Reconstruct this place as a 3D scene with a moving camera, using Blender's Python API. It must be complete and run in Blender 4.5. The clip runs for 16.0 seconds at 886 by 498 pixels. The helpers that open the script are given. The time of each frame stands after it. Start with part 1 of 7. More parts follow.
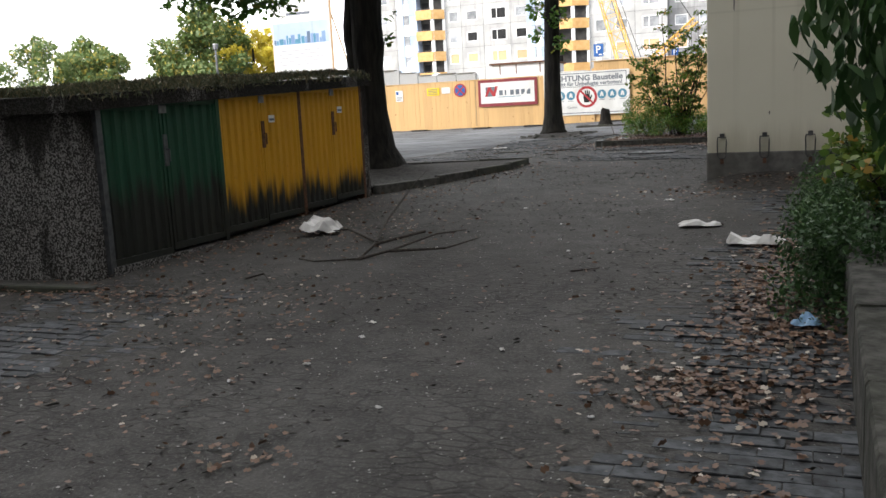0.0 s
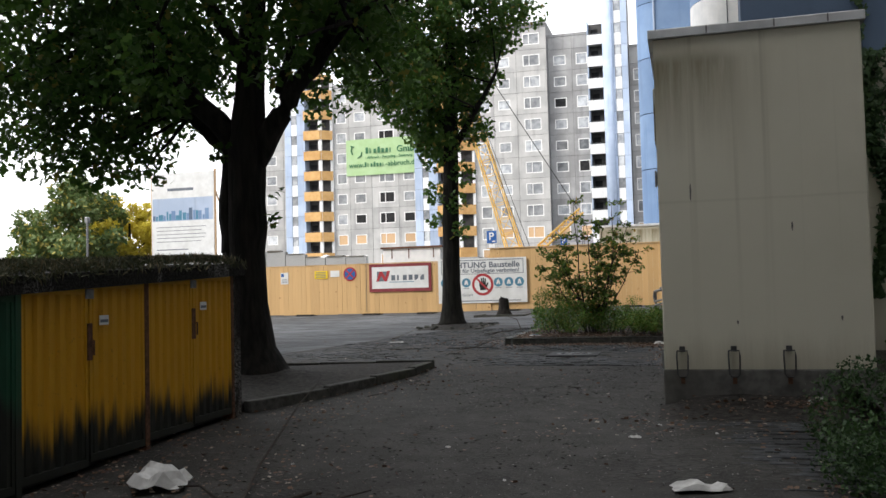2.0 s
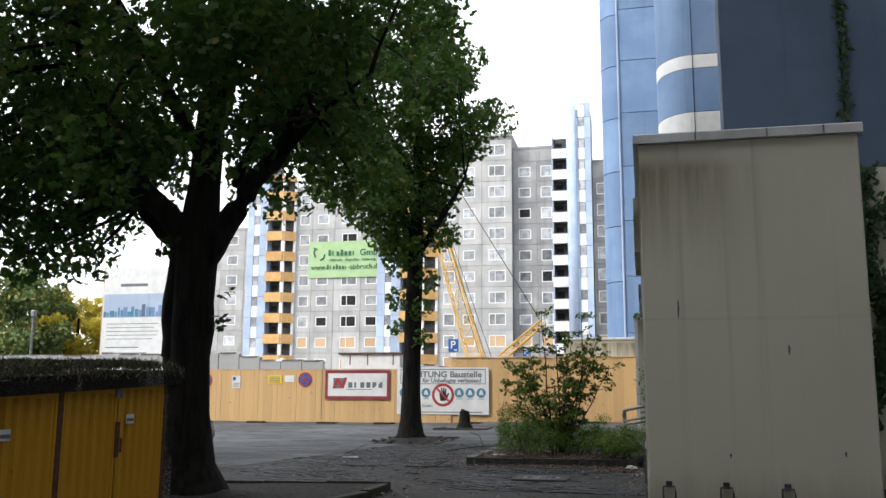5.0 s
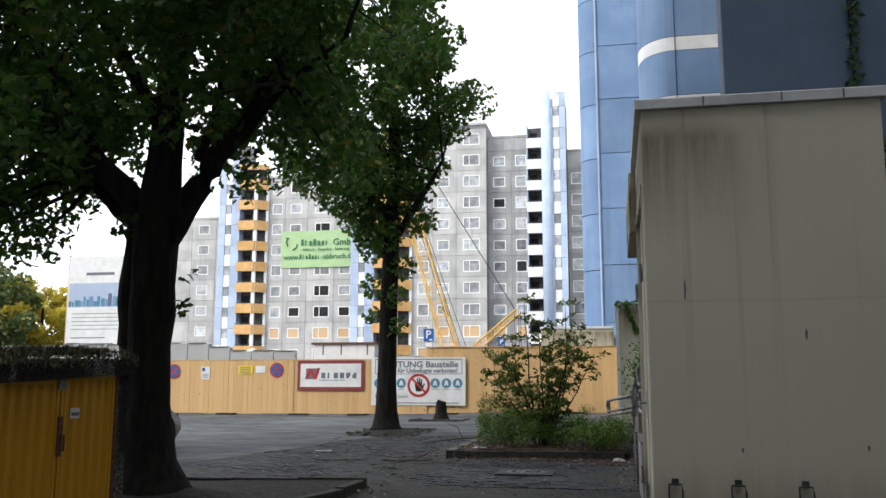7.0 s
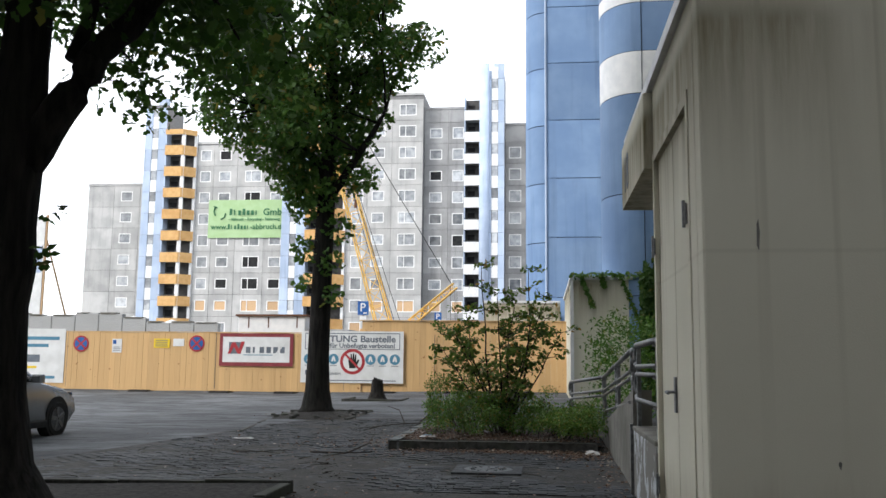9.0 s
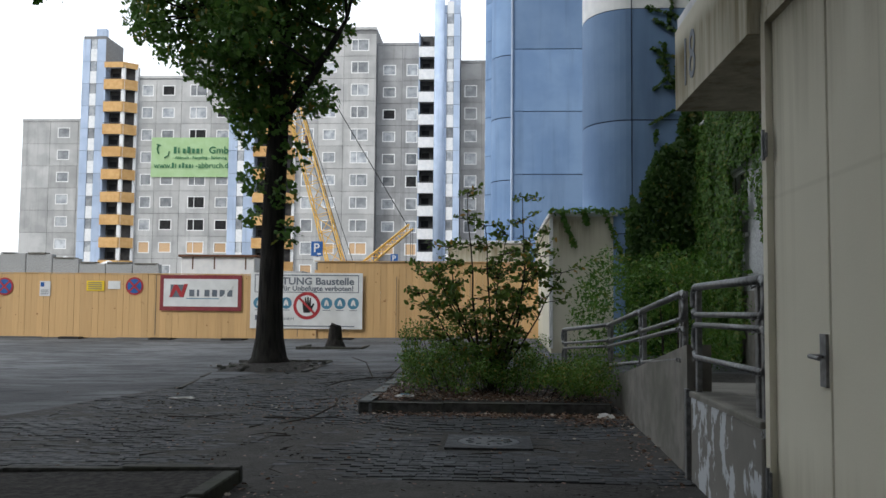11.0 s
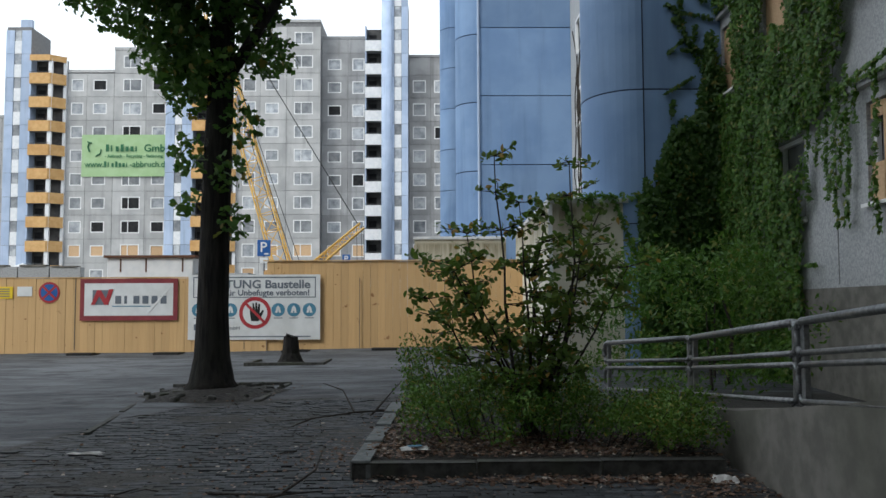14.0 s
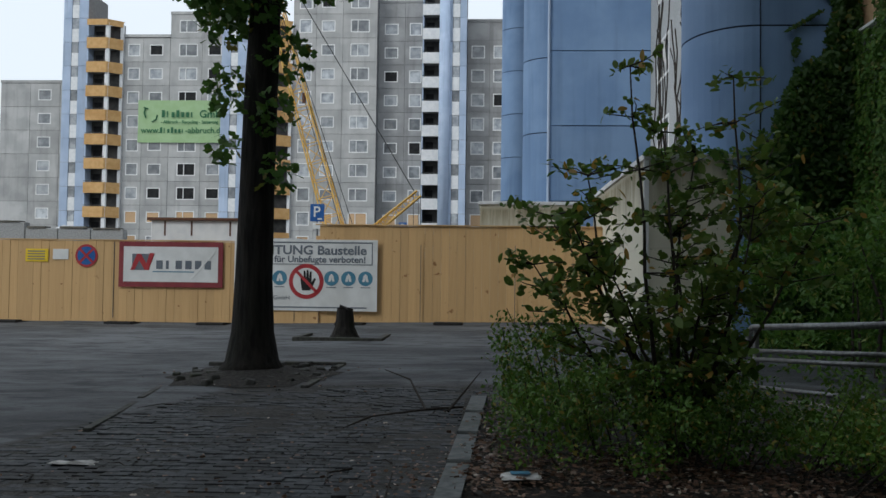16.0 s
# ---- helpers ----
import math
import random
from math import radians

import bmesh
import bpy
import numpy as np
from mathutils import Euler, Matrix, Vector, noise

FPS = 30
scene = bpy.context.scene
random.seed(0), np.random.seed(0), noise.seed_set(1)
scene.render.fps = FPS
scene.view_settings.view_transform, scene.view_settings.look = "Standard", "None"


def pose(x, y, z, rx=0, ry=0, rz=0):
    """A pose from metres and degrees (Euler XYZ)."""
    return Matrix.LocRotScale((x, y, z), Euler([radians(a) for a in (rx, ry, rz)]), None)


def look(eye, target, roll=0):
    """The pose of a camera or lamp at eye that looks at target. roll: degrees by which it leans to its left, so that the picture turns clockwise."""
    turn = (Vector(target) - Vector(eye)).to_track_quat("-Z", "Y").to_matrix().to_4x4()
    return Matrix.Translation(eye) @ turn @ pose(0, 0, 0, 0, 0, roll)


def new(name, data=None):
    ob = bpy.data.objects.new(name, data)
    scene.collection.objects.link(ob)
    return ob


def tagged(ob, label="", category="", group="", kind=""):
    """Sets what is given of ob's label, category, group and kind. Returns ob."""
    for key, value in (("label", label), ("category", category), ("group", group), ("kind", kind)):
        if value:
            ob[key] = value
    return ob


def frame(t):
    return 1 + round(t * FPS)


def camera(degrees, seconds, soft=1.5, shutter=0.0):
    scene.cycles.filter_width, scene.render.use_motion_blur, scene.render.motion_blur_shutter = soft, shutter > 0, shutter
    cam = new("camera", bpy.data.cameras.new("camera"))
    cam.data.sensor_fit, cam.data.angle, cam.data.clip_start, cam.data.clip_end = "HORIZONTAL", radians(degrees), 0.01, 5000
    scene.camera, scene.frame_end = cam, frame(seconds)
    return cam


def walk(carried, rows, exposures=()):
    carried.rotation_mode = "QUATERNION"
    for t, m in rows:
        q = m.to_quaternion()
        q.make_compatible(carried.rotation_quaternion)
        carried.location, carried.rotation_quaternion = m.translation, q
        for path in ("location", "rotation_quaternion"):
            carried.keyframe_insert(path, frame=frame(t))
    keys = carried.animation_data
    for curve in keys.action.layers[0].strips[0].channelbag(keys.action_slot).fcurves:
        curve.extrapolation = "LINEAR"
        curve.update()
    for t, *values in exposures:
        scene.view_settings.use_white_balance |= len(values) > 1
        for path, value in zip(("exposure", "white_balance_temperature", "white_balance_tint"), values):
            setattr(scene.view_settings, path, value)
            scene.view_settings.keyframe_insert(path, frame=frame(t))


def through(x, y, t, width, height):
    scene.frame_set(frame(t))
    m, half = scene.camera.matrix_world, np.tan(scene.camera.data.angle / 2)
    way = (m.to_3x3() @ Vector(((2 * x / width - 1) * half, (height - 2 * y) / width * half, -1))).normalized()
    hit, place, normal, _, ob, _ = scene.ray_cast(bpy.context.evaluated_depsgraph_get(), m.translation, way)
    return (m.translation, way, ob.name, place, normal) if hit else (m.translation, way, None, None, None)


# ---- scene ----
cam = camera(53.3, 16.0)
METRES, EYE, TILT, LEAN, TURN = 15.2, 1.5, 0.0, 0.0, 23.2
ROWS = [
    (0.0, 0.0, 0.0, 0.0, -0.44, -8.74, 2.86),
    (0.5, 0.0008, 0.0441, 0.0031, -2.84, -7.93, 2.93),
    (1.0, -0.0043, 0.0878, 0.0037, -5.17, -5.23, 2.13),
    (1.5, -0.0034, 0.1273, 0.009, -6.65, -0.89, 2.13),
    (2.0, -0.0046, 0.1623, 0.0143, -7.81, 2.62, 1.49),
    (2.5, -0.0029, 0.1948, 0.0191, -9.69, 5.16, 0.35),
    (3.0, 0.0014, 0.2087, 0.0218, -11.23, 7.11, 0.26),
    (3.5, 0.001, 0.2142, 0.0223, -11.65, 8.73, 0.17),
    (4.0, 0.0008, 0.2154, 0.0223, -11.6, 9.51, -0.09),
    (6.3, 0.0037, 0.2346, 0.0203, -9.19, 9.25, -0.22),
    (6.5, 0.0045, 0.2401, 0.0203, -9.89, 9.05, -0.26),
    (7.0, 0.0049, 0.2718, 0.0213, -12.23, 8.87, -0.09),
    (7.5, 0.0097, 0.3113, 0.0212, -14.03, 8.81, 0.07),
    (8.0, 0.0127, 0.3532, 0.0205, -15.08, 8.64, 0.01),
    (8.5, 0.0209, 0.3918, 0.0214, -15.88, 8.13, -0.31),
    (9.0, 0.0261, 0.4335, 0.0242, -16.74, 7.34, -0.62),
    (11.5, 0.05, 0.6304, 0.0263, -20.91, 3.25, -0.58),
    (12.0, 0.0531, 0.6705, 0.0257, -22.08, 3.07, -0.71),
    (12.5, 0.0602, 0.7104, 0.0259, -23.69, 2.62, -0.68),
    (13.0, 0.0663, 0.7502, 0.0268, -24.59, 2.09, -0.57),
    (13.5, 0.0724, 0.7909, 0.0299, -24.68, 2.63, -0.48),
    (14.0, 0.0823, 0.8308, 0.0311, -23.64, 3.84, 0.24),
    (14.5, 0.0885, 0.8691, 0.0301, -22.95, 4.22, -0.18),
    (15.0, 0.0984, 0.9061, 0.0325, -22.96, 4.07, -0.8),
    (15.5, 0.1079, 0.9436, 0.0332, -22.18, 3.42, -0.56),
    (16.0, 0.1197, 0.9851, 0.0294, -20.23, 2.01, -0.74),
]
EXPOSURES = [(0.0, 1.48, 6500, 10), (1.5, 1.10, 6550, 10), (2.2, 0.70, 6400, 10), (3.5, 0.86, 6300, 10), (6.5, 0.70, 6250, 9), (9.0, 0.73, 6200, 9), (11.5, 0.04, 6050, 7), (12.5, -0.17, 5950, 6), (13.5, 0.26, 5950, 6), (15.0, -0.34, 5980, 5), (16.0, -0.40, 5900, 5)]
walk(cam, [(t, pose(0, 0, EYE, TILT, LEAN, TURN) @ pose(METRES * x, METRES * y, METRES * z, 90 + pitch, roll, yaw)) for t, x, y, z, yaw, pitch, roll in ROWS], EXPOSURES)


# ---- world and light ----
world = bpy.data.worlds.new("overcast_sky")
scene.world = world
world.use_nodes = True
wn, wl = world.node_tree.nodes, world.node_tree.links
bg = wn["Background"]
sky = wn.new("ShaderNodeTexSky")
sky.sky_type, sky.sun_disc = "NISHITA", False
sky.sun_elevation, sky.sun_rotation = radians(38), radians(-130)
sky.air_density, sky.dust_density, sky.ozone_density = 1.0, 4.0, 1.0
veil = wn.new("ShaderNodeMix")
veil.data_type = "RGBA"
veil.inputs["Factor"].default_value = 0.78
veil.inputs[7].default_value = (14.0, 14.0, 14.1, 1)
wl.new(sky.outputs[0], veil.inputs[6])
wl.new(veil.outputs[2], bg.inputs[0])
bg.inputs[1].default_value = 0.105
sun = new("sun", bpy.data.lights.new("sun", "SUN"))
sun.data.energy, sun.data.angle, sun.data.color = 1.5, radians(14), (1.0, 0.95, 0.88)
sun.matrix_world = look((0, 0, 60), (60 * math.sin(radians(50)), 60 * math.cos(radians(50)), 60 - 60 * math.tan(radians(38))))


# ---- materials ----
def nodes_of(name):
    m = bpy.data.materials.new(name)
    m.use_nodes = True
    return m, m.node_tree.nodes, m.node_tree.links, m.node_tree.nodes["Principled BSDF"]


def nz(n, l, scale, detail=4.0, stretch=(1, 1, 1), rough=0.55):
    """A noise over the place's own coordinates."""
    g = n.new("ShaderNodeNewGeometry")
    mp = n.new("ShaderNodeMapping")
    mp.inputs["Scale"].default_value = stretch
    t = n.new("ShaderNodeTexNoise")
    t.inputs["Scale"].default_value, t.inputs["Detail"].default_value, t.inputs["Roughness"].default_value = scale, detail, rough
    l.new(g.outputs["Position"], mp.inputs[0])
    l.new(mp.outputs[0], t.inputs["Vector"])
    return t.outputs["Fac"]


def ramp(n, l, src, a, b, lo=0.0, hi=1.0):
    r = n.new("ShaderNodeMapRange")
    r.interpolation_type = "SMOOTHSTEP"
    for i, v in enumerate((a, b, lo, hi)):
        r.inputs[i + 1].default_value = v
    l.new(src, r.inputs[0])
    return r.outputs[0]


def mix(n, l, fac, a, b, how="MIX"):
    x = n.new("ShaderNodeMix")
    x.data_type, x.blend_type = "RGBA", how
    for sock, v in ((x.inputs["Factor"], fac), (x.inputs[6], a), (x.inputs[7], b)):
        if isinstance(v, (int, float)):
            sock.default_value = v
        elif isinstance(v, tuple):
            sock.default_value = (*v, 1)
        else:
            l.new(v, sock)
    return x.outputs[2]


def calc(n, l, op, a, b=0.0):
    x = n.new("ShaderNodeMath")
    x.operation, x.use_clamp = op, False
    for sock, v in zip(x.inputs, (a, b)):
        if isinstance(v, (int, float)):
            sock.default_value = v
        else:
            l.new(v, sock)
    return x.outputs[0]


def height(n, l):
    g, s = n.new("ShaderNodeNewGeometry"), n.new("ShaderNodeSeparateXYZ")
    l.new(g.outputs["Position"], s.inputs[0])
    return s.outputs


def bumped(n, l, b, src, strength=0.3, dist=0.01):
    x = n.new("ShaderNodeBump")
    x.inputs["Strength"].default_value, x.inputs["Distance"].default_value = strength, dist
    l.new(src, x.inputs["Height"])
    l.new(x.outputs[0], b.inputs["Normal"])


def surface(name, c1, c2, scale=8.0, rough=0.8, metal=0.0, bump=0.3, dist=0.01, stain=None, stain_scale=0.6, stain_amount=0.5,
            stretch=(1, 1, 1), vary=0.0, island=0.0, spec=0.3):
    """Two mixed colours at grain size, larger stains, relief, and a shift from piece to piece."""
    m, n, l, b = nodes_of(name)
    f = nz(n, l, scale, 6, stretch)
    col = mix(n, l, ramp(n, l, f, 0.32, 0.68), c1, c2)
    if stain:
        s = nz(n, l, stain_scale, 5, stretch)
        col = mix(n, l, ramp(n, l, s, 0.45, 0.7, 0, stain_amount), col, stain)
    if vary or island:
        src = n.new("ShaderNodeObjectInfo").outputs["Random"] if vary else n.new("ShaderNodeNewGeometry").outputs["Random Per Island"]
        amt = vary or island
        v = ramp(n, l, src, 0, 1, 1 - amt, 1 + amt)
        h = n.new("ShaderNodeHueSaturation")
        l.new(v, h.inputs["Value"])
        l.new(col, h.inputs["Color"])
        col = h.outputs[0]
    l.new(col, b.inputs["Base Color"])
    b.inputs["Roughness"].default_value, b.inputs["Metallic"].default_value = rough, metal
    b.inputs["Specular IOR Level"].default_value = spec
    if bump:
        bumped(n, l, b, f, bump, dist)
    return m


def leafy(name, c1, c2, c3=None, share=0.0, through=0.25):
    """Leaves: colour by leaf, some light passes through."""
    m, n, l, b = nodes_of(name)
    r = n.new("ShaderNodeNewGeometry").outputs["Random Per Island"]
    big = nz(n, l, 0.9, 2)
    col = mix(n, l, r, c1, c2)
    col = mix(n, l, ramp(n, l, big, 0.35, 0.65, 0, 0.5), col, c1)
    if c3:
        k = calc(n, l, "MULTIPLY", ramp(n, l, r, 1 - share, 1 - share + 0.03), 1.0)
        col = mix(n, l, k, col, c3)
    l.new(col, b.inputs["Base Color"])
    b.inputs["Roughness"].default_value = 0.5
    b.inputs["Specular IOR Level"].default_value = 0.35
    t = n.new("ShaderNodeBsdfTranslucent")
    l.new(col, t.inputs[0])
    ms = n.new("ShaderNodeMixShader")
    ms.inputs[0].default_value = through
    out = n["Material Output"]
    l.new(b.outputs[0], ms.inputs[1])
    l.new(t.outputs[0], ms.inputs[2])
    l.new(ms.outputs[0], out.inputs[0])
    return m


def render_wall(name, base, base2, dark, top):
    """Painted render: a brown-green bloom under the roof edge with long fading runs, faint grime and a pour line."""
    m, n, l, b = nodes_of(name)
    x, y, z = height(n, l)
    col = mix(n, l, nz(n, l, 1.6, 5), base, base2)
    # runs: narrow and uneven across, long downwards, strongest at one end of the wall
    runs = nz(n, l, 1.0, 4, (4.2, 4.2, 0.12))
    fine = nz(n, l, 1.0, 5, (8.0, 8.0, 0.6), 0.7)
    side = ramp(n, l, calc(n, l, "ADD", x, calc(n, l, "MULTIPLY", runs, 0.9)), -0.65, 0.50, 1.0, 0.06)
    tail = calc(n, l, "ADD", z, calc(n, l, "MULTIPLY", runs, 1.5))
    down = calc(n, l, "MULTIPLY", ramp(n, l, tail, top - 0.70, top + 0.80), ramp(n, l, calc(n, l, "ADD", z, calc(n, l, "MULTIPLY", fine, 0.22)), top - 0.12, top + 0.08, 1, 0.12))
    k = calc(n, l, "MULTIPLY", calc(n, l, "MULTIPLY", down, side), ramp(n, l, fine, 0.30, 0.66, 0.5, 1.0))
    col = mix(n, l, calc(n, l, "MULTIPLY", k, 0.97), col, dark)
    thin = calc(n, l, "MULTIPLY", ramp(n, l, nz(n, l, 1.0, 3, (7.0, 7.0, 0.07)), 0.60, 0.72), ramp(n, l, z, 1.2, 3.9, 0.05, 0.5))
    col = mix(n, l, thin, col, tuple(0.55 * u + 0.45 * v for u, v in zip(base, dark)))
    cloud = ramp(n, l, nz(n, l, 0.8, 5), 0.48, 0.75, 0, 0.20)
    col = mix(n, l, cloud, col, tuple(0.6 * u + 0.4 * v for u, v in zip(base, dark)))
    seam = calc(n, l, "MULTIPLY", ramp(n, l, calc(n, l, "ABSOLUTE", calc(n, l, "SUBTRACT", z, calc(n, l, "ADD", 2.55, calc(n, l, "MULTIPLY", cloud, 0.06)))), 0.004, 0.02, 1, 0), 0.09)
    col = mix(n, l, seam, col, dark)
    splash = calc(n, l, "MULTIPLY", ramp(n, l, calc(n, l, "ADD", z, calc(n, l, "MULTIPLY", fine, 0.5)), 1.0, 1.5, 1, 0), 0.35)
    col = mix(n, l, splash, col, dark)
    l.new(col, b.inputs["Base Color"])
    b.inputs["Roughness"].default_value = 0.85
    b.inputs["Specular IOR Level"].default_value = 0.2
    bumped(n, l, b, nz(n, l, 90, 3), 0.25, 0.004)
    return m


def sheet_paint(name, c1, c2, foot):
    """Painted trapezoid sheet with black-green algae creeping up from the foot in ragged tongues."""
    m, n, l, b = nodes_of(name)
    z = height(n, l)[2]
    tongues = nz(n, l, 1.0, 3, (9, 9, 0.8))
    h = calc(n, l, "SUBTRACT", z, calc(n, l, "MULTIPLY", tongues, 0.75))
    k = ramp(n, l, h, foot, foot + 0.3, 1, 0)
    col = mix(n, l, nz(n, l, 3, 5), c1, c2)
    specks = ramp(n, l, nz(n, l, 30, 4), 0.62, 0.75, 0, 0.35)
    col = mix(n, l, specks, col, (0.05, 0.04, 0.02))
    col = mix(n, l, k, col, (0.012, 0.014, 0.010))
    l.new(col, b.inputs["Base Color"])
    b.inputs["Roughness"].default_value = 0.6
    bumped(n, l, b, nz(n, l, 40, 4), 0.15, 0.003)
    return m


def planks_mat(name):
    m, n, l, b = nodes_of(name)
    grain = nz(n, l, 1.0, 5, (30, 30, 1.2))
    col = mix(n, l, grain, (0.52, 0.32, 0.135), (0.66, 0.44, 0.21))
    knots = ramp(n, l, nz(n, l, 5.5, 2), 0.68, 0.74, 0, 0.8)
    col = mix(n, l, knots, col, (0.24, 0.10, 0.03))
    h = n.new("ShaderNodeHueSaturation")
    l.new(ramp(n, l, n.new("ShaderNodeObjectInfo").outputs["Random"], 0, 1, 0.93, 1.06), h.inputs["Value"])
    l.new(col, h.inputs["Color"])
    l.new(h.outputs[0], b.inputs["Base Color"])
    b.inputs["Roughness"].default_value = 0.75
    bumped(n, l, b, grain, 0.2, 0.004)
    return m


def ground_mat():
    """Old pavement under trodden earth, with asphalt further on."""
    m, n, l, b = nodes_of("trodden_pavement")
    xyz = height(n, l)
    fine, mid, big = nz(n, l, 55, 6), nz(n, l, 4.0, 6), nz(n, l, 0.45, 5)
    earth = mix(n, l, ramp(n, l, mid, 0.3, 0.7), (0.028, 0.0265, 0.024), (0.056, 0.0535, 0.049))
    earth = mix(n, l, ramp(n, l, fine, 0.45, 0.7, 0, 0.6), earth, (0.090, 0.086, 0.079))
    damp = ramp(n, l, big, 0.45, 0.65, 0, 0.6)
    earth = mix(n, l, damp, earth, (0.020, 0.018, 0.016))
    g2, mp2, vo = n.new("ShaderNodeNewGeometry"), n.new("ShaderNodeMapping"), n.new("ShaderNodeTexVoronoi")
    mp2.inputs["Scale"].default_value = (7.5, 14.0, 1)
    vo.feature = "DISTANCE_TO_EDGE"
    vo.inputs["Scale"].default_value = 1.0
    l.new(g2.outputs["Position"], mp2.inputs[0])
    wob = n.new("ShaderNodeTexNoise")
    wob.inputs["Scale"].default_value, wob.inputs["Detail"].default_value = 6.0, 3.0
    l.new(g2.outputs["Position"], wob.inputs["Vector"])
    l.new(mix(n, l, 0.35, mp2.outputs[0], wob.outputs["Color"], "ADD"), vo.inputs["Vector"])
    joint = calc(n, l, "MULTIPLY", ramp(n, l, vo.outputs["Distance"], 0.02, 0.14, 1, 0), ramp(n, l, nz(n, l, 1.1, 4), 0.42, 0.64, 0.05, 0.55))
    earth = mix(n, l, joint, earth, (0.012, 0.011, 0.010))
    crumbs = ramp(n, l, nz(n, l, 140, 2), 0.66, 0.72, 0, 0.7)
    earth = mix(n, l, crumbs, earth, (0.16, 0.155, 0.15))
    tar = mix(n, l, ramp(n, l, nz(n, l, 0.8, 5, (0.5, 1.6, 1)), 0.35, 0.65), (0.052, 0.056, 0.061), (0.125, 0.131, 0.140))
    tar = mix(n, l, ramp(n, l, nz(n, l, 90, 3), 0.4, 0.7, 0, 0.35), tar, (0.16, 0.16, 0.165))
    tar = mix(n, l, ramp(n, l, nz(n, l, 2.4, 7, (0.6, 1.5, 1), 0.65), 0.47, 0.66, 0, 0.75), tar, (0.026, 0.028, 0.031))
    tar = mix(n, l, ramp(n, l, nz(n, l, 14, 5), 0.58, 0.68, 0, 0.5), tar, (0.018, 0.019, 0.020))
    left = calc(n, l, "SUBTRACT", xyz[1], calc(n, l, "MULTIPLY", xyz[0], 3.53))
    ahead = calc(n, l, "ADD", xyz[1], 25.2)
    k = ramp(n, l, calc(n, l, "ADD", calc(n, l, "MAXIMUM", left, ahead), nz(n, l, 1.3, 4)), 50.7, 51.3)
    l.new(mix(n, l, k, earth, tar), b.inputs["Base Color"])
    b.inputs["Roughness"].default_value = 0.85
    b.inputs["Specular IOR Level"].default_value = 0.25
    hsum = calc(n, l, "SUBTRACT", calc(n, l, "ADD", fine, calc(n, l, "MULTIPLY", mid, 2.0)), calc(n, l, "MULTIPLY", joint, 1.5))
    bumped(n, l, b, hsum, 0.55, 0.012)
    return m


def stucco_panel(name, c1, c2):
    m, n, l, b = nodes_of(name)
    col = mix(n, l, ramp(n, l, nz(n, l, 0.5, 5), 0.35, 0.65), c1, c2)
    col = mix(n, l, ramp(n, l, nz(n, l, 1.0, 4, (1.6, 1.6, 0.12)), 0.5, 0.72, 0, 0.35), col, tuple(v * 0.45 for v in c1))
    h = n.new("ShaderNodeHueSaturation")
    l.new(ramp(n, l, n.new("ShaderNodeObjectInfo").outputs["Random"], 0, 1, 0.9, 1.1), h.inputs["Value"])
    l.new(col, h.inputs["Color"])
    l.new(h.outputs[0], b.inputs["Base Color"])
    b.inputs["Roughness"].default_value = 0.8
    bumped(n, l, b, nz(n, l, 30, 4), 0.25, 0.01)
    return m


M_GROUND = ground_mat()
M_PAVER = surface("grey_paver", (0.017, 0.019, 0.021), (0.060, 0.065, 0.070), 14, 0.72, bump=0.7, stain=(0.012, 0.012, 0.012), stain_scale=1.2, stain_amount=0.8, vary=0.32)
M_PAVER_ST = surface("grey_paver_field", (0.017, 0.019, 0.021), (0.060, 0.065, 0.070), 14, 0.72, bump=0.7, stain=(0.012, 0.012, 0.012), stain_scale=1.2, stain_amount=0.8, island=0.32)
M_KERB = surface("weathered_kerb_concrete", (0.036, 0.036, 0.033), (0.085, 0.083, 0.077), 12, 0.9, bump=0.5, stain=(0.045, 0.05, 0.032), stain_scale=1.5, stain_amount=0.8)
M_MOSSWALL = surface("mossy_wall_concrete", (0.020, 0.021, 0.016), (0.075, 0.072, 0.064), 9, 0.95, bump=0.9, dist=0.02, stain=(0.016, 0.018, 0.010), stain_scale=2.2, stain_amount=0.85)
M_KERB2 = surface("grey_kerb_concrete", (0.10, 0.108, 0.108), (0.165, 0.172, 0.168), 14, 0.9, bump=0.4, stain=(0.06, 0.065, 0.05), stain_scale=1.5, stain_amount=0.7)


def aggregate_mat():
    """Washed pebble concrete: pale stones, black algae in long runs from the top and at the foot."""
    m, n, l, b = nodes_of("washed_pebble_concrete")
    stone = nz(n, l, 62, 3, rough=0.6)
    col = mix(n, l, ramp(n, l, stone, 0.46, 0.58), (0.035, 0.033, 0.030), (0.27, 0.26, 0.25))
    runs = nz(n, l, 1.0, 5, (2.6, 2.6, 0.7), 0.65)
    z = height(n, l)[2]
    lift = calc(n, l, "MULTIPLY", ramp(n, l, z, 0.9, 1.75), 0.22)
    k = ramp(n, l, calc(n, l, "ADD", runs, lift), 0.55, 0.70, 0, 0.9)
    l.new(mix(n, l, k, col, (0.014, 0.013, 0.011)), b.inputs["Base Color"])
    b.inputs["Roughness"].default_value = 0.95
    b.inputs["Specular IOR Level"].default_value = 0.15
    bumped(n, l, b, stone, 1.0, 0.02)
    return m


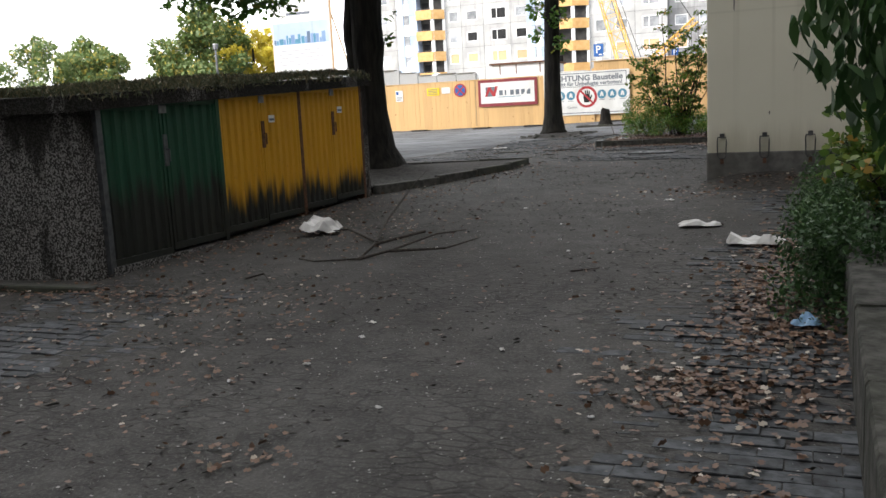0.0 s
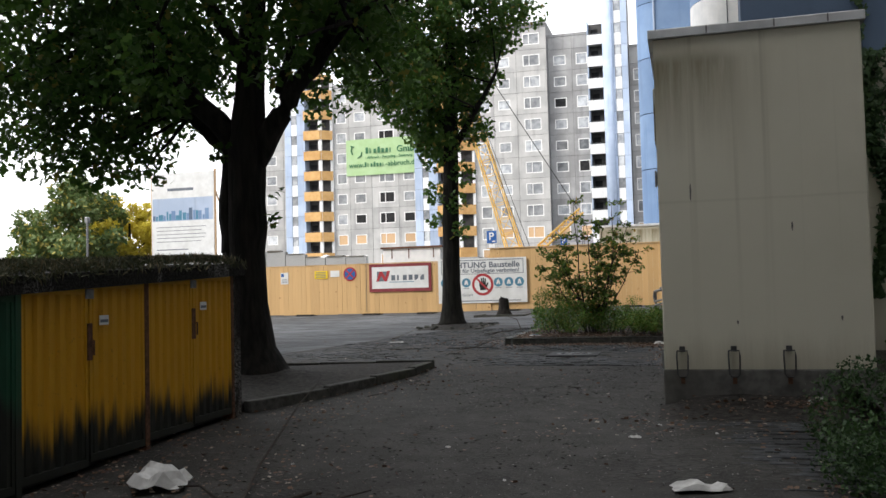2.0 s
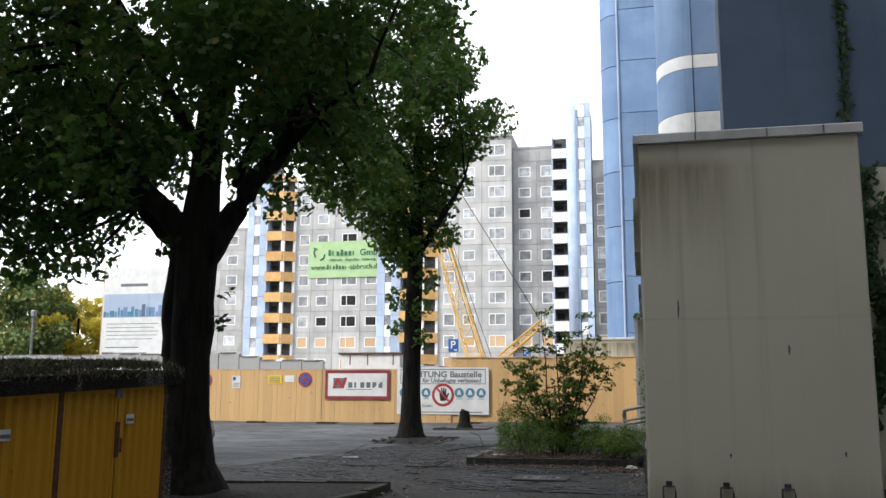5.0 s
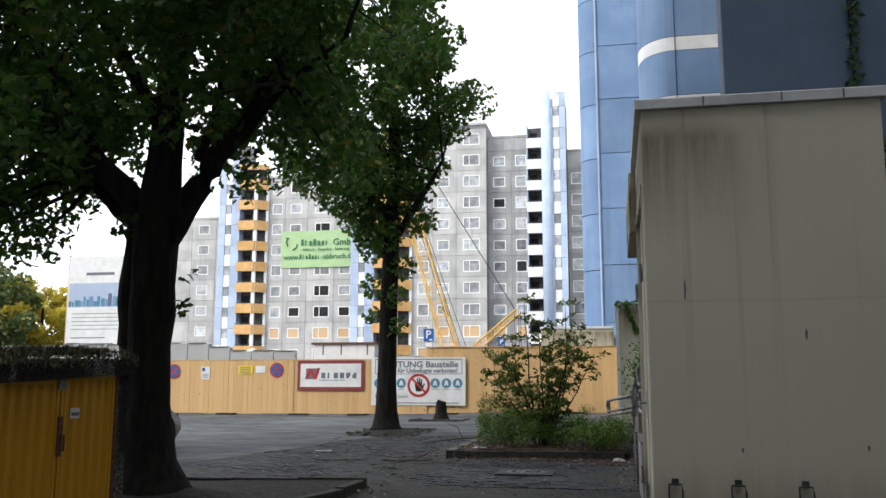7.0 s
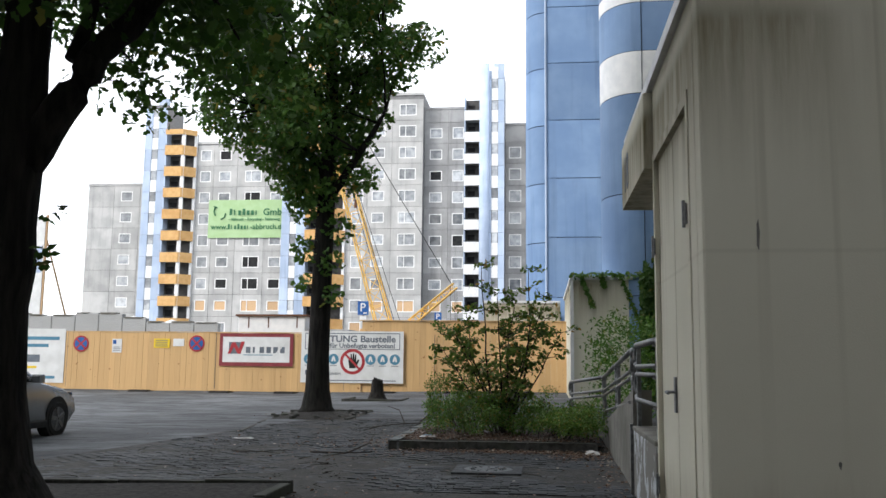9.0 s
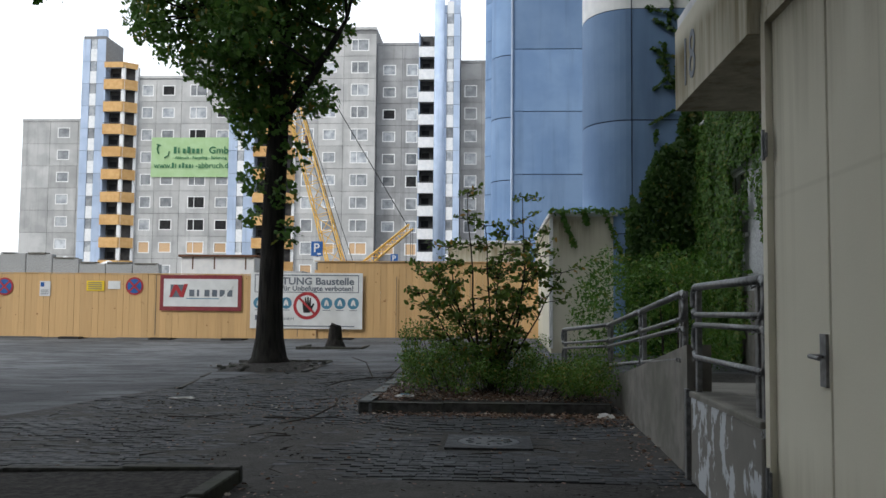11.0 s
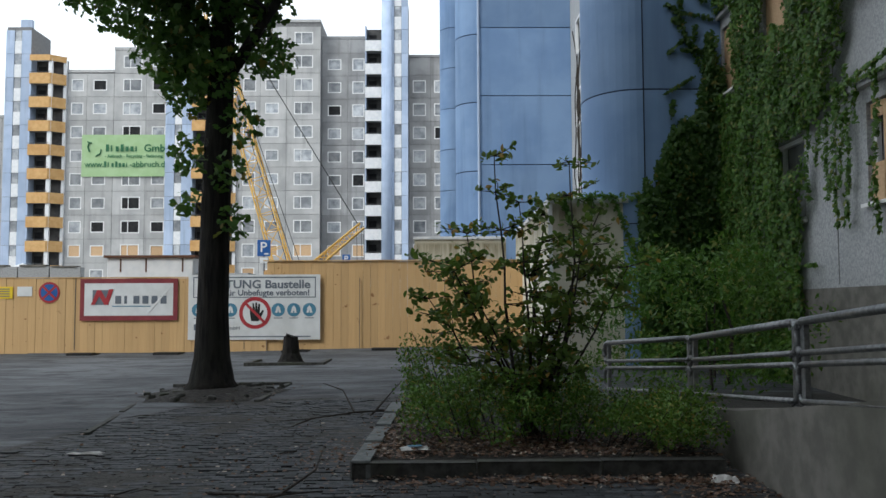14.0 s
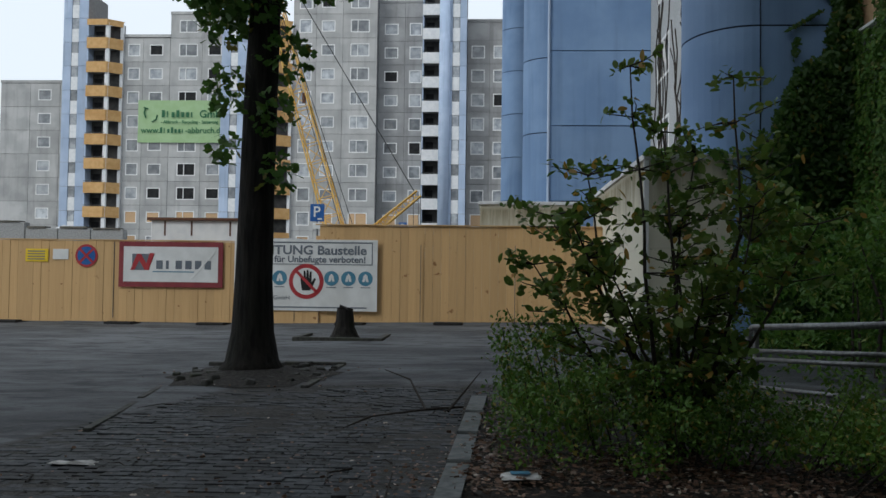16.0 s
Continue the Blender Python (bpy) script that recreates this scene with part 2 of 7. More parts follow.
M_AGG = aggregate_mat()
M_CREAM = render_wall("cream_render", (0.62, 0.59, 0.48), (0.68, 0.65, 0.535), (0.115, 0.088, 0.028), 4.2)
M_PLINTH = surface("grey_plinth_paint", (0.085, 0.083, 0.078), (0.14, 0.136, 0.128), 10, 0.85, stain=(0.10, 0.095, 0.085))
M_FACADE = surface("pale_pebbledash", (0.30, 0.31, 0.32), (0.46, 0.47, 0.475), 26, 0.9, bump=0.6, stain=(0.32, 0.33, 0.33), stain_scale=0.7)
M_BLUE = stucco_panel("blue_painted_concrete", (0.145, 0.235, 0.40), (0.19, 0.29, 0.46))
# Blue paint with the gable slab's shade put into the base colour.
M_BLUE_SHADED = stucco_panel("shade_dark_blue_concrete", (0.092, 0.138, 0.215), (0.125, 0.18, 0.27))
M_BLUEPALE = stucco_panel("pale_blue_painted_concrete", (0.36, 0.44, 0.58), (0.44, 0.52, 0.66))
M_WHITE = surface("off_white_paint", (0.70, 0.71, 0.72), (0.80, 0.80, 0.80), 3, 0.6, bump=0.05)
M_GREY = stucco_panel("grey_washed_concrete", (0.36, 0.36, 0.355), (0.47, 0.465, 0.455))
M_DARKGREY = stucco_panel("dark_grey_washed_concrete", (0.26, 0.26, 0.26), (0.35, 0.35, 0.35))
M_JOINT = surface("dark_joint", (0.16, 0.16, 0.16), (0.22, 0.22, 0.22), 6, 0.9)
M_BLUEJOINT = surface("dark_blue_joint", (0.015, 0.022, 0.04), (0.025, 0.035, 0.06), 6, 0.9)
M_ORANGE = surface("ochre_balcony_paint", (0.56, 0.33, 0.125), (0.64, 0.40, 0.17), 2, 0.7, bump=0.1, stain=(0.42, 0.22, 0.07), stain_scale=0.4)
# The balcony recess's shade is put into this dark base colour.
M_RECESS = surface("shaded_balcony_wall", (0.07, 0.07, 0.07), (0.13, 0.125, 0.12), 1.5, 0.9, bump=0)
# Near-black colour that stands for missing light indoors.
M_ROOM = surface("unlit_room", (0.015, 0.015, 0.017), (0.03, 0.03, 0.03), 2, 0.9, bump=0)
# Pale base colour paints reflected sky and curtains into the panes.
M_GLASS = surface("sky_pale_window_glass", (0.17, 0.185, 0.205), (0.40, 0.415, 0.43), 1.2, 0.08, bump=0, spec=0.8, vary=0.5)
M_FRAME = surface("white_window_frame", (0.74, 0.74, 0.73), (0.82, 0.82, 0.81), 5, 0.5, bump=0.03)
M_BOARD = surface("chipboard_sheet", (0.50, 0.33, 0.185), (0.58, 0.40, 0.24), 30, 0.85, bump=0.15, vary=0.12)
M_PLANK = planks_mat("pale_spruce_board")
M_YELLOW = sheet_paint("yellow_sheet_paint", (0.62, 0.33, 0.010), (0.55, 0.28, 0.008), 0.20)
M_GREEN = sheet_paint("dark_green_sheet_paint", (0.008, 0.072, 0.034), (0.006, 0.052, 0.026), 0.40)
M_STEEL = surface("galvanised_steel", (0.14, 0.145, 0.15), (0.25, 0.255, 0.26), 20, 0.5, metal=0.8, bump=0.1, stain=(0.2, 0.19, 0.18))
M_DARKSTEEL = surface("dark_grey_steel_paint", (0.07, 0.075, 0.08), (0.12, 0.125, 0.13), 20, 0.5, metal=0.3, bump=0.1)
M_RUST = surface("rusty_steel", (0.08, 0.04, 0.025), (0.16, 0.08, 0.05), 25, 0.85, bump=0.4)
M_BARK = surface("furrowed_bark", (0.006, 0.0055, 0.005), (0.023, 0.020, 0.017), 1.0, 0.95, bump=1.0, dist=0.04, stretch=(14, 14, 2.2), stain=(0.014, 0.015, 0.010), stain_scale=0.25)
M_TWIG = surface("dead_twig_bark", (0.022, 0.018, 0.015), (0.05, 0.042, 0.034), 30, 0.9, bump=0.4)
M_OAK = leafy("oak_leaf", (0.036, 0.092, 0.014), (0.082, 0.155, 0.027), (0.17, 0.17, 0.03), 0.05, 0.52)
M_OAK2 = leafy("oak_leaf_light", (0.052, 0.125, 0.020), (0.115, 0.205, 0.038), (0.22, 0.19, 0.03), 0.06, 0.42)
M_SHRUB = leafy("shrub_leaf", (0.070, 0.135, 0.022), (0.15, 0.195, 0.034), (0.32, 0.20, 0.04), 0.09, 0.45)
M_LOW = leafy("low_shrub_leaf", (0.058, 0.140, 0.014), (0.140, 0.225, 0.028), (0.26, 0.22, 0.04), 0.10)
M_EVERGREEN = leafy("evergreen_leaf", (0.020, 0.055, 0.016), (0.060, 0.115, 0.032))
M_IVY = leafy("creeper_leaf", (0.050, 0.130, 0.014), (0.125, 0.225, 0.028), (0.20, 0.23, 0.05), 0.10, 0.4)
M_FARTREE = leafy("distant_leaf", (0.10, 0.16, 0.05), (0.20, 0.25, 0.09), (0.42, 0.36, 0.08), 0.12)
M_YELLOWTREE = leafy("autumn_yellow_leaf", (0.52, 0.44, 0.05), (0.66, 0.56, 0.09), through=0.5)
M_GRASS = leafy("roof_grass", (0.045, 0.055, 0.025), (0.10, 0.095, 0.05), (0.16, 0.13, 0.07), 0.2)
M_DRY = leafy("fallen_leaf", (0.085, 0.046, 0.028), (0.19, 0.11, 0.065), (0.36, 0.31, 0.25), 0.10, 0.1)
M_SOIL = surface("bed_soil", (0.014, 0.013, 0.011), (0.046, 0.041, 0.036), 18, 0.95, bump=1.0, dist=0.03)
M_PAPER = surface("crumpled_paper", (0.46, 0.45, 0.43), (0.60, 0.59, 0.57), 14, 0.8, bump=0.3)
M_PEBBLE = surface("pale_grit", (0.10, 0.10, 0.095), (0.24, 0.235, 0.22), 30, 0.9, bump=0, island=0.5)
M_BLUEBAG = surface("pale_blue_plastic", (0.18, 0.34, 0.55), (0.30, 0.45, 0.62), 14, 0.5, bump=0.3)
M_BLACK = surface("black_print", (0.012, 0.012, 0.012), (0.02, 0.02, 0.02), 8, 0.7, bump=0)
M_SIGNWHITE = surface("white_sign_sheet", (0.66, 0.67, 0.67), (0.74, 0.75, 0.75), 3, 0.5, bump=0.05, stain=(0.5, 0.5, 0.48), stain_scale=1.2, stain_amount=0.4)
M_SIGNRED = surface("red_print", (0.34, 0.03, 0.04), (0.40, 0.045, 0.05), 4, 0.55, bump=0)
M_DARKRED = surface("dark_red_border_print", (0.20, 0.035, 0.045), (0.26, 0.05, 0.055), 4, 0.55, bump=0)
M_SIGNBLUE = surface("blue_print", (0.02, 0.09, 0.30), (0.03, 0.12, 0.36), 4, 0.5, bump=0)
M_TEAL = surface("steel_blue_print", (0.07, 0.20, 0.30), (0.09, 0.24, 0.34), 4, 0.55, bump=0)
M_SIGNYEL = surface("yellow_print", (0.75, 0.52, 0.02), (0.80, 0.58, 0.03), 4, 0.5, bump=0)
M_GREYPRINT = surface("grey_print", (0.12, 0.14, 0.17), (0.16, 0.18, 0.21), 4, 0.6, bump=0)
M_BANNER = surface("green_banner_mesh", (0.34, 0.49, 0.25), (0.39, 0.54, 0.30), 1.0, 0.7, bump=0.1)
M_BANNERDK = surface("dark_green_print", (0.03, 0.13, 0.06), (0.04, 0.15, 0.07), 4, 0.7, bump=0)
M_CRANE = surface("crane_yellow_paint", (0.68, 0.41, 0.085), (0.74, 0.47, 0.12), 3, 0.5, bump=0.05)
M_CABLE = surface("steel_cable", (0.05, 0.05, 0.05), (0.09, 0.09, 0.09), 9, 0.6, metal=0.5, bump=0)
M_RUBBER = surface("tyre_rubber", (0.012, 0.012, 0.012), (0.025, 0.025, 0.025), 20, 0.8, bump=0.2)
M_CARPAINT = surface("silver_car_paint", (0.30, 0.31, 0.32), (0.34, 0.35, 0.36), 2, 0.25, metal=0.6, bump=0, spec=0.6)
M_CARGLASS = surface("dark_car_glass", (0.015, 0.017, 0.018), (0.02, 0.022, 0.024), 2, 0.05, bump=0, spec=0.8)
M_REDLENS = surface("red_lamp_lens", (0.35, 0.02, 0.02), (0.40, 0.03, 0.03), 3, 0.15, bump=0)
M_ZINC = surface("zinc_flashing", (0.58, 0.59, 0.60), (0.72, 0.73, 0.74), 5, 0.5, metal=0.2, bump=0.1, stain=(0.25, 0.25, 0.24))
M_RENDERGREY = surface("stained_grey_render", (0.13, 0.125, 0.11), (0.20, 0.19, 0.168), 5, 0.9, bump=0.4, stain=(0.10, 0.10, 0.08), stain_scale=0.9, stain_amount=0.8)


def flaking_mat():
    """Grey render with torn patches of old pale paint."""
    m, n, l, b = nodes_of("render_with_flaking_paint")
    base = mix(n, l, nz(n, l, 5, 5), (0.13, 0.125, 0.11), (0.20, 0.19, 0.17))
    k = ramp(n, l, nz(n, l, 3.2, 6, (1, 1, 0.6), 0.65), 0.53, 0.56)
    l.new(mix(n, l, k, base, (0.46, 0.48, 0.50)), b.inputs["Base Color"])
    b.inputs["Roughness"].default_value = 0.85
    bumped(n, l, b, k, 0.5, 0.01)
    return m


M_FLAKING = flaking_mat()


# ---- mesh helpers ----
class Shape:
    """Collects faces for one mesh."""

    def __init__(self):
        self.v, self.f = [], []

    def quad(self, *pts):
        k = len(self.v)
        self.v += [tuple(p) for p in pts]
        self.f.append(tuple(range(k, k + len(pts))))
        return self

    def box(self, x0, x1, y0, y1, z0, z1, m=None):
        k = len(self.v)
        pts = [(x, y, z) for z in (z0, z1) for x, y in ((x0, y0), (x1, y0), (x1, y1), (x0, y1))]
        self.v += [tuple(m @ Vector(p)) for p in pts] if m else pts
        self.f += [tuple(k + i for i in q) for q in ((3, 2, 1, 0), (4, 5, 6, 7), (0, 1, 5, 4), (1, 2, 6, 5), (2, 3, 7, 6), (3, 0, 4, 7))]
        return self

    def cbox(self, x0, x1, y0, y1, z0, z1, c=0.01, m=None):
        """A box with its upright and top edges cut by c."""
        k = len(self.v)
        ring = [(x0 + c, y0), (x1 - c, y0), (x1, y0 + c), (x1, y1 - c), (x1 - c, y1), (x0 + c, y1), (x0, y1 - c), (x0, y0 + c)]
        inn = [(x0 + c, y0 + c), (x1 - c, y0 + c), (x1 - c, y0 + c), (x1 - c, y1 - c), (x1 - c, y1 - c), (x0 + c, y1 - c), (x0 + c, y1 - c), (x0 + c, y0 + c)]
        pts = [(*p, z0) for p in ring] + [(*p, z1 - c) for p in ring] + [((p[0] + q[0]) / 2, (p[1] + q[1]) / 2, z1) for p, q in zip(ring, inn)]
        self.v += [tuple(m @ Vector(p)) for p in pts] if m else pts
        for i in range(8):
            j = (i + 1) % 8
            self.f += [(k + i, k + j, k + 8 + j, k + 8 + i), (k + 8 + i, k + 8 + j, k + 16 + j, k + 16 + i)]
        self.f += [tuple(k + 16 + i for i in range(8)), tuple(k + i for i in reversed(range(8)))]
        return self

    def tube(self, pts, radii, n=8, cap=True):
        """A round bar through points, with a radius at each."""
        k0 = len(self.v)
        pts = [Vector(p) for p in pts]
        if not isinstance(radii, (list, tuple)):
            radii = [radii] * len(pts)
        for i, p in enumerate(pts):
            d = (pts[min(i + 1, len(pts) - 1)] - pts[max(i - 1, 0)]).normalized()
            a = d.orthogonal() if abs(d.z) > 0.9 else d.cross(Vector((0, 0, 1)))
            if abs(d.z) > 0.9:
                a = d.cross(Vector((0, 1, 0)))
            a.normalize()
            c = d.cross(a)
            for s in range(n):
                w = 2 * math.pi * s / n
                self.v.append(tuple(p + radii[i] * (math.cos(w) * a + math.sin(w) * c)))
        for i in range(len(pts) - 1):
            for s in range(n):
                q, r = k0 + i * n + s, k0 + i * n + (s + 1) % n
                self.f.append((q, r, r + n, q + n))
        if cap:
            self.f.append(tuple(k0 + s for s in reversed(range(n))))
            self.f.append(tuple(k0 + (len(pts) - 1) * n + s for s in range(n)))
        return self

    def disc(self, c, r, n=24, axis="y", thick=0.004):
        x, y, z = c
        if axis == "y":
            return self.tube([(x, y + thick, z), (x, y, z)], r, n)
        if axis == "x":
            return self.tube([(x, y, z), (x + thick, y, z)], r, n)
        return self.tube([(x, y, z), (x, y, z + thick)], r, n)

    def poly(self, outline, y0, y1):
        """An outline in x and z, thick from y0 to y1."""
        k, n = len(self.v), len(outline)
        self.v += [(x, y0, z) for x, z in outline] + [(x, y1, z) for x, z in outline]
        self.f += [tuple(range(k, k + n)), tuple(reversed(range(k + n, k + 2 * n)))]
        self.f += [(k + i, k + n + i, k + n + (i + 1) % n, k + (i + 1) % n) for i in range(n)]
        return self

    def mesh(self, name, mat, smooth=False):
        me = bpy.data.meshes.new(name)
        me.from_pydata(self.v, [], self.f)
        me.materials.append(mat)
        if smooth:
            me.polygons.foreach_set("use_smooth", [True] * len(me.polygons))
        me.update()
        return me


def thing(name, at, label, category, group="", kind=""):
    ob = new(name)
    ob.location = at
    ob.empty_display_size = 0.1
    return tagged(ob, label, category, group, kind)


def solid(name, shape, mat, label="", category="", group="", kind="", smooth=False, at=None):
    ob = new(name, shape.mesh(name, mat, smooth))
    if at:
        ob.location = at
    return tagged(ob, label, category, group, kind)


def part(name, shape, mat, parent, label="", smooth=False, at=None, kind=""):
    """One mesh of a thing, in the thing's own coordinates; shape may be a ready mesh."""
    ob = new(name, shape if isinstance(shape, bpy.types.Mesh) else shape.mesh(name, mat, smooth))
    ob.parent = parent
    if at:
        ob.location = at
    return tagged(ob, label, kind=kind)


def letters(text, size, mat, parent, at, rot=(90, 0, 0), name="lettering", wide=1.0, bold=0.0, align="LEFT"):
    """Writing in the built-in font as a mesh."""
    c = bpy.data.curves.new(name, "FONT")
    c.body, c.size, c.extrude, c.align_x, c.offset = text, size, 0.002, align, bold
    c.resolution_u = 3
    tmp = bpy.data.objects.new(name, c)
    scene.collection.objects.link(tmp)
    me = bpy.data.meshes.new_from_object(tmp.evaluated_get(bpy.context.evaluated_depsgraph_get()))
    bpy.data.objects.remove(tmp)
    me.materials.clear()
    me.materials.append(mat)
    ob = new(name, me)
    ob.parent = parent
    ob.matrix_basis = pose(*at, *rot) @ Matrix.Diagonal((wide, 1, 1, 1))
    return ob


def name_marks(t, x, y, z, heights, pitch, mat, fill=0.62):
    """A company's name as plain upright marks, one for each letter."""
    for i, h in enumerate(heights):
        w = pitch * fill * (0.45 if h > 0 and i % 5 == 1 else 1.0)
        part("print_mark", Shape().box(x + i * pitch, x + i * pitch + w, y - 0.002, y, z, z + h), mat, t)


def ground_z(x, y):
    """The pavement rises gently ahead, and falls a little to the road's side."""
    z = 0.042 * y if y < 10 else 0.42 + 0.0182 * (y - 10)
    z = min(z, 0.95) if y > 0 else 0.042 * y
    return max(z, -0.6) + 0.016 * max(min(x + 3.5, 0.0), -8.0)


rng = np.random.default_rng(7)


def leaves(centres, size, mat, name, parent=None, label="", lobes=True, flat=0.0, normal=None, kind="", droop=0.0, slim=1.0):
    """Many small leaves, each a folded blade of its own, at the given places."""
    c = np.asarray(centres, float)
    n = len(c)
    s = size * rng.uniform(0.6, 1.25, (n, 1))
    d = rng.normal(size=(n, 3))
    if normal is not None:
        nn = np.asarray(normal, float) + 0.45 * rng.normal(size=(n, 3))
        d = d - 0.9 * np.asarray(normal, float) * (d @ np.asarray(normal, float))[:, None]
    d[:, 2] = d[:, 2] * (1 - flat) - droop
    d /= np.linalg.norm(d, axis=1, keepdims=True)
    if normal is None:
        nn = rng.normal(size=(n, 3)) + np.array([0, 0, 0.9 + flat])
    w = np.cross(d, nn)
    w /= np.linalg.norm(w, axis=1, keepdims=True) + 1e-9
    up = np.cross(w, d)
    if lobes == "oval":
        rows = ((-0.5, 0, 0), (-0.28, 0.22, 0.05), (0.05, 0.30, 0.06), (0.33, 0.17, 0.02), (0.5, 0, -0.05), (0.33, -0.17, 0.02), (0.05, -0.30, 0.06), (-0.28, -0.22, 0.05))
    elif lobes:
        rows = ((-0.5, 0, 0), (-0.15, 0.30, 0.05), (0.08, 0.16, 0.02), (0.26, 0.34, 0.03), (0.5, 0, -0.05), (0.26, -0.34, 0.03), (0.08, -0.16, 0.02), (-0.15, -0.30, 0.05))
    else:
        rows = ((-0.5, 0, 0), (-0.1, 0.26, 0.06), (0.5, 0, -0.04), (-0.1, -0.26, 0.06))
    k = len(rows)
    v = np.concatenate([c + s * (a * d + slim * b * w + e * up) for a, b, e in rows], axis=1).reshape(-1, 3)
    me = bpy.data.meshes.new(name)
    me.vertices.add(n * k)
    me.vertices.foreach_set("co", v.ravel())
    me.loops.add(n * k)
    me.loops.foreach_set("vertex_index", np.arange(n * k))
    me.polygons.add(n)
    me.polygons.foreach_set("loop_start", np.arange(n) * k)
    me.polygons.foreach_set("loop_total", np.full(n, k))
    me.materials.append(mat)
    me.update(calc_edges=True)
    ob = new(name, me)
    if parent:
        ob.parent = parent
    return tagged(ob, label, kind=kind)


def clumps(spots, per, spread):
    """Points gathered in clumps round the given (x, y, z, radius)."""
    out = []
    for x, y, z, r in spots:
        k = max(3, int(per * r * r))
        p = rng.normal(size=(k, 3))
        p /= np.linalg.norm(p, axis=1, keepdims=True)
        p *= (rng.uniform(0.15, 1, (k, 1)) ** 0.5) * r
        p[:, 2] *= spread
        out.append(p + np.array((x, y, z)))
    return np.concatenate(out)


# ---- the setting: ground ----
def build_ground():
    s = Shape()
    xs = sorted(set([-700, -200, -80, -40, -25] + [round(-18 + 0.5 * i, 2) for i in range(49)] + [12, 25, 60, 200, 700]))
    ys = sorted(set([-700, -150, -40, -15] + [round(-6 + 0.5 * i, 2) for i in range(97)] + [50, 60, 80, 130, 200, 400, 800]))
    for y in ys:
        for x in xs:
            near = -10 < x < 3 and -2 < y < 40
            s.v.append((x, y, ground_z(x, y) + (0.012 * noise.noise(Vector((x * 0.9, y * 0.9, 0))) if near else 0)))
    w = len(xs)
    for j in range(len(ys) - 1):
        for i in range(w - 1):
            s.f.append((j * w + i, j * w + i + 1, (j + 1) * w + i + 1, (j + 1) * w + i))
    return solid("ground", s, M_GROUND, "trodden grey pavement and worn asphalt", "ground", kind="structure", smooth=True)


build_ground()


# ---- the cream substation box, its wall, canopy and stair tower ----
BX0, BX1, BY0, BY1, BTOP = -1.28, 0.71, 11.60, 13.88, 4.255
G0 = 0.40


def build_box():
    b = thing("utility_building", (0, 0, 0), "cream rendered flat-roofed utility box with dark algae runs", "building")
    t = 0.2
    part("front_wall", Shape().cbox(BX0, BX1, BY0, BY0 + t, 0.84, BTOP, 0.012), M_CREAM, b)
    part("side_wall", Shape().box(BX1 - t, BX1, BY0 + t, 13.59, 0.84, BTOP), M_CREAM, b)
    # the side wall leaves the tall steel door's opening
    part("side_wall", Shape().box(BX0, BX0 + t, BY0 + t, 12.08, 0.84, BTOP), M_CREAM, b)
    part("side_wall", Shape().box(BX0, BX0 + t, 13.80, BY1, 0.5, BTOP), M_CREAM, b)
    part("lintel", Shape().box(BX0, BX0 + t, 12.08, 13.80, 3.62, BTOP), M_CREAM, b)
    part("rear_wall", Shape().box(BX0 + t, BX1 - t, BY1 - t, BY1, 0.3, BTOP), M_CREAM, b)
    p = Shape()
    p.cbox(BX0 - 0.012, BX1 + 0.012, BY0 - 0.012, BY0 + 0.2, 0.2, 0.838, 0.012)
    p.box(BX0 - 0.012, BX0 + 0.2, BY0 + 0.2, 12.08, 0.2, 0.838)
    p.box(BX1 - 0.2, BX1 + 0.012, BY0 + 0.2, 13.59, 0.2, 0.838)
    part("plinth", p, M_PLINTH, b, "dark grey painted plinth")
    d = Shape()
    for y0, y1 in ((12.10, 12.93), (12.95, 13.78)):
        d.cbox(BX0 + 0.03, BX0 + 0.08, y0, y1, 0.5, 3.60, 0.006)
    door = part("door", d, M_CREAM, b, "tall cream steel double door, shut")
    f = Shape()
    for y0, y1, z0, z1 in ((12.02, 12.10, 0.5, 3.68), (13.78, 13.86, 0.5, 3.68), (12.10, 13.78, 3.60, 3.68)):
        f.box(BX0 - 0.010, BX0 + 0.09, y0, y1, z0, z1)
    part("door_frame", f, M_CREAM, b)
    h = Shape()
    h.box(BX0 + 0.015, BX0 + 0.03, 12.97, 13.05, 1.52, 1.78)
    h.tube([(BX0 + 0.03, 13.01, 1.67), (BX0 - 0.05, 13.01, 1.67), (BX0 - 0.05, 12.88, 1.665)], 0.011, 8)
    part("handle", h, M_STEEL, door, "steel lever handle")
    for z in (0.9, 2.86):
        for y in (12.11, 13.77):
            part("hinge", Shape().cbox(BX0 - 0.028, BX0 - 0.012, y - 0.035, y + 0.035, z - 0.07, z + 0.07, 0.004).tube([(BX0 - 0.03, y, z - 0.09), (BX0 - 0.03, y, z + 0.09)], 0.012), M_STEEL, door)
    for x, z, h in ((-0.96, 2.66, 0.16), (0.0, 2.27, 0.07), (0.42, 1.35, 0.025), (-0.55, 1.32, 0.02)):
        part("chip", Shape().poly([(x - 0.008, z - h / 2), (x + 0.004, z - h / 2 - 0.03), (x + 0.012, z), (x + 0.004, z + h / 2), (x - 0.006, z + h * 0.3)], BY0 - 0.004, BY0 - 0.001), M_RENDERGREY, b, "dark chip in the render")
    # flat roof and its zinc edge
    part("roof_slab", Shape().box(BX0 + 0.02, BX1 - 0.02, BY0 + 0.02, BY1, BTOP, BTOP + 0.06), M_PLINTH, b)
    e = Shape()
    e.cbox(BX0 - 0.05, BX1 + 0.04, BY0 - 0.05, BY0 + 0.12, BTOP + 0.001, BTOP + 0.092, 0.01)
    e.box(BX0 - 0.05, BX0 + 0.1, BY0 + 0.12, BY1 + 2.15, BTOP + 0.001, BTOP + 0.10)
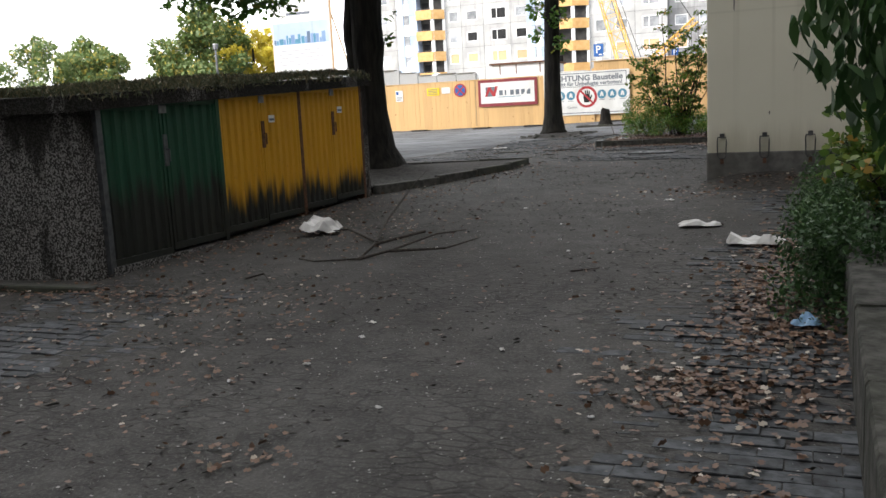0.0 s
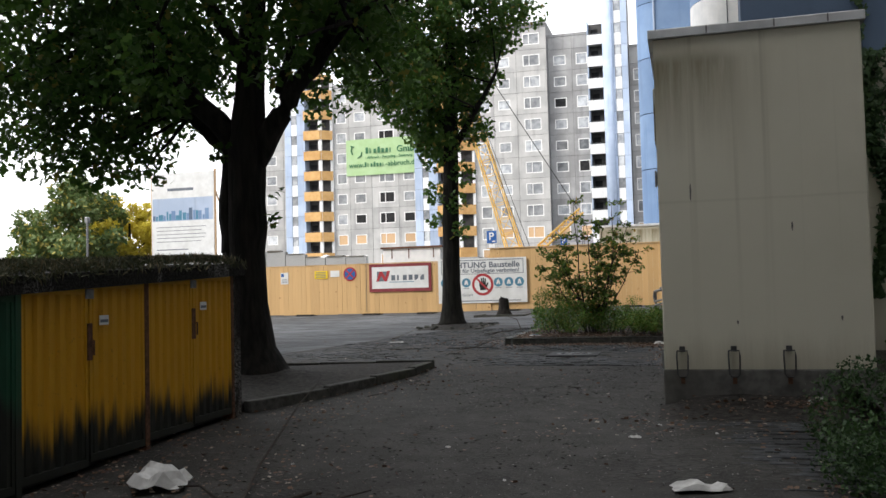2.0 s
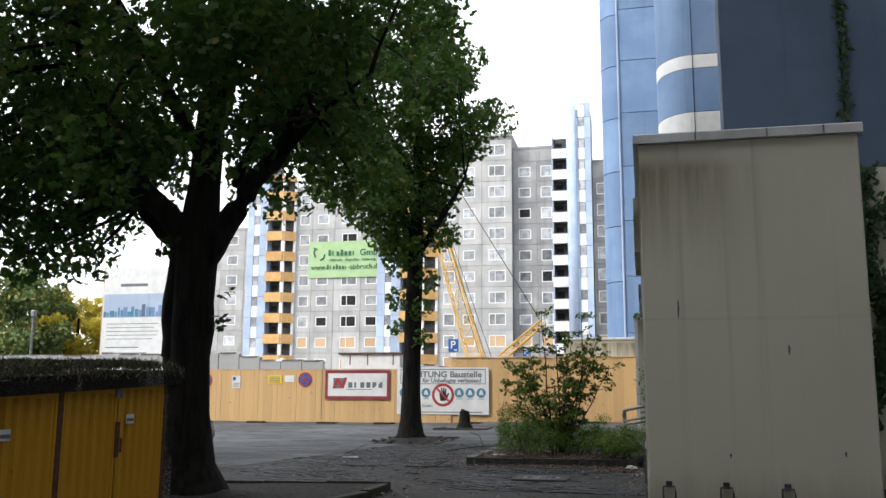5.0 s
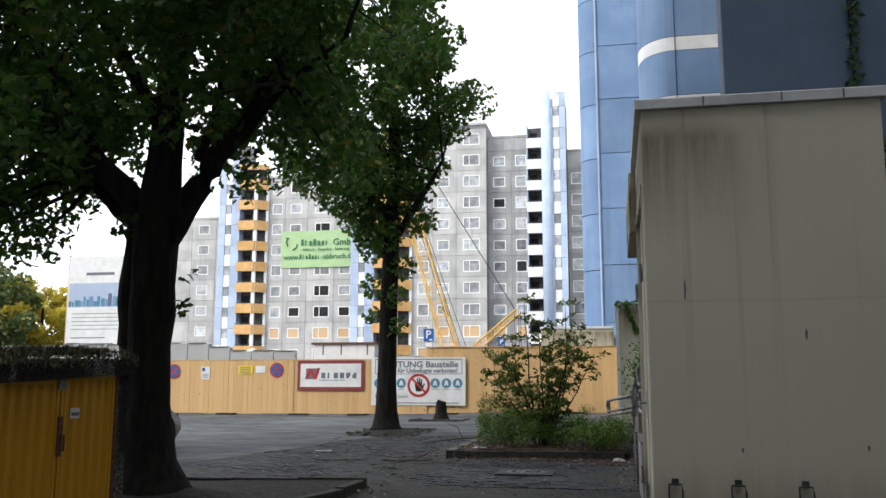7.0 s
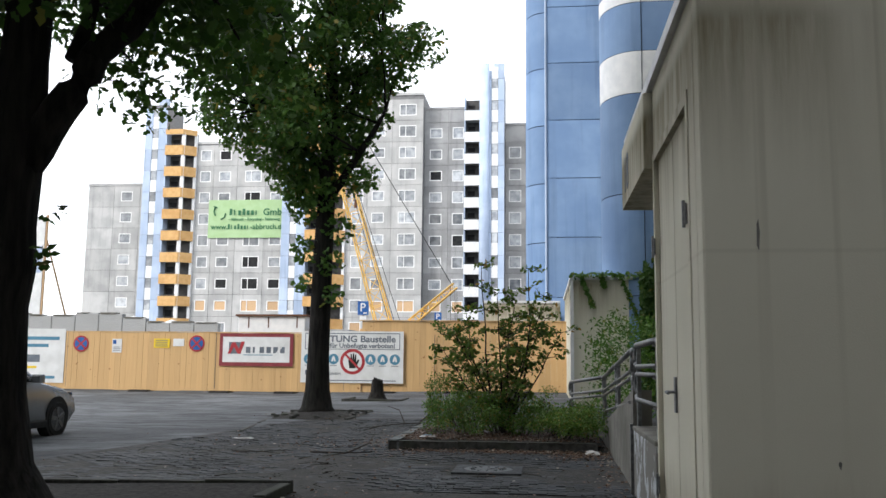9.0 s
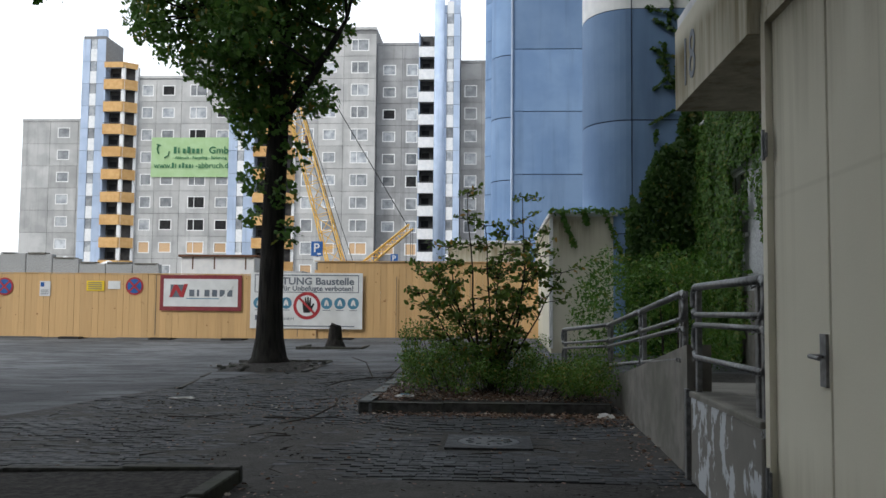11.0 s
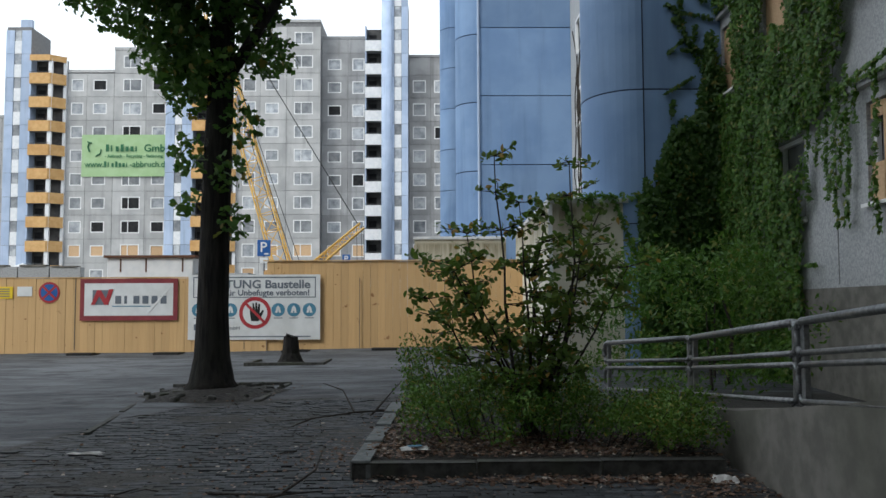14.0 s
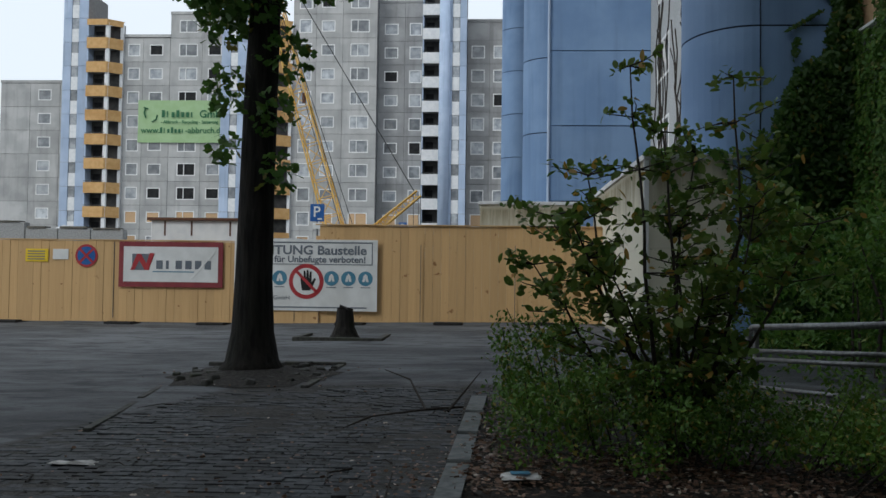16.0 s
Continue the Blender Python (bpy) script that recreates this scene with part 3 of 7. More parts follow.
    e.box(BX1 - 0.1, BX1 + 0.04, BY0 + 0.12, BY1 + 1.3, BTOP + 0.001, BTOP + 0.10)
    part("roof_edge", e, M_ZINC, b, "grey zinc roof edge")
    for y in (BY0 - 0.0505,):
        for x in (-0.75, -0.1, 0.4):
            part("seam", Shape().box(x, x + 0.015, y - 0.004, y + 0.005, BTOP + 0.005, BTOP + 0.085), M_STEEL, b)
    # canopy over the entrance behind the box
    c = Shape()
    c.cbox(BX0 - 0.08, 2.09, BY1, 16.0, 3.56, 4.24, 0.012)
    part("canopy", c, M_CREAM, b, "thick cream entrance canopy with dark soffit")
    letters("18", 0.55, M_GREYPRINT, b, (BX0 - 0.084, 15.70, 3.68), (90, 0, -90), "house_number", 0.85)
    return b


box = build_box()


def soil_drift():
    s = Shape()
    for j in range(7):
        for i in range(19):
            x, v = BX0 - 0.05 + (BX1 - BX0 + 0.9) * i / 18, j / 6
            y = BY0 - 0.01 - 0.85 * v
            lift = 0.14 * (1 - v) ** 1.5 * min(1.0, 0.35 + (x - BX0) * 1.6) + 0.02 * noise.noise(Vector((x * 4, y * 4, 2))) * (1 - v)
            s.v.append((x, y, ground_z(x, y) + lift - 0.008 * (j == 6)))
    for j in range(6):
        for i in range(18):
            s.f.append((j * 19 + i, (j + 1) * 19 + i, (j + 1) * 19 + i + 1, j * 19 + i + 1))
    return solid("soil_drift", s, M_SOIL, "dark soil and leaf mould drifted against the plinth", "soil", kind="stuff", smooth=True)


soil_drift()


def build_ring(x):
    r = thing("wall_anchor", (x, BY0 - 0.012, 1.0), "rusty steel bracket loop on the plinth edge", "bracket", "brackets on the box")
    part("plate", Shape().cbox(-0.028, 0.028, -0.02, 0.0, 0.02, 0.075, 0.004), M_CABLE, r)
    part("loop", Shape().tube([(-0.05, -0.03, 0.03), (-0.055, -0.05, -0.02), (-0.05, -0.06, -0.2), (-0.03, -0.06, -0.23), (0.03, -0.06, -0.23), (0.05, -0.06, -0.2), (0.055, -0.05, -0.02), (0.05, -0.03, 0.03), (-0.05, -0.03, 0.03)], 0.008, 6), M_CABLE, r)
    part("stay", Shape().cbox(-0.02, 0.02, -0.05, 0.0, -0.30, -0.23, 0.004), M_RUST, r)
    return r


for x in (-1.10, -0.60, -0.08):
    build_ring(x)

solid("wall_entrance", Shape().box(0.72, 9.0, 13.6, 13.85, -0.2, 4.41), M_CREAM, "cream rendered wall beside the box", "wall", kind="structure")


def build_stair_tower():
    t = thing("stair_tower", (0, 0, 0), "blue painted concrete gable slab over the entrance, shade put into its colour", "tower")
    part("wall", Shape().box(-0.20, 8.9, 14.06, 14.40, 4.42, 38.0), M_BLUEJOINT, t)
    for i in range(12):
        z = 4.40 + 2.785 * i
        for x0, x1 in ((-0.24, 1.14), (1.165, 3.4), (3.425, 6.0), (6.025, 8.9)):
            part("panel", Shape().cbox(x0, x1, 14.0, 14.06, z, z + 2.76, 0.01), M_BLUE_SHADED, t)
        part("panel", Shape().box(-0.24, -0.20, 14.06, 14.40, z, z + 2.76), M_BLUE_SHADED, t)
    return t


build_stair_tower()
# the storey under the tower, closed behind the landing
solid("wall_lobby", Shape().box(2.1, 2.3, 14.41, 18.4, 0.3, 36.0), M_FACADE, "pale pebbledash wall behind the landing", "wall", kind="structure")


# ---- ramp with its side wall and rails ----
RX = -1.28


def ramp_top(y):
    return 1.22 if y < 15.75 else 1.22 - 0.085 * (y - 15.75)


def build_ramp():
    s = Shape()
    pts = [(16.0, 0), (16.9, 0), (18.2, 0), (19.6, 0), (21.5, 0), (23.4, 0)]
    for (a, _), (c, _) in zip(pts, pts[1:]):
        wa, wc = ramp_top(a) + (0.36 if a >= 15.75 else 0.0), ramp_top(c) + (0.36 if a >= 15.75 else 0.0)
        if a >= 15.75:
            wa, wc = (1.60 - 0.14 * (min(q, 19.6) - 16.0) - 0.078 * max(0.0, q - 19.6) for q in (a, c))
        k = len(s.v)
        s.v += [(RX, a, 0.1), (RX, c, 0.1), (RX, c, wc), (RX, a, wa), (RX + 0.2, a, 0.1), (RX + 0.2, c, 0.1), (RX + 0.2, c, wc), (RX + 0.2, a, wa)]
        s.f += [tuple(k + i for i in q) for q in ((3, 2, 1, 0), (4, 5, 6, 7), (0, 4, 7, 3), (1, 2, 6, 5), (3, 7, 6, 2))]
    solid("ramp_wall", s, M_RENDERGREY, "stained grey rendered ramp wall", "wall", kind="structure")
    s.v, s.f = [], []
    s.cbox(RX - 0.02, RX + 0.2, 13.9, 15.78, 0.1, 1.19, 0.012)
    lw = thing("landing_wall", (0, 0, 0), "grey rendered landing wall with flaking pale paint", "wall", kind="structure")
    part("wall", s, M_FLAKING, lw)
    part("coping", Shape().cbox(RX - 0.03, RX + 0.3, 13.9, 15.80, 1.194, 1.235, 0.01), M_RENDERGREY, lw)
    part("drain", Shape().box(RX - 0.05, RX - 0.02, 15.80, 15.88, 0.45, 1.25), M_STEEL, lw)
    f = Shape()
    f.quad((RX + 0.2, 13.9, 1.2), (2.1, 13.9, 1.2), (2.1, 15.75, 1.2), (RX + 0.2, 15.75, 1.2))
    f.quad((RX + 0.2, 15.75, 1.2), (2.1, 15.75, 1.2), (2.1, 23.5, 0.68), (RX + 0.2, 23.5, 0.68))
    solid("ramp_floor", f, M_RENDERGREY, "grey concrete landing and ramp", "ramp", kind="structure")


build_ramp()


def build_rail(points, first):
    """One run of the ramp's tubular handrail."""
    (x0, y0, z0), (x1, y1, z1) = points
    r = thing("handrail", (x0, y0, z0), "worn galvanised tubular steel handrail beside the ramp", "handrail", "handrails of the ramp")
    d = Vector((x1 - x0, y1 - y0, z1 - z0))
    for k, (dz, rad) in enumerate(((0, 0.030), (-0.22, 0.022), (-0.30, 0.022), (-0.56, 0.022))):
        part("rail", Shape().tube([(0, 0, dz), tuple(d + Vector((0, 0, dz)))], rad, 10), M_STEEL, r, smooth=True)
    step = d.normalized()
    for end, sg in ((Vector((0, 0, 0)), -1), (d, 1)):
        for za, zb, rad in ((0.0, -0.22, 0.029), (-0.30, -0.56, 0.0215)):
            bend = [end + Vector((0, 0, (za + zb) / 2 + (za - zb) / 2 * math.cos(w))) + step * sg * 0.09 * math.sin(w) for w in [math.pi * k / 8 for k in range(9)]]
            part("end_bend", Shape().tube([tuple(q) for q in bend], rad, 10), M_STEEL, r, smooth=True)
    n = max(1, round(d.length / 2.2))
    for i in range(n + 1):
        for off in ((0.0, 0.12) if first and i == 0 else (0.0,)):
            q = d * (i / n) + Vector((0.02, off, 0))
            post = part("post", Shape().cbox(-0.022, 0.022, -0.03, 0.03, -0.86, 0.02, 0.005), M_STEEL, r, at=tuple(q))
            for dz in (-0.02, -0.22, -0.30, -0.56):
                part("bracket", Shape().tube([(0.03, 0, dz), (-0.05, 0, dz - 0.03), (-0.05, 0, dz)], 0.008, 6), M_STEEL, post)
    return r


build_rail(((-1.26, 14.0, 2.08), (-1.26, 15.75, 2.07)), True)
build_rail(((-1.26, 16.25, 2.03), (-1.26, 18.30, 1.87)), True)
build_rail(((-1.26, 18.45, 1.86), (-1.26, 20.95, 1.67)), False)
build_rail(((-1.27, 21.1, 1.66), (-1.73, 22.95, 1.54)), False)


# ---- near facade with boarded windows ----
def wall_holes(x, ys, zs, holes, depth):
    """A wall in the plane x, facing -x, with openings that go through it."""
    s = Shape()
    gy = sorted(set([*ys] + [v for h in holes for v in h[:2]]))
    gz = sorted(set([*zs] + [v for h in holes for v in h[2:]]))
    for a, b in zip(gy, gy[1:]):
        for c, d in zip(gz, gz[1:]):
            if not any(h[0] <= a and b <= h[1] and h[2] <= c and d <= h[3] for h in holes):
                s.quad((x, b, c), (x, a, c), (x, a, d), (x, b, d))
    for a, b, c, d in holes:
        e = x + depth
        s.quad((x, a, c), (e, a, c), (e, a, d), (x, a, d)).quad((x, b, d), (e, b, d), (e, b, c), (x, b, c))
        s.quad((x, b, c), (e, b, c), (e, a, c), (x, a, c)).quad((x, a, d), (e, a, d), (e, b, d), (x, b, d))
    return s


def build_near_house():
    b = thing("apartment_building", (0, 0, 0), "pale pebbledash apartment block, windows boarded, overgrown with creeper", "building")
    holes = [(a, c, 3.37 + 2.93 * k, 4.76 + 2.93 * k) for a, c in ((21.98, 24.05), (26.1, 27.7), (28.75, 30.0)) for k in range(11)]
    part("wall", wall_holes(2.1, (18.4, 33.2), (0.2, 2.30, 36.0), holes, 0.3), M_FACADE, b)
    far = [(43.6, 45.6, 3.38 + 2.75 * k, 4.78 + 2.75 * k) for k in range(11)]
    part("wall", wall_holes(1.62, (33.2, 46.95), (0.2, 36.0), far, 0.25), M_FACADE, b)
    part("end_wall", Shape().box(1.64, 2.1, 33.2, 33.4, 0.2, 36.0), M_FACADE, b)
    for y0, y1, z0, z1 in far:
        w = part("window", Shape().quad((1.84, y1, z0), (1.84, y0, z0), (1.84, y0, z1), (1.84, y1, z1)), M_GLASS, b)
        f = Shape()
        for a, c, d, e in ((y0, y1, z0, z0 + 0.1), (y0, y1, z1 - 0.1, z1), (y0, y0 + 0.1, z0 + 0.1, z1 - 0.1), (y1 - 0.1, y1, z0 + 0.1, z1 - 0.1), (44.5, 44.6, z0 + 0.1, z1 - 0.1)):
            f.box(1.60, 1.70, a, c, d, e)
        part("frame", f, M_FRAME, w)
    # Black core behind the openings stands for unlit rooms.
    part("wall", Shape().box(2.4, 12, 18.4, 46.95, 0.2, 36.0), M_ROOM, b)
    part("plinth", Shape().box(2.06, 2.1, 18.4, 30.5, 0.2, 2.25), M_RENDERGREY, b, "darker base course below the windows")
    for y0, y1, z0, z1 in holes:
        w = part("window", Shape().quad((2.28, y1, z0), (2.28, y0, z0), (2.28, y0, z1), (2.28, y1, z1)), M_GLASS, b)
        f = Shape()
        for a, c, d, e in ((y0, y1, z0, z0 + 0.07), (y0, y1, z1 - 0.07, z1), (y0, y0 + 0.07, z0 + 0.07, z1 - 0.07), (y1 - 0.07, y1, z0 + 0.07, z1 - 0.07), (y1 - 0.52, y1 - 0.46, z0 + 0.07, z1 - 0.07)):
            f.box(2.2, 2.27, a, c, d, e)
        part("frame", f, M_FRAME, w)
        part("sill", Shape().cbox(2.0, 2.2, y0 - 0.05, y1 + 0.05, z0 - 0.05, z0, 0.006), M_FRAME, w)
        if not (26 < y0 < 28 and z0 < 4):
            part("board", Shape().cbox(2.15, 2.17, y0 + 0.02, y1 - 0.02 if y0 > 25 else y1 - 0.36, z0 + 0.02, z1 - 0.02, 0.003), M_BOARD, w, "chipboard sheet over the window")
            if y0 < 25:
                part("board", Shape().cbox(2.15, 2.17, y1 - 0.35, y1 - 0.02, z0 + 0.02, z0 + 0.55, 0.003), M_BOARD, w)
                part("board", Shape().cbox(2.15, 2.17, y1 - 0.35, y1 - 0.02, z1 - 0.22, z1 - 0.02, 0.003), M_BOARD, w)
    for y in (20.2, 25.0, 27.9):
        part("panel_joint", Shape().box(2.092, 2.1, y, y + 0.02, 2.3, 36.0), M_JOINT, b)
    for k in range(11):
        part("ledge", Shape().cbox(2.0, 2.1, 18.4, 33.2, 4.98 + 2.93 * k, 5.06 + 2.93 * k, 0.012), M_FACADE, b)
    part("vent", Shape().cbox(2.02, 2.06, 22.3, 23.1, 1.5, 1.98, 0.008), M_DARKSTEEL, b, "dark grey vent grille in the base")
    return b


build_near_house()


def build_column():
    """The rounded blue bay at the end of the near house."""
    t = thing("bay_tower", (0, 0, 0), "blue rounded concrete bay with white bands above", "tower")

    def outline(r):
        pts = [(2.1, 31.35 - r - 0.15)]
        for i in range(25):
            a = math.pi * i / 24
            pts.append((0.47 - r * 0.92 * math.sin(a), 31.35 - (r + 0.15 * (i < 12)) * math.cos(a)))
        return [*pts, (2.1, 31.35 + r)]

    def shell(z0, z1, r):
        s = Shape()
        o = outline(r)
        for p, q in zip(o, o[1:]):
            s.quad((*p, z0), (*p, z1), (*q, z1), (*q, z0))
        s.quad(*[(*p, z1) for p in o])
        s.quad(*[(*p, z0) for p in reversed(o)])
        return s
    part("core", shell(0.6, 36, 0.985 + 0.145), M_BLUEJOINT, t, smooth=False)
    levels = [(0.6, 3.68, M_BLUE), (3.70, 6.46, M_BLUE), (6.49, 9.24, M_BLUE)]
    levels += [(9.26, 10.44, M_WHITE), (10.46, 11.84, M_BLUE), (11.86, 12.28, M_WHITE), (12.30, 14.8, M_BLUE)] + [(14.82 + 2.785 * i, 17.58 + 2.785 * i, M_BLUE) for i in range(7)]
    for z0, z1, m in levels:
        part("panel", shell(z0, z1, 1.15), m, t)
    part("seam", Shape().box(0.46, 0.48, 30.035, 30.05, 0.6, 34.0), M_BLUEJOINT, t)
    return t


build_column()


# ---- the blue panel tower further on ----
def build_blue_tower():
    t = thing("panel_tower", (0, 0, 0), "tall blue painted concrete panel tower with rounded corners", "tower")
    part("core", Shape().box(-1.9, 12, 47.1, 72, 0.5, 36), M_BLUEJOINT, t)
    part("core", Shape().tube([(-1.98, 48.05, 0.5), (-1.98, 48.05, 36)], 0.97, 40), M_BLUEJOINT, t, smooth=True)
    for i in range(12):
        z0, z1 = 4.90 + 2.785 * (i - 1) + 0.02, 4.90 + 2.785 * i - 0.02
        part("panel", Shape().cbox(-2.08, 1.98, 47.0, 47.1, z0, z1, 0.015), M_BLUE, t)
        part("panel", Shape().cbox(2.02, 6.0, 47.0, 47.1, z0, z1, 0.015), M_BLUE, t)
        part("corner_panel", Shape().tube([(-1.98, 48.05, z0 - 0.25), (-1.98, 48.05, z1 - 0.25)], 1.02, 40), M_BLUE, t, smooth=False)
        part("corner_panel", Shape().tube([(-2.4, 72, z0 - 0.6), (-2.4, 72, z1 - 0.6)], 1.12, 40), M_BLUE, t, smooth=False)
    part("drain_pipe", Shape().tube([(-2.1, 46.95, 1), (-2.1, 46.95, 36)], 0.05, 8), M_BLUEPALE, t)
    return t


build_blue_tower()


# ---- low boxes by the fence ----
def build_low_boxes():
    b = thing("utility_building", (0, 0, 0), "small cream flat-roofed box with creeper over its edge", "building")
    part("wall", Shape().cbox(-1.48, 0.47, 30.17, 38.0, 0.6, 4.12, 0.015), M_CREAM, b)
    part("roof_edge", Shape().cbox(-1.53, 0.52, 30.12, 38.05, 4.12, 4.22, 0.01), M_ZINC, b)
    part("corner_strip", Shape().box(-1.52, -1.43, 30.13, 30.168, 0.9, 4.1), M_WHITE, b, "white downpipe strip at the corner")
    c = thing("utility_building", (0, 0, 0), "long low cream annex at the foot of the blue tower", "building")
    part("wall", Shape().cbox(-4.5, -1.6, 40, 46.9, 0.6, 4.15, 0.015), M_CREAM, c)
    part("roof_edge", Shape().cbox(-4.55, -1.6, 39.95, 46.95, 4.15, 4.24, 0.01), M_ZINC, c)


build_low_boxes()


# ---- hoarding of boards round the demolition site ----
FY = 36.0


def build_fence():
    f = thing("hoarding", (0, FY, 0), "tall hoarding of pale vertical spruce boards", "fence")
    x = -46.0
    i = 0
    while x < -1.5:
        w = 0.2
        low = x < -8.5
        top = 2.82 if low else 3.26
        top += 0.008 * math.sin(x * 3.1)
        foot = ground_z(x, FY) + (0.05 if (i // 12) % 3 else 0.035)
        yy = 0.02 * math.sin(x * 7.7) * 0.3 + (0.0 if low else 0.06)
        s = Shape().cbox(0, w - 0.003, -0.014, 0.014, 0, top - foot, 0.002)
        part("board", s, M_PLANK, f, at=(x, yy, foot))
        x += w
        i += 1
    for z, x0, x1 in ((1.1, -46, -8.5), (2.5, -46, -8.5), (1.2, -8.5, -1.5), (2.9, -8.5, -1.5)):
        part("crossbar", Shape().box(x0, x1, 0.075, 0.125, z, z + 0.1), M_PLANK, f)
    part("cover_strip", Shape().box(-46, -8.5, -0.03, 0.06, 2.825, 2.85), M_PLANK, f)
    part("cover_strip", Shape().box(-8.5, -1.5, 0.0, 0.12, 3.265, 3.29), M_PLANK, f)
    for x in (-19.0, -13.55, -9.0, -5.9, -3.6):
        part("gap_post", Shape().box(x, x + 0.014, -0.020, 0.0, 0.9, 2.8), M_DARKSTEEL, f)
    for x in (-16.2, -13.3, -11.0, -7.6, -5.2, -3.0):
        foot = ground_z(x, FY)
        part("weight", Shape().cbox(x - 0.35, x + 0.35, -0.30, 0.3, foot - 0.02, foot + 0.06, 0.02), M_RUBBER, f, "dark recycled plastic fence foot")
    return f


build_fence()


# ---- garbage enclosure with sheet doors and grown-over roof ----
CX = -5.75


def build_enclosure():
    e = thing("bin_shelter", (0, 0, 0), "low concrete bin shelter with corrugated doors and a mossy roof", "shelter")
    w = Shape()
    w.cbox(-8.6, CX - 0.02, 5.78, 5.93, -0.1, 1.72, 0.01)
    w.box(-8.6, -8.45, 5.93, 10.7, 0.0, 1.8)
    part("side_wall", w, M_AGG, e, "exposed aggregate concrete wall blackened by algae")
    part("side_wall", Shape().cbox(-8.6, CX + 0.02, 10.80, 10.95, 0.1, 1.92, 0.01), M_AGG, e)
    # Black block stands for the shelter's unlit inside.
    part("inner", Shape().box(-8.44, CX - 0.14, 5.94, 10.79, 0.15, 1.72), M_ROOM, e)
    roof = Shape()
    roof.v += [(-8.7, 5.7, 1.665), (CX + 0.06, 5.7, 1.665), (CX + 0.06, 11.0, 1.93), (-8.7, 11.0, 1.93), (-8.7, 5.7, 1.84), (CX + 0.06, 5.7, 1.80), (CX + 0.06, 11.0, 2.06), (-8.7, 11.0, 2.10)]
    roof.f += [(3, 2, 1, 0), (4, 5, 6, 7), (0, 1, 5, 4), (1, 2, 6, 5), (2, 3, 7, 6), (3, 0, 4, 7)]
    part("roof_slab", roof, M_AGG, e)
    for y0, y1, m, lab in ((5.97, 7.60, M_GREEN, "dark green corrugated double door"), (7.66, 9.19, M_YELLOW, "yellow corrugated double door"), (9.25, 10.75, M_YELLOW, "yellow corrugated double door")):
        ym = (y0 + y1) / 2
        for a, b in ((y0, ym - 0.012), (ym + 0.012, y1)):
            zb, zt = 0.042 * a + 0.06, 1.70 + 0.05 * (a - 5.9)
            s = Shape()
            n = 6
            p = (b - a) / n
            prof = []
            for i in range(n):
                q = a + i * p
                prof += [(q, 0.0), (q + p * 0.35, 0.0), (q + p * 0.5, 0.03), (q + p * 0.85, 0.03)]
            prof.append((b, 0.0))
            for (u0, d0), (u1, d1) in zip(prof, prof[1:]):
                s.quad((CX + d0 - 0.03, u0, zb), (CX + d0 - 0.03, u1, zb), (CX + d1 - 0.03, u1, zt) if d0 == d1 else (CX + d1 - 0.03, u1, zt), (CX + d0 - 0.03, u0, zt)) if d0 == d1 else s.quad((CX + d0 - 0.03, u0, zb), (CX + d1 - 0.03, u1, zb), (CX + d1 - 0.03, u1, zt), (CX + d0 - 0.03, u0, zt))
            leaf = part("door", s, m, e, lab)
            fr = Shape()
            for q0, q1, z0, z1 in ((a, b, zt - 0.035, zt + 0.015), (a, b, zb - 0.02, zb + 0.04), (a, a + 0.03, zb + 0.04, zt - 0.035), (b - 0.03, b, zb + 0.04, zt - 0.035)):
                fr.box(CX - 0.03, CX + 0.012, q0, q1, z0, z1)
            part("door_frame", fr, m, leaf)
        zl = 1.25 + 0.05 * (ym - 5.9)
        part("latch", Shape().cbox(CX + 0.012, CX + 0.03, ym - 0.03, ym + 0.03, zl - 0.16, zl + 0.14, 0.006).tube([(CX + 0.03, ym, zl), (CX + 0.06, ym, zl), (CX + 0.06, ym, zl - 0.12)], 0.010, 6), M_RUST if m is M_YELLOW else M_DARKSTEEL, e)
        part("top_catch", Shape().cbox(CX + 0.012, CX + 0.03, ym - 0.05, ym + 0.05, zl + 0.34, zl + 0.42, 0.006), M_STEEL, e)
        if m is M_YELLOW:
            part("sticker", Shape().box(CX + 0.014, CX + 0.018, ym + 0.13, ym + 0.25, zl + 0.12, zl + 0.2), M_SIGNWHITE, e, "small white sticker")
            part("sticker_print", Shape().box(CX + 0.019, CX + 0.021, ym + 0.14, ym + 0.24, zl + 0.14, zl + 0.165), M_GREYPRINT, e)
    for y in (5.93, 7.60, 9.19, 10.75):
        part("post", Shape().box(CX - 0.1, CX + 0.02, y, y + 0.06 if y < 10 else y + 0.05, 0.15, 1.72 + 0.05 * (y - 5.9)), M_DARKSTEEL if y < 7 else (M_GREEN if y < 9 else M_RUST), e)
    part("threshold", Shape().box(CX - 0.1, CX + 0.03, 5.95, 10.8, 0.05, 0.29), M_AGG, e)
    # grass and moss on the roof, overhanging a little
    p = rng.uniform((-8.7, 5.65, 0), (CX + 0.10, 11.02, 1), (26000, 3))
    top = 1.84 + (p[:, 1] - 5.7) * 0.049 - 0.02
    h = 0.03 + 0.05 * np.array([noise.noise(Vector((a * 1.3, c * 1.3, 0))) for a, c in p[:, :2]]) + p[:, 2] * 0.05
    edge = np.clip((p[:, 0] - (CX - 0.05)) / 0.15, 0, 1)
    p[:, 2] = top + h - edge * 0.09
    leaves(p, 0.085, M_GRASS, "roof_growth", e, "dry grass and moss on the roof", lobes=False, kind="stuff", droop=-1.2, slim=0.3)
    return e


build_enclosure()


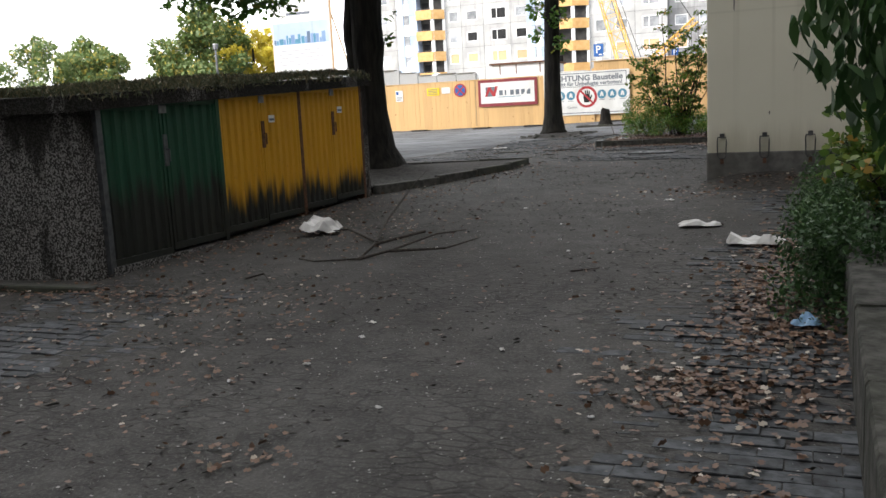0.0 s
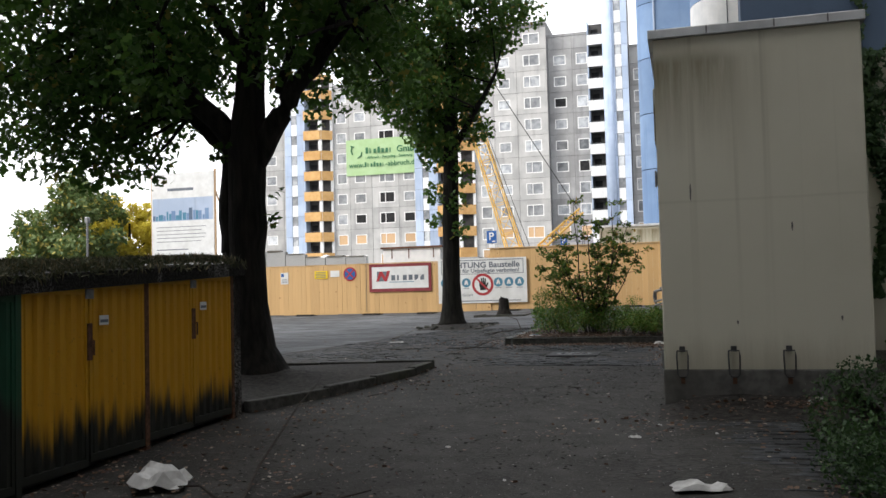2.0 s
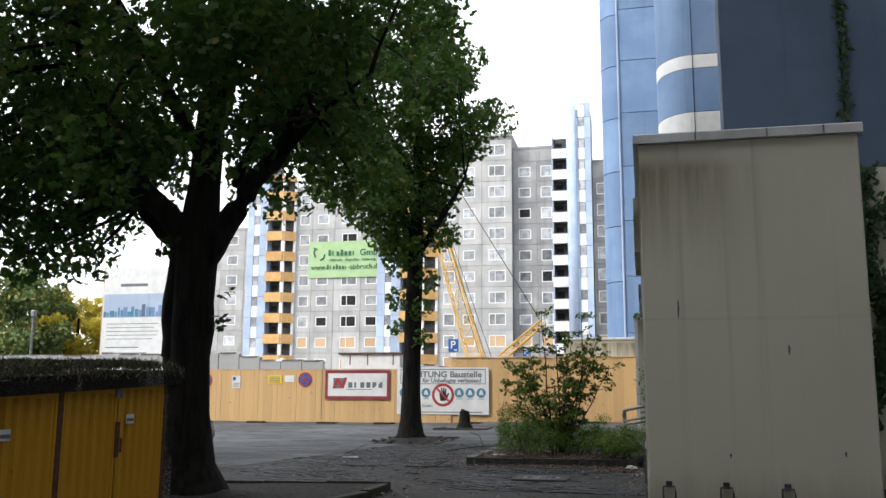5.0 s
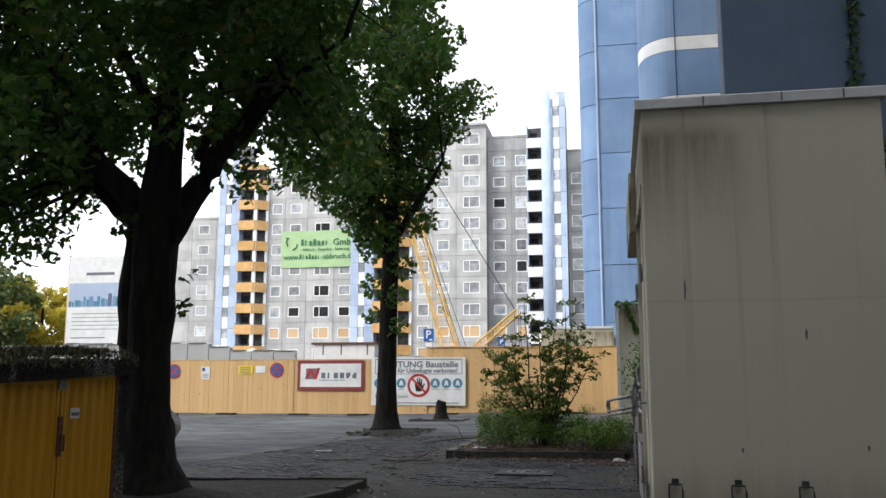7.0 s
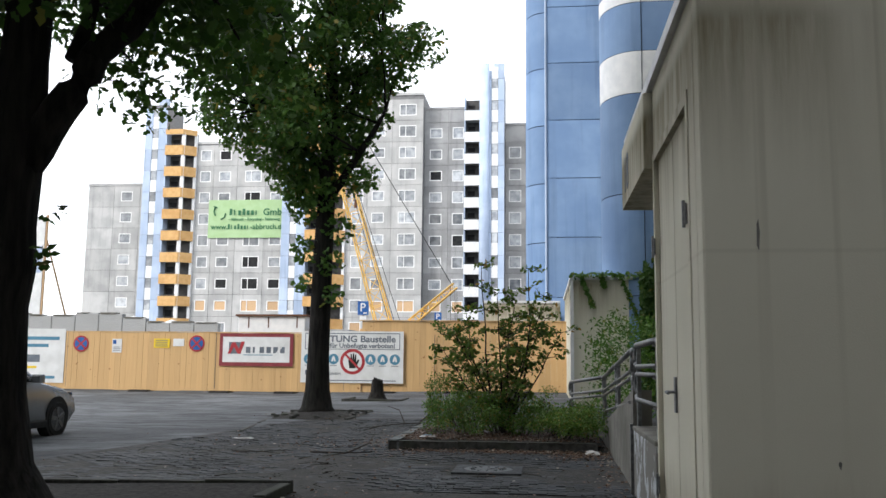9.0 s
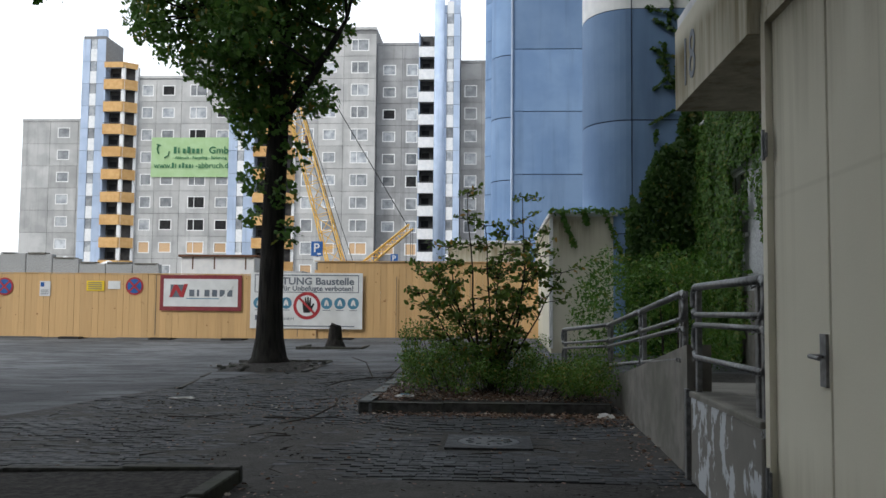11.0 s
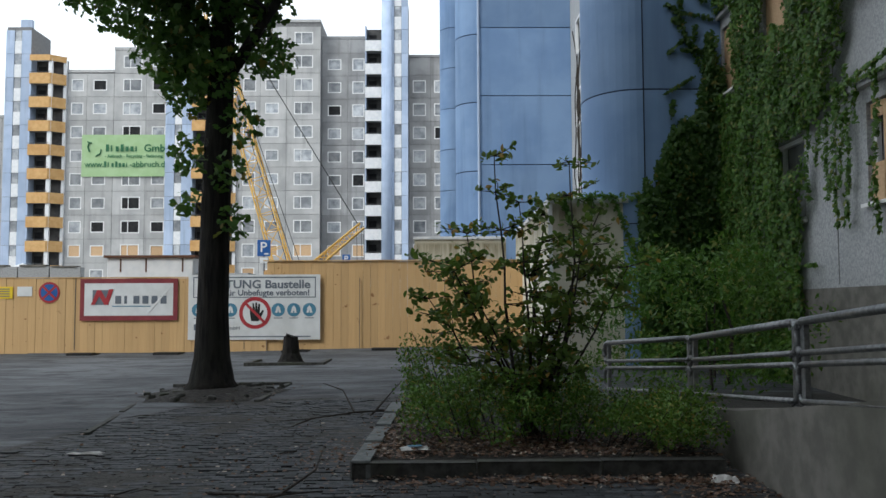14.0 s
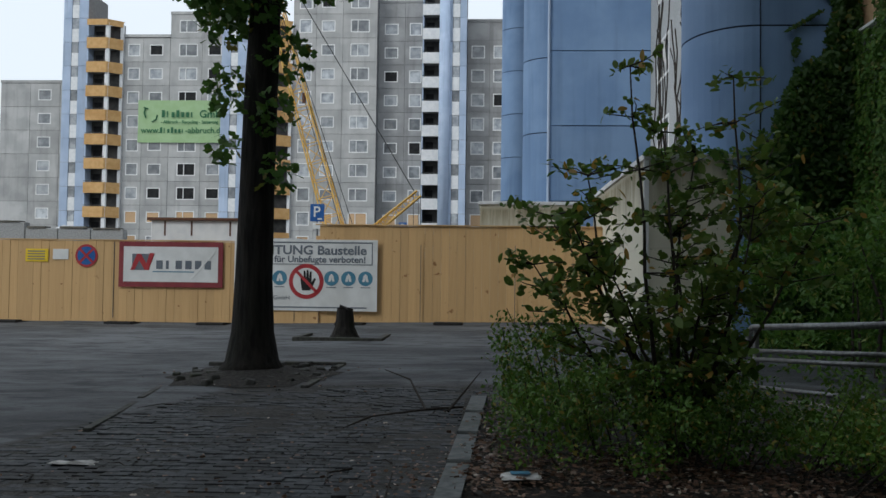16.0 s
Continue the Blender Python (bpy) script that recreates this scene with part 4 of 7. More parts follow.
# ---- raised bed with the oak ----
def kerb_run(name, pts, w, h, label, mat=None):
    """Kerb stones end to end along a line."""
    k = thing(name, (0, 0, 0), label, "kerb", kind="structure")
    for (x0, y0), (x1, y1) in zip(pts, pts[1:]):
        d = Vector((x1 - x0, y1 - y0))
        n = max(1, round(d.length / 1.0))
        for i in range(n):
            p, q = Vector((x0, y0)) + d * (i / n), Vector((x0, y0)) + d * ((i + 1) / n)
            m = Matrix.Translation((p.x, p.y, ground_z(*p) + random.uniform(-0.012, 0.008))) @ Matrix.Rotation(math.atan2(d.y, d.x), 4, "Z")
            part("kerbstone", Shape().cbox(0.004, (q - p).length - 0.004, 0, w, -0.12, h, 0.014, m), mat or M_KERB, k)
    return k


kerb_run("kerb", [(-5.72, 11.12), (-5.30, 12.4), (-4.86, 14.55), (-4.86, 15.55), (-9.5, 15.25)], 0.12, 0.13, "mossy concrete edging of the oak's raised bed")
bed = Shape()
for j in range(9):
    for i in range(9):
        y = 11.1 + 4.35 * j / 8
        xr = np.interp(y, (11.1, 12.4, 14.55, 15.5), (-5.80, -5.40, -4.98, -4.98))
        x = -9.5 + (xr + 9.5) * i / 8
        r = math.hypot(x + 6.80, y - 13.3)
        bed.v.append((x, y, ground_z(x, y) + 0.11 + 0.22 * math.exp(-r * r / 0.6) + 0.02 * noise.noise(Vector((x * 2, y * 2, 3)))))
for j in range(8):
    for i in range(8):
        bed.f.append((j * 9 + i, j * 9 + i + 1, (j + 1) * 9 + i + 1, (j + 1) * 9 + i))
solid("tree_bed", bed, M_SOIL, "bare trodden soil in the raised bed", "bed", kind="structure", smooth=True)


# ---- trees ----
def limb(s, a, b, r0, r1, bend=0.12, n=7, sides=10):
    """A tapered limb, slightly crooked. Returns points along it."""
    a, b = Vector(a), Vector(b)
    pts = []
    off = Vector((random.uniform(-1, 1), random.uniform(-1, 1), random.uniform(-0.4, 0.4))) * bend * (b - a).length
    for i in range(n):
        u = i / (n - 1)
        pts.append(a.lerp(b, u) + off * math.sin(math.pi * u) * 0.6 + Vector((random.uniform(-1, 1), random.uniform(-1, 1), 0)) * 0.02 * (0 < i < n - 1))
    s.tube(pts, [r0 + (r1 - r0) * i / (n - 1) for i in range(n)], sides)
    return pts


def build_oak(base, trunk, limbs, spots, per, size, mat, label, spread=0.8, sprouts=(), squash=1.0):
    t = thing("oak_tree", base, label, "tree", "oaks")
    random.seed(int(abs(base[0]) * 100))
    s = Shape()
    s.tube([p[:3] for p in trunk], [p[3] for p in trunk], 16)
    ends = []
    for a, b, r0, r1 in limbs:
        pts = limb(s, a, b, r0, r1)
        ends += pts[3:]
    # twigs from the limbs out to the leaf clumps
    for x, y, z, r in spots:
        near = min(ends, key=lambda p: (p - Vector((x, y, z))).length)
        if (near - Vector((x, y, z))).length < 4:
            limb(s, near, (x, y, z), 0.035, 0.008, 0.15, 5, 6)
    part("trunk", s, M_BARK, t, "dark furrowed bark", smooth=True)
    pts = clumps(spots, per, spread)
    leaves(pts, size, mat, "crown", t, "dense green lobed leaves", kind="stuff")
    if sprouts:
        leaves(clumps(sprouts, per * 1.2, 1.0), size, mat, "trunk_sprout", t, kind="stuff")
    return t


def crown_spots(seed, n, c, r, inner=0.35, zmin=-9, gap=None, rad=(0.45, 0.9)):
    g = np.random.default_rng(seed)
    out = []
    while len(out) < n:
        p = g.normal(size=3)
        p = p / np.linalg.norm(p) * g.uniform(inner, 1) ** 0.6
        q = (c[0] + p[0] * r[0], c[1] + p[1] * r[1], c[2] + p[2] * r[2])
        if q[2] > zmin and not (gap and gap(q)):
            out.append((*q, g.uniform(*rad)))
    return out


O1 = (-6.80, 13.3, 0.60)
build_oak(O1, [(0, 0, -0.15, 0.66), (0, 0, 0.08, 0.47), (-0.04, 0, 0.37, 0.34), (-0.07, 0, 1.0, 0.265), (-0.08, 0.0, 1.7, 0.245), (-0.06, 0, 2.05, 0.27), (-0.07, 0, 2.4, 0.255), (-0.05, 0, 3.2, 0.27), (0.0, 0, 3.9, 0.205), (0.05, 0, 4.8, 0.185), (0.1, 0.1, 6.0, 0.14), (0.1, 0.1, 8.2, 0.06)],
          [((-0.22, 0.05, 0.0), (-0.29, 0, 1.8), 0.22, 0.165), ((-0.29, 0, 1.7), (-0.27, 0, 3.1), 0.17, 0.15),
           ((-0.15, 0, 3.2), (-0.78, -0.15, 3.86), 0.17, 0.14), ((-0.78, -0.15, 3.85), (-1.22, -0.3, 4.8), 0.14, 0.10), ((-1.22, -0.3, 4.75), (-1.7, -0.6, 6.4), 0.10, 0.04),
           ((-0.2, 0, 3.05), (-0.72, 0.25, 3.36), 0.11, 0.09), ((-0.72, 0.25, 3.35), (-1.5, 0.6, 4.2), 0.09, 0.06), ((-1.5, 0.6, 4.2), (-2.9, 0.5, 5.4), 0.06, 0.02),
           ((0.05, 0, 2.95), (0.62, 0.05, 3.92), 0.18, 0.13), ((0.61, 0.05, 3.9), (1.02, 0.1, 4.36), 0.13, 0.11), ((1.02, 0.1, 4.34), (1.32, 0.3, 5.3), 0.11, 0.08), ((1.32, 0.3, 5.25), (1.6, 0.5, 6.8), 0.08, 0.03),
           ((1.0, 0.1, 4.3), (2.3, -0.2, 5.2), 0.06, 0.02), ((0.42, 0.05, 3.9), (0.55, 0.3, 5.6), 0.07, 0.03),
           ((0, 0, 4.2), (-0.9, -1.6, 6.6), 0.10, 0.04), ((0.05, 0, 4.6), (1.2, -1.5, 6.9), 0.09, 0.03), ((0.1, 0, 5.2), (-0.6, 1.6, 7.8), 0.09, 0.03)],
          crown_spots(3, 185, (-0.4, 0.1, 6.5), (4.3, 3.8, 3.6), 0.2, 3.2, lambda q: (q[2] < 4.3 and math.hypot(q[0] + 0.2, q[1]) < 2.0) or q[0] > 2.8)
          + [(-3.1, -0.6, 3.2, 0.6), (-2.5, -0.2, 2.95, 0.5), (-1.8, 0.2, 3.0, 0.45), (-3.4, 0.5, 3.4, 0.6), (-2.6, 0.8, 3.2, 0.55), (-1.6, -0.8, 3.3, 0.45), (1.7, 0.2, 4.5, 0.5), (2.2, -0.3, 4.7, 0.5)]
          + crown_spots(12, 44, (-2.4, 0.2, 4.3), (1.9, 1.8, 1.1), 0.1, 3.1, lambda q: q[0] > -0.9 and q[2] < 4.4, (0.4, 0.65)),
          500, 0.135, M_OAK, "large oak with a dark fluted trunk in the raised bed", sprouts=[(0.38, -0.1, 2.15, 0.13), (0.45, -0.1, 2.5, 0.11), (-0.32, -0.2, 3.1, 0.2)])

O2 = (-7.38, 26.2, 0.72)
build_oak(O2, [(0, 0, -0.1, 0.52), (0, 0, 0.12, 0.36), (0, 0, 0.5, 0.285), (0.0, 0, 1.2, 0.25), (0.02, 0, 2.4, 0.235), (0.05, 0, 3.8, 0.225), (0.1, 0, 5.2, 0.20), (0.15, 0, 7, 0.16), (0.1, 0, 9.5, 0.12), (0.1, 0, 12.5, 0.05)],
          [((0.1, 0, 4.9), (1.5, -0.2, 7.0), 0.12, 0.04), ((0.1, 0, 5.4), (-1.5, 0.3, 7.2), 0.12, 0.04), ((0.12, 0, 6.4), (1.2, 0.8, 9.0), 0.10, 0.03), ((0.12, 0, 7.0), (-1.0, -0.9, 9.6), 0.10, 0.03), ((0.1, 0, 8.0), (0.3, -1.4, 10.5), 0.08, 0.03), ((0.1, 0, 9.0), (-0.9, 0.8, 11.5), 0.07, 0.02)],
          [(-1.05, -0.2, 6.1, 0.7), (-0.5, 0.2, 5.5, 0.6), (0.9, 0.1, 6.9, 0.65), (1.7, -0.2, 7.9, 0.6), (0, -0.5, 6.6, 0.8), (-1.4, 0.1, 6.9, 0.7), (-1.7, 0.2, 6.2, 0.5), (0.55, 0.0, 6.0, 0.5), (1.95, 0.2, 8.6, 0.5), (0.8, -0.3, 7.7, 0.6)]
          + crown_spots(5, 140, (-0.55, 0, 8.8), (3.0, 2.6, 4.2), 0.2, 4.9, lambda q: (q[2] < 7.5 and q[0] > 0.5 + 0.35 * (q[2] - 4.9)) or (q[2] < 5.6 and q[0] < -1.9), (0.4, 0.8)),
          540, 0.16, M_OAK2, "slender oak with a leafy trunk in a worn bare patch",
          sprouts=[(0.35, -0.2, 2.6, 0.3), (-0.35, -0.2, 2.9, 0.25), (0.3, -0.25, 3.4, 0.33), (-0.3, -0.3, 3.7, 0.35), (0.4, -0.1, 4.2, 0.4), (-0.4, -0.2, 4.6, 0.4), (0.1, -0.4, 4.9, 0.45), (-0.7, 0, 5.2, 0.4), (0.75, 0, 5.4, 0.45)])

# ---- planter with shrubs beside the ramp ----
kerb_run("kerb", [(-1.45, 19.42), (-4.52, 19.42)], -0.12, 0.13, "dark concrete edging of the planting bed")
kerb_run("kerb", [(-4.52, 19.42), (-4.38, 23.4)], -0.14, 0.16, "grey concrete edging of the planting bed", M_KERB2)
pl = Shape()
for j in range(9):
    for i in range(9):
        x, y = -4.47 + 3.1 * i / 8 + 0.02 * j / 8, 19.56 + 4.0 * j / 8
        pl.v.append((x, y, ground_z(x, y) + 0.10 + 0.03 * noise.noise(Vector((x * 2, y * 2, 1)))))
for j in range(8):
    for i in range(8):
        pl.f.append((j * 9 + i, j * 9 + i + 1, (j + 1) * 9 + i + 1, (j + 1) * 9 + i))
solid("planting_bed", pl, M_SOIL, "dark soil with dry leaves in the bed", "bed", kind="structure", smooth=True)


def build_shrub(base, stems, per, size, mat, label, low=None, seed=1, name="shrub"):
    """A many-stemmed shrub; stems are (tip, radius of its leaf sprays)."""
    t = thing(name, base, label, "shrub")
    random.seed(seed)
    s = Shape()
    spots = []
    for tip, r in stems:
        pts = limb(s, (random.uniform(-0.15, 0.15), random.uniform(-0.15, 0.15), -0.05), tip, 0.020, 0.005, 0.10, 9, 6)
        for k, q in enumerate(pts[2:]):
            for _ in range(2 if k < 4 else 4):
                e = q + Vector((random.uniform(-1, 1), random.uniform(-1, 1), random.uniform(-0.15, 0.5))) * r * (2.1 - 0.07 * k)
                twig = limb(s, q, e, 0.006, 0.003, 0.12, 4, 4)
                spots += [(*p, r * 0.5) for p in twig[1:]]
    part("stem", s, M_TWIG, t)
    leaves(clumps(spots, per, 0.8), size, mat, "foliage", t, lobes="oval", kind="stuff", flat=0.25, droop=0.25)
    if low:
        leaves(clumps(low, 3200, 0.75), 0.042, M_LOW, "low_foliage", t, "fine feathery undergrowth", lobes=False, kind="stuff")
        tw = Shape()
        for x, y, z, r in low[::5]:
            limb(tw, (x * 0.75, y * 0.75, -0.05), (x, y, z + r * 0.8), 0.007, 0.003, 0.15, 4, 4)
        part("low_stem", tw, M_TWIG, t, kind="stuff")
    return t


g = np.random.default_rng(11)


def low_spots(n):
    """Undergrowth in separate mounds: high at the road's end, thin in the middle, low and spilling by the ramp."""
    mounds = [(-0.95, -0.35, 0.95, 0.5), (-1.0, 0.5, 1.0, 0.5), (-0.45, 0.2, 0.9, 0.45), (-0.3, -0.55, 0.62, 0.4), (0.2, 0.5, 0.85, 0.5), (0.35, -0.3, 0.55, 0.45), (0.95, -0.5, 0.55, 0.45), (1.2, 0.2, 0.62, 0.45), (0.95, -1.15, 0.5, 0.4), (1.35, -0.9, 0.5, 0.3), (-0.6, 1.1, 0.95, 0.4), (0.6, 1.2, 0.8, 0.4)]
    out = []
    for i in range(n):
        x, y, h, r = mounds[i % len(mounds)]
        a, q = g.uniform(0, 6.28), g.uniform(0, 1) ** 0.6
        out.append((max(-1.12 - 0.1 * (y > 0), x + r * q * math.cos(a)), max(-1.7, y + r * q * math.sin(a)), g.uniform(0.12, h * (1.05 - 0.5 * q * q)), g.uniform(0.09, 0.20)))
    return out


build_shrub((-2.9, 20.8, 0.72), [((-0.35, -0.1, 2.75), 0.15), ((0.42, 0.1, 2.72), 0.15), ((-0.10, 0, 2.3), 0.17), ((0.75, 0.2, 2.25), 0.16), ((-0.62, 0.1, 2.0), 0.18), ((0.2, 0.3, 2.2), 0.17), ((0.95, -0.1, 1.65), 0.18), ((-0.75, -0.3, 1.6), 0.20), ((0.45, -0.3, 1.75), 0.2), ((-1.0, 0.2, 1.35), 0.2), ((-0.5, -0.4, 1.25), 0.2), ((0.15, -0.4, 1.3), 0.18), ((-0.9, 0.1, 1.7), 0.2), ((0.7, 0.4, 1.9), 0.17), ((0.0, 0.4, 1.8), 0.18)],
            620, 0.080, M_SHRUB, "open leggy shrub with browning leaves in the planting bed",
            low_spots(340), 4)


# ---- creeper on the near facade ----
def strand(x, y, z, dy, dz, n, wob=0.03, axis="y"):
    """Leaf places along one hanging or creeping stem."""
    out = []
    ph = g.uniform(0, 6.28)
    for u in g.uniform(0, 1, n):
        w = 0.05 * math.sin(u * 8 + ph) + wob * g.normal()
        d = 0.02 + abs(0.035 * g.normal())
        out.append((x - d, y + dy * u + w, z + dz * u) if axis == "y" else (x + dy * u + w, y - d, z + dz * u + 0.5 * w))
    return out


def creeper():
    t = thing("creeper", (2.1, 24.0, 0.6), "green creeper hanging over the pebbledash wall", "climbing plant")
    pts = []
    while len(pts) < 60000:
        y, z = g.uniform(20.5, 30.04), g.uniform(0.7, 10.5)
        q = 0.35 * noise.noise(Vector((y * 0.7, z * 0.3, 2.0))) + 0.45 * noise.noise(Vector((y * 3.0, z * 0.45, 5.0)))
        # the edge steps towards the ramp above the ledge
        edge = 26.0 if z < 4.75 else 25.6 - 1.1 * min(z - 4.75, 1.0) - 1.0 * max(0.0, min(z - 5.75, 2.5))
        # clear of the boarded window above and ragged round the two beside it
        if 28.9 - 0.5 * q < y and 6.1 + 0.4 * q < z < 8.0 or 26.4 < y < 27.5 + q and 6.8 + q < z < 7.7 or 25.9 < y < 26.75 and 4.05 + 0.5 * q < z < 4.72:
            continue
        if q + (y - edge) * 1.1 > 0.0:
            depth = 0.10 + 0.30 * max(0.0, noise.noise(Vector((y * 1.5, z * 0.9, 11.0)))) + 0.16 * max(0.0, noise.noise(Vector((y * 4.5, z * 2.2, 3.0))))
            pts.append((2.06 - depth * g.uniform(0.35, 1.0) - abs(0.03 * g.normal()), y, z))
    for y0, z0, ln in ((25.3, 5.1, 1.0), (25.0, 5.2, 1.7), (24.75, 5.3, 2.2), (24.55, 5.2, 1.5), (24.35, 5.4, 2.3), (23.55, 5.2, 2.3), (22.35, 5.2, 0.75), (25.7, 4.9, 1.3), (24.1, 5.1, 0.6), (23.0, 5.05, 0.4)):
        pts += strand(2.02, y0, z0, 0.05, -ln, int(105 * ln))
    for y0, dy, dz in ((25.2, -4.2, -0.1), (24.6, -3.0, 0.25), (25.9, -0.9, -0.15)):
        pts += strand(2.0, y0, 5.1, dy, dz, int(85 * abs(dy)), 0.06)
    pts += strand(2.04, 26.0, 2.62, -0.5, -0.02, 30)
    leaves(np.array(pts) - np.array((2.1, 24.0, 0.6)), 0.105, M_IVY, "foliage", t, lobes=False, normal=(-1, -0.2, 0.5), kind="stuff", droop=0.6)
    # the part that has grown across the blue bay: a dense foot, a climbing arm and thin runners above
    q = []
    while len(q) < 21000:
        x, z = g.uniform(0.30, 2.08), g.uniform(0.8, 7.6)
        k = 0.45 * noise.noise(Vector((x * 2.0, z * 0.9, 6))) + 0.35 * noise.noise(Vector((x * 6, z * 2.4, 1)))
        foot = (x - 0.55) * 1.3 + (4.7 - z) * 0.75
        arm = 0.25 - abs(x - (1.72 + 0.04 * (z - 5))) * 1.6 + (6.9 - z) * 0.25
        second = 0.22 - abs(x - 1.02) * 2.4 - max(0.0, z - 6.3) * 1.2 - max(0.0, 5.1 - z) * 0.3
        if k + max(foot, arm, second) > 0.12:
            q.append((x, 30.02 - 0.05 - abs(0.15 * g.normal()), z))
    for x0, z0, dx, dz in ((1.95, 6.9, -0.9, 1.0), (1.9, 7.9, -1.0, 0.3), (1.85, 8.3, -0.8, 0.7), (1.5, 7.8, 0.05, -0.9), (1.2, 8.4, 0.1, -0.6), (1.9, 7.2, -0.6, 0.1), (1.3, 7.5, -0.3, -0.3), (1.95, 8.8, -1.1, 0.5), (1.0, 6.4, 0.5, 0.3), (1.4, 8.7, 0.0, 1.6)):
        q += strand(x0, 30.03, z0, dx, dz, int(95 * (abs(dx) + abs(dz))), 0.025, "x")
    leaves(np.array(q) - np.array((2.1, 24.0, 0.6)), 0.115, M_OAK, "bay_foliage", t, lobes=False, normal=(-0.2, -1, 0.4), kind="stuff", droop=0.6)
    # bare stems over the strip of wall between the bay and the panel tower
    st = Shape()
    rnd = random.Random(8)
    for _ in range(26):
        y, z = rnd.uniform(34.0, 46.0), rnd.uniform(3.5, 7.0)
        run = [(1.6 - 2.1, y - 24.0, z - 0.6)]
        for _ in range(7):
            y += rnd.uniform(-0.7, 0.7)
            z += rnd.uniform(0.4, 1.3)
            run.append((1.6 - 2.1, y - 24.0, z - 0.6))
        st.tube(run, 0.022, 4)
    part("bare_stems", st, M_TWIG, t, "leafless grey creeper stems", kind="stuff")
    return t


creeper()
thick = thing("bush", (0.9, 26.5, 0.7), "dark thicket below the creeper", "shrub")
leaves(clumps([(g.uniform(-2.0, 0.9), g.uniform(-2.6, 3.0), g.uniform(0.1, 2.15), g.uniform(0.2, 0.45)) for _ in range(150)], 420, 0.9), 0.105, M_IVY, "foliage", thick, lobes=False, kind="stuff", slim=0.8)
part("stem", Shape().tube([(0, 0, -0.1), (0.1, 0, 0.9), (-0.1, 0.2, 1.8)], [0.04, 0.03, 0.01], 6).tube([(-0.5, -0.8, -0.1), (-0.6, -0.9, 1.2)], [0.03, 0.01], 6).tube([(0.1, 1.0, -0.1), (0.2, 1.2, 1.4)], [0.03, 0.01], 6), M_TWIG, thick)


# ---- the far slab blocks ----
STOREY = 2.8
PANEL_MESH = {}
WIN_MESH = {}


def panel_mesh(w, hgt, hole, mat):
    key = (round(w, 3), round(hgt, 3), hole, mat.name)
    if key not in PANEL_MESH:
        s = Shape()
        g2 = 0.02
        if hole:
            hx, hw, hz, hh = hole
            xs = [g2, hx - hw / 2, hx + hw / 2, w - g2]
            zs = [g2, hz, hz + hh, hgt - g2]
            for i in range(3):
                for j in range(3):
                    if not (i == 1 and j == 1):
                        s.quad((xs[i], 0, zs[j]), (xs[i + 1], 0, zs[j]), (xs[i + 1], 0, zs[j + 1]), (xs[i], 0, zs[j + 1]))
            a, b, c, d = xs[1], xs[2], zs[1], zs[2]
            s.quad((a, 0, c), (a, 0.2, c), (b, 0.2, c), (b, 0, c)).quad((a, 0, d), (b, 0, d), (b, 0.2, d), (a, 0.2, d))
            s.quad((a, 0, c), (a, 0, d), (a, 0.2, d), (a, 0.2, c)).quad((b, 0, c), (b, 0.2, c), (b, 0.2, d), (b, 0, d))
        else:
            s.quad((g2, 0, g2), (w - g2, 0, g2), (w - g2, 0, hgt - g2), (g2, 0, hgt - g2))
        for x0, z0, x1, z1 in ((g2, g2, w - g2, g2), (w - g2, g2, w - g2, hgt - g2), (w - g2, hgt - g2, g2, hgt - g2), (g2, hgt - g2, g2, g2)):
            s.quad((x0, 0, z0), (x0, 0.08, z0), (x1, 0.08, z1), (x1, 0, z1))
        PANEL_MESH[key] = s.mesh("panel", mat)
    return PANEL_MESH[key]


def far_window(parent, x, z, w, h, y, state, split):
    """state: 0 glazed, 1 boarded, 2 broken out, a black sheet for the unlit room."""
    key = (w, h, state, split)
    if key not in WIN_MESH:
        f = Shape()
        t = 0.11
        f.box(0, w, -0.03, 0.06, 0, t).box(0, w, -0.03, 0.06, h - t, h).box(0, t, -0.03, 0.06, t, h - t).box(w - t, w, -0.03, 0.06, t, h - t)
        if split:
            f.box(w * 0.36, w * 0.36 + 0.09, -0.02, 0.06, t, h - t)
        p = Shape()
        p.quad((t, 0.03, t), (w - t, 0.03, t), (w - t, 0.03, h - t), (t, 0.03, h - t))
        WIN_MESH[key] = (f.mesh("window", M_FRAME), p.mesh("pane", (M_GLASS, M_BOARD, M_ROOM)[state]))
    f, p = WIN_MESH[key]
    ob = part("window", f, None, parent, at=(x, y, z))
    part("pane", p, None, ob, "chipboard sheet" if state == 1 else ("black sheet for the unlit room behind broken-out glass" if state == 2 else ""))
    return ob


